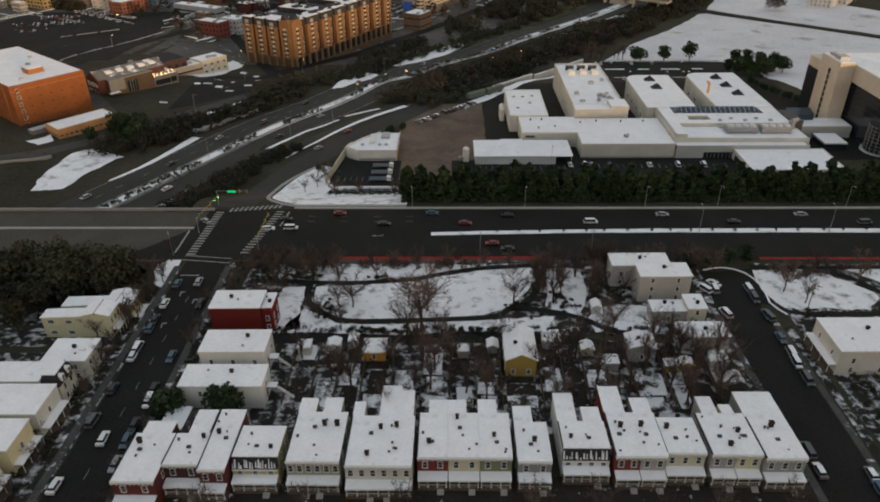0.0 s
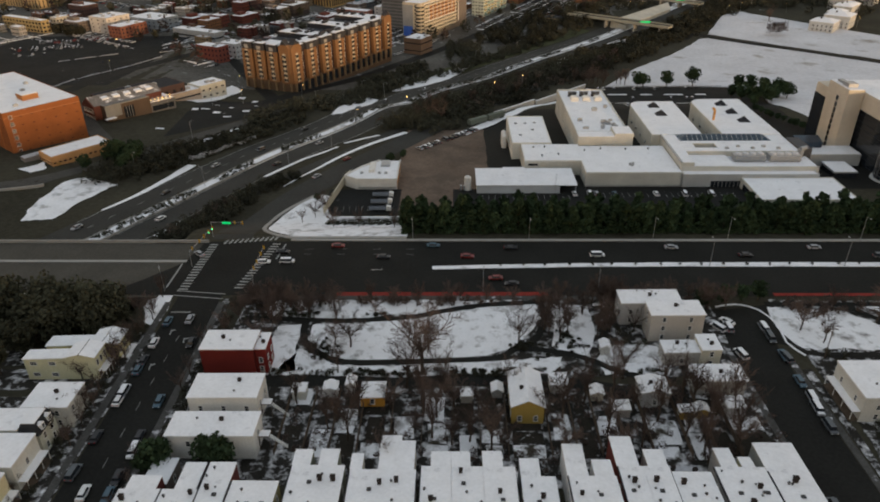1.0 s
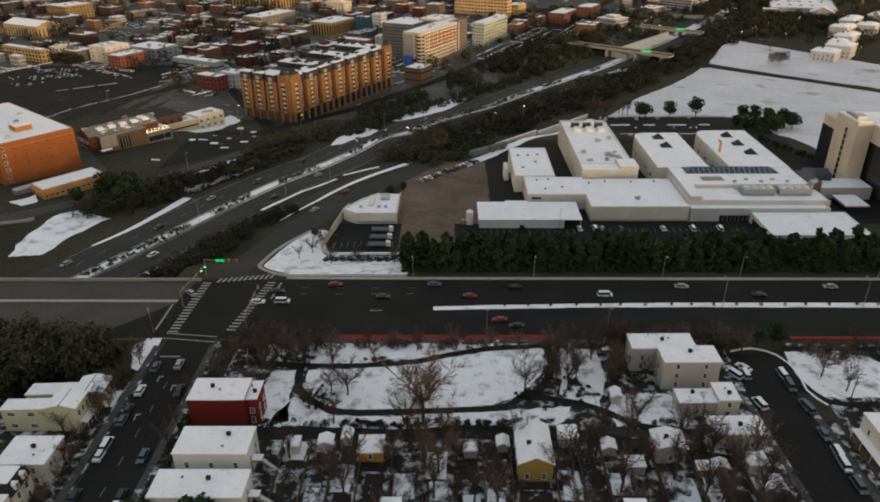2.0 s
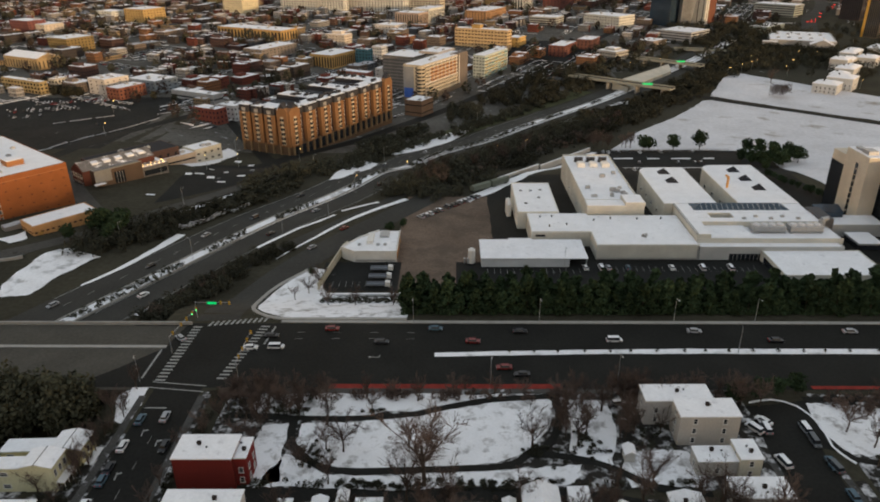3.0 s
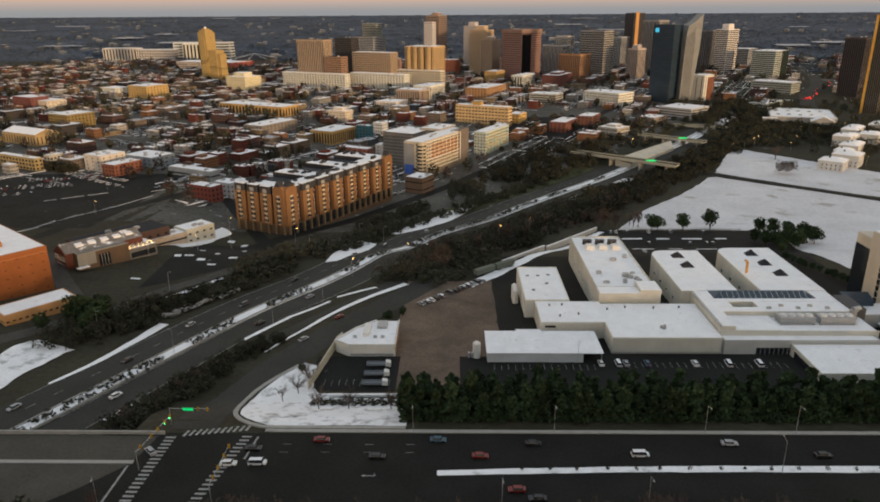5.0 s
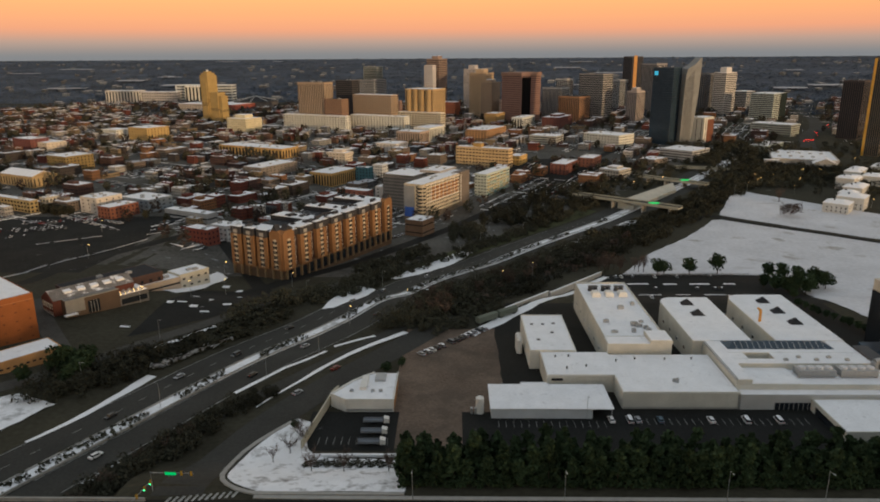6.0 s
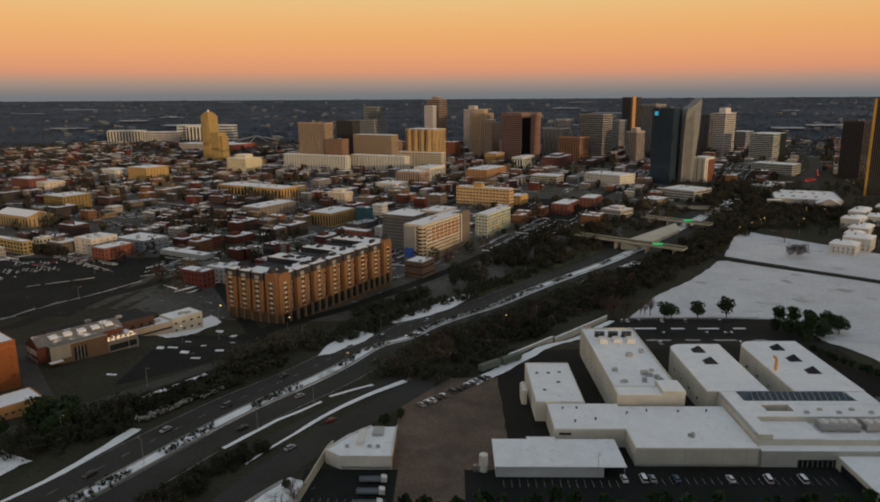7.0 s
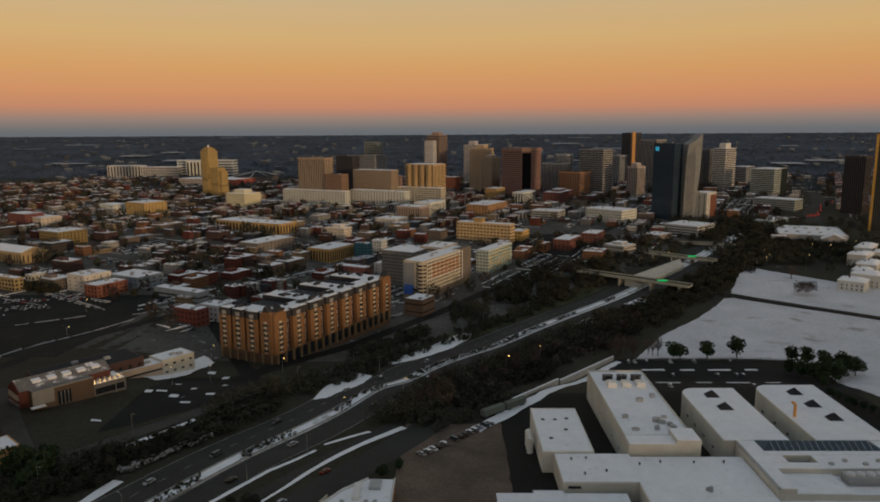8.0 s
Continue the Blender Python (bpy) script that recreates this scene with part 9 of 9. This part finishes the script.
# snow heaped along the far car park, and its fence
for xa, xb in ((109, 122), (131, 139), (147, 160), (168, 176)):
    for yy in (479, 452):
        patch("snow_heap", xa, xb, yy, yy + 2.6, 0.4, SNOW, "long heap of ploughed snow on asphalt", "snow", kind="", cell=1.3, rag=1.0, seed=int(xa + yy))
fe = thing("lot_fence", "pale metal fence along the car park", "fence", (112, 503, gz(112, 503)))
for k in range(29):
    part("fence_post", shared("lotpost", lambda: Shape().box(-0.08, 0.08, -0.08, 0.08, -1.5, 1.9).mesh("fence_post", STEEL)), STEEL, fe, at=(k * 2.9, 0, gz(112 + k * 2.9, 503) - gz(112, 503)))
    if k < 28:
        part("fence_panel", shared("lotpanel", lambda: Shape().box(0.1, 2.8, -0.02, 0.02, 1.5, 1.62).box(0.1, 2.8, -0.02, 0.02, 0.3, 0.4).box(0.1, 2.8, -0.02, 0.02, 0.9, 0.98).mesh("fence_panel", STEEL)), STEEL, fe, at=(k * 2.9, 0, gz(112 + k * 2.9, 503) - gz(112, 503)))
# vehicles along the yard's far edge
for k in range(14):
    if k != 5:
        park(-14 + k * 2.2 + rc.uniform(-0.3, 0.3), 352 + k * 2.5, 2.3, (0, 2, 4, 7, 8, 1))
# cars of the works and the lots
for x in (56.5, 63, 66, 74, 92, 104.5, 116):
    park(x, 290.5, math.pi / 2, (0, 5, 1, 6))
for y in (288.5, 281.0, 274.0):
    tk = thing("flatbed_truck", "white-cabbed flatbed truck parked beside the yard", "truck", (-26.6, y, gz(-26.6, y) + 0.12), 0.0, group="flatbed trucks")
    part("flatbed", Shape().box(-5.6, 1.5, -1.15, 1.15, 0.9, 1.15).box(-5.6, 1.5, -1.15, -1.08, 1.15, 1.75).box(-5.6, 1.5, 1.08, 1.15, 1.15, 1.75).box(-5.6, -5.5, -1.08, 1.08, 1.15, 1.75), wall(0.20, 0.22, 0.25), tk, "grey-blue dropside bed")
    part("cab", Shape().prism([(1.75, -1.1), (3.6, -1.1), (3.6, 1.1), (1.75, 1.1)], 0.5, [2.5, 2.1, 2.1, 2.5]), TRIM, tk)
    part("windscreen", Shape().box(3.6, 3.66, -0.95, 0.95, 1.4, 2.0), GLASS, tk)
    part("chassis", Shape().box(-5.4, 3.5, -0.7, 0.7, 0.5, 0.88), DARK, tk)
    for x in (-2.6, 2.6):
        for yy in (-1.0, 1.0):
            part("wheel", shared("wheel", lambda: Shape().tube((0, -0.11, 0), (0, 0.11, 0), 0.33, 0.33, 12).mesh("wheel", RUBBER)), RUBBER, tk, at=(x, yy, 0.4))
for k in range(26):
    if rc.random() < 0.5:
        park(102 + k * 3.6, rc.choice((498, 470, 440)), math.pi / 2, (2, 4, 7, 8))
for k in range(18):
    if rc.random() < 0.7:
        park(-160 + k * 2.9, 556 - k * 3.3 + 6, 0.95 + 1.57, (0, 6, 7, 8, 2))
for k in range(26):
    if rc.random() < 0.65:
        park(-66 + k * 2.6, 590 + k * 4.8, U + 0.0, (0, 1, 2, 6, 7))
for f, off, k in ((0.06, 12, 4), (0.12, 15, 1), (0.2, 10, 2), (0.27, 14, 1), (0.33, 10, 4), (0.41, 15, 2), (0.5, 12, 0), (0.58, 15, 1), (0.66, 10, 1), (0.16, -9, 0), (0.3, -12, 2), (0.37, -9, 1), (0.48, -12, 2), (0.6, -9, 5)):
    ln = curve_points(beside(FW[1:9], off), 4.0)
    n = int(f * (len(ln) - 2))
    p, q = ln[n], ln[n + 1]
    park(p[0], p[1], math.atan2(q[1] - p[1], q[0] - p[0]) + (math.pi if off > 0 else 0), (k,), gz(p[0], p[1]) + 0.2)
park(-61, 312, 1.0, (1,))
park(-50, 336, 1.0, (3,))


# ---------------------------------------------------------------- street lamps, signals, overpasses
def lamp_proto(h, reach, lit, label):
    t = thing("street_lamp", label, "street lamp", (0, -400, -60), group="street lamps")
    part("pole", Shape().tube((0, 0, -0.3), (0, 0, h), 0.11, 0.06, 8), STEEL, t)
    part("arm", Shape().tube((0, 0, h - 0.1), (0, -reach, h + 0.35), 0.05, 0.04, 6), STEEL, t)
    part("head", Shape().box(-0.16, 0.16, -reach - 0.55, -reach + 0.1, h + 0.28, h + 0.42), WARMLAMP if lit else STEEL, t)
    return t


LAMP = lamp_proto(9.5, 2.0, False, "grey steel street lamp with a curved arm")
LAMPLIT = lamp_proto(9.0, 1.2, True, "street lamp with a small warm light on")
PROTOS += [LAMP, LAMPLIT]
for x in (-11.5, 30.4, 74.9, 101.6, 148.8, 192):
    put(LAMP, x, 232.6, 0.1)
for x, y in ((12.6, 198.8), (49.4, 199.6), (89.6, 214.6), (134.7, 214.8), (182, 215)):
    put(LAMP, x, y, 0.2, math.pi if y > 210 else 0.0)
for x, y, a in ((-89.8, 198.6, 0.4), (-150, 320, 1.0), (-140, 372, 1.0), (-60, 352, -2.2), (-78, 330, -2.2), (-86, 452, 1.0), (-60, 486, 1.0), (6, 560, 1.0), (60, 640, 1.0), (48, 292, 0.0), (-44, 478, 1.0), (22, 600, 1.0), (-110, 300, -2.2)):
    put(LAMP, x, y, gz(x, y), a)
for x, y in ((-52, 392), (-26, 420), (30, 480), (52, 500), (-100, 475), (-150, 440), (-160, 470), (-135, 455), (-150, 500), (-170, 420), (300, 800), (322, 821), (339, 836), (372, 873), (350, 870), (388, 845), (418, 895), (421, 905), (493, 871), (515, 961), (366, 806), (482, 920), (440, 900), (350, 850), (410, 740), (200, 830), (240, 860), (-250, 520), (-280, 600)):
    put(LAMPLIT, x, y, gz(x, y), rc.random() * 6)


# the far road with its queue of cars
ribbon("far_road", [(520, 1090), (572, 1205), (627, 1287), (690, 1421), (745, 1578), (860, 1742), (960, 1858)], 22, 0.4, FREEWAY, "broad grey road winding out of the city", "road", across=4)
queue = Mixed()
tail = mat("brake_light", (1.0, 0.04, 0.03), 0.5, 0.02, glow=5.0)
for k in range(26):
    f = rc.random() ** 1.3
    x, y = 552 + 130 * f + rc.uniform(-7, 7), 1160 + 190 * f + rc.uniform(-6, 6)
    m = Matrix.LocRotScale((x, y, gz(x, y) + 0.6), Euler((0, 0, 0.95)), None)
    Shape().taper(-2.3, 2.3, -0.9, 0.9, 0.0, 1.4, 0.3).into(queue.of(wall(0.05, 0.05, 0.055)), m)
    Shape().box(-2.42, -2.3, -0.85, -0.4, 0.5, 0.85).box(-2.42, -2.3, 0.4, 0.85, 0.5, 0.85).into(queue.of(tail), m)
tagged(part("car_queue", queue.mesh("car_queue"), None), "queue of far cars with red brake lights", "cars", kind="stuff")


def signal(x, y, turn, reach, heads, green=()):
    """A mast arm with its signal heads; green: which of them show green to the camera."""
    t = thing("traffic_signal", "traffic signal mast with yellow-housed signal heads", "traffic signal", (x, y, gz(x, y)), turn, group="traffic signals")
    part("pole", Shape().tube((0, 0, -0.2), (0, 0, 6.2), 0.14, 0.1, 8), STEEL, t)
    part("arm", Shape().tube((0, 0, 5.9), (reach, 0, 6.3), 0.09, 0.06, 6), STEEL, t)
    for k, f in enumerate(heads):
        h = part("signal_head", shared("sh", lambda: Shape().box(-0.2, 0.2, -0.17, 0.17, -0.55, 0.55).box(-0.32, 0.32, 0.17, 0.2, -0.7, 0.7).mesh("sh", wall(0.42, 0.26, 0.03))), DARK, t, "yellow signal housing", at=(reach * f, 0, 6.0))
        h.rotation_euler = (0, 0, -turn)
        if k in green:
            part("lens", shared("ln", lambda: Shape().tube((0, -0.24, -0.33), (0, -0.18, -0.33), 0.17, 0.17, 10).mesh("ln", GREENLAMP)), GREENLAMP, h)
    return t


signal(-86, 214, 1.42, 17.6, (0.12, 0.42, 0.62, 0.83, 0.99), (3, 4))
nm = signal(-85.6, 236.6, -0.06, 12.4, (0.72, 0.95))
part("street_sign", Shape().box(4.2, 7.4, -0.08, 0.0, 5.4, 6.3), mat("sign_green", (0.0, 0.45, 0.12), 0.5, 0.05, glow=0.9), nm, "lit green road sign")
signal(-61.4, 200.4, 1.57, 17, (0.16, 0.4, 0.7, 0.96))


def overpass(x0, y0, x1, y1, z, width, label):
    d = math.hypot(x1 - x0, y1 - y0)
    t = thing("overpass", label, "bridge", (x0, y0, z), math.atan2(y1 - y0, x1 - x0))
    part("deck", Shape().box(0, d, -width / 2, width / 2, -1.5, 0), wall(0.34, 0.33, 0.28), t)
    part("surface", Shape().box(0, d, -width / 2 + 0.6, width / 2 - 0.6, 0.01, 0.06), FREEWAY, t)
    for y in (-width / 2, width / 2 - 0.4):
        part("parapet", Shape().box(0, d, y, y + 0.4, 0.0, 1.1), wall(0.36, 0.36, 0.3), t)
    for f in (0.12, 0.4, 0.68, 0.92):
        part("pier", Shape().box(d * f - 0.7, d * f + 0.7, -width / 2 + 1, width / 2 - 1, -14, -1.5), CONCRETE, t)
    return t


overpass(126, 775, 212, 703, -19.5, 11, "pale concrete road bridge with a lit green sign")
overpass(222, 881, 280, 826, -19.5, 11, "pale concrete road bridge over the freeway")
overpass(282, 946, 345, 934, -19.5, 12, "pale concrete road bridge over the freeway")
for x, y in ((192, 720), (262, 846)):
    sg = thing("gantry_sign", "green freeway sign lit from below", "road sign", (x, y, -20))
    part("panel", Shape().box(-5, 5, -0.1, 0.1, -0.6, 2.2), mat("gantry_green", (0.0, 0.45, 0.12), 0.5, 0.05, glow=0.9), sg)
    for k in (-4, 4):
        part("bracket", Shape().box(k - 0.1, k + 0.1, 0.1, 1.2, -0.6, 0.0), STEEL, sg)
ramp = thing("retaining_wall", "long pale retaining wall above the freeway", "wall", (0, 0, 0))
part("wall", Shape().prism([(163, 742), (176, 731), (242, 812), (246, 838)], -30, [-21, -24, -23, -20]), wall(0.42, 0.42, 0.38), ramp)

# goods wagons on the siding and the long wall beside it
for k in (1, 2):
    w = thing("rail_wagon", "grey-green covered rail wagon", "rail wagon", (6 + k * 11, 386 + k * 9.5, gz(6 + k * 11, 386 + k * 9.5) + 0.3), 0.71, group="rail wagons")
    part("body", Shape().box(-6.4, 6.4, -1.5, 1.5, 0.9, 3.6).gable(-6.4, 6.4, -1.5, 1.5, 3.6, 4.0, "x"), wall(0.15, 0.165, 0.135), w)
    for x in (-4.5, 4.5):
        part("bogie", Shape().box(x - 1.2, x + 1.2, -1.1, 1.1, 0, 0.9), DARK, w)
ribbon("snow_verge", [(8, 377), (36, 412), (66, 453), (100, 499)], (5.5, 3.0), 0.3, SNOW, "strip of snow along the siding", "snow", wob=1.0)
for (xa, ya, ha), (xb, yb, hb) in (((27, 408.5, 3.0), (54.5, 446, 3.6)), ((56, 448, 2.6), (97, 503, 2.8))):
    za, zb = gz(xa, ya), gz(xb, yb)
    sw = thing("siding_wall", "long pale wall along the siding", "wall", (0, 0, 0), kind="structure")
    part("wall", Shape().prism([(xa, ya), (xa + 0.5, ya - 0.37), (xb + 0.5, yb - 0.37), (xb, yb)], min(za, zb) - 3, [za + ha, za + ha, zb + hb, zb + hb]), wall(0.5, 0.47, 0.42), sw)
    part("coping", Shape().prism([(xa - 0.15, ya + 0.1), (xa + 0.65, ya - 0.47), (xb + 0.65, yb - 0.47), (xb - 0.15, yb + 0.1)], [za + ha + 0.004, za + ha + 0.004, zb + hb + 0.004, zb + hb + 0.004], [za + ha + 0.2, za + ha + 0.2, zb + hb + 0.2, zb + hb + 0.2]), SNOW, sw, "snow-topped coping")

# a utility pole beside the dead-end street, with its wires
pole = thing("utility_pole", "brown timber utility pole with a crossarm", "utility pole", (105, 165, gz(105, 165)))
part("pole", Shape().tube((0, 0, -0.5), (0, 0, 10.5), 0.16, 0.11, 8), PLANK, pole)
part("crossarm", Shape().box(-1.3, 1.3, -0.07, 0.07, 9.6, 9.78), PLANK, pole)
for k in (-1.1, -0.5, 0.5, 1.1):
    part("insulator", Shape().tube((k, 0, 9.78), (k, 0, 9.98), 0.06, 0.05, 6), TRIM, pole)
part("transformer", Shape().tube((0.42, 0, 7.6), (0.42, 0, 8.6), 0.26, 0.26, 10), STEEL, pole, "grey transformer drum")

# fences and sheds of the back gardens
for k, x in enumerate((-38.5, -32, -26, -19.5, -12, -4.5, 3, 9.5, 16, 26, 32, 37.5, 43.5, 49.5, 58, 64, 69.5)):
    f = thing("garden_fence", "weathered timber garden fence", "fence", (x, 128, gz(x, 128)), group="garden fences")
    n = 8
    for i in range(n):
        part("fence_panel", shared("fpanel", lambda: Shape().box(-0.05, 0.05, 0.05, 2.75, 0.1, 1.7).mesh("fence_panel", PLANK)), PLANK, f, at=(0, i * 2.85, 0))
        part("fence_post", shared("fpost", lambda: Shape().box(-0.08, 0.08, -0.08, 0.08, -0.2, 1.85).mesh("fence_post", PLANK)), PLANK, f, at=(0, i * 2.85 - 0.04, 0))
for x, y, w, d, h, c, s in ((-30, 148, 3.2, 3, 2.5, (0.5, 0.5, 0.5), 1), (-38, 147, 3.4, 3.4, 2.6, (0.55, 0.54, 0.5), 2), (-24.5, 150, 2.2, 3, 2.6, (0.5, 0.5, 0.5), 3), (5, 146, 3, 2.6, 2.4, (0.35, 0.33, 0.3), 4),
                            (13, 148, 2.6, 3, 2.3, (0.3, 0.3, 0.3), 5), (28, 150, 4.6, 4.6, 2.8, (0.4, 0.4, 0.4), 6), (38, 147, 3, 3, 2.4, (0.4, 0.36, 0.3), 7), (42.5, 141, 4, 3.4, 2.6, (0.33, 0.3, 0.28), 8),
                            (44, 166, 2.4, 3.2, 2.6, (0.5, 0.5, 0.48), 9), (58.5, 140.5, 3.0, 2.6, 2.4, (0.34, 0.22, 0.05), 10), (62.5, 141, 3.0, 2.4, 2.4, (0.36, 0.24, 0.06), 11), (70, 141, 4.4, 4.2, 3.4, (0.42, 0.42, 0.42), 12), (108, 126, 5, 4, 3, (0.4, 0.38, 0.33), 13)):
    house(x, x + w, y, y + d, h, c, "small garden shed with a snowy roof", "gable" if s % 2 else "flat", "y", 0.7, wins=0, category="shed", seed=s, name="shed")

for ob in PROTOS:
    for o in (*ob.children_recursive, ob):
        bpy.data.objects.remove(o)
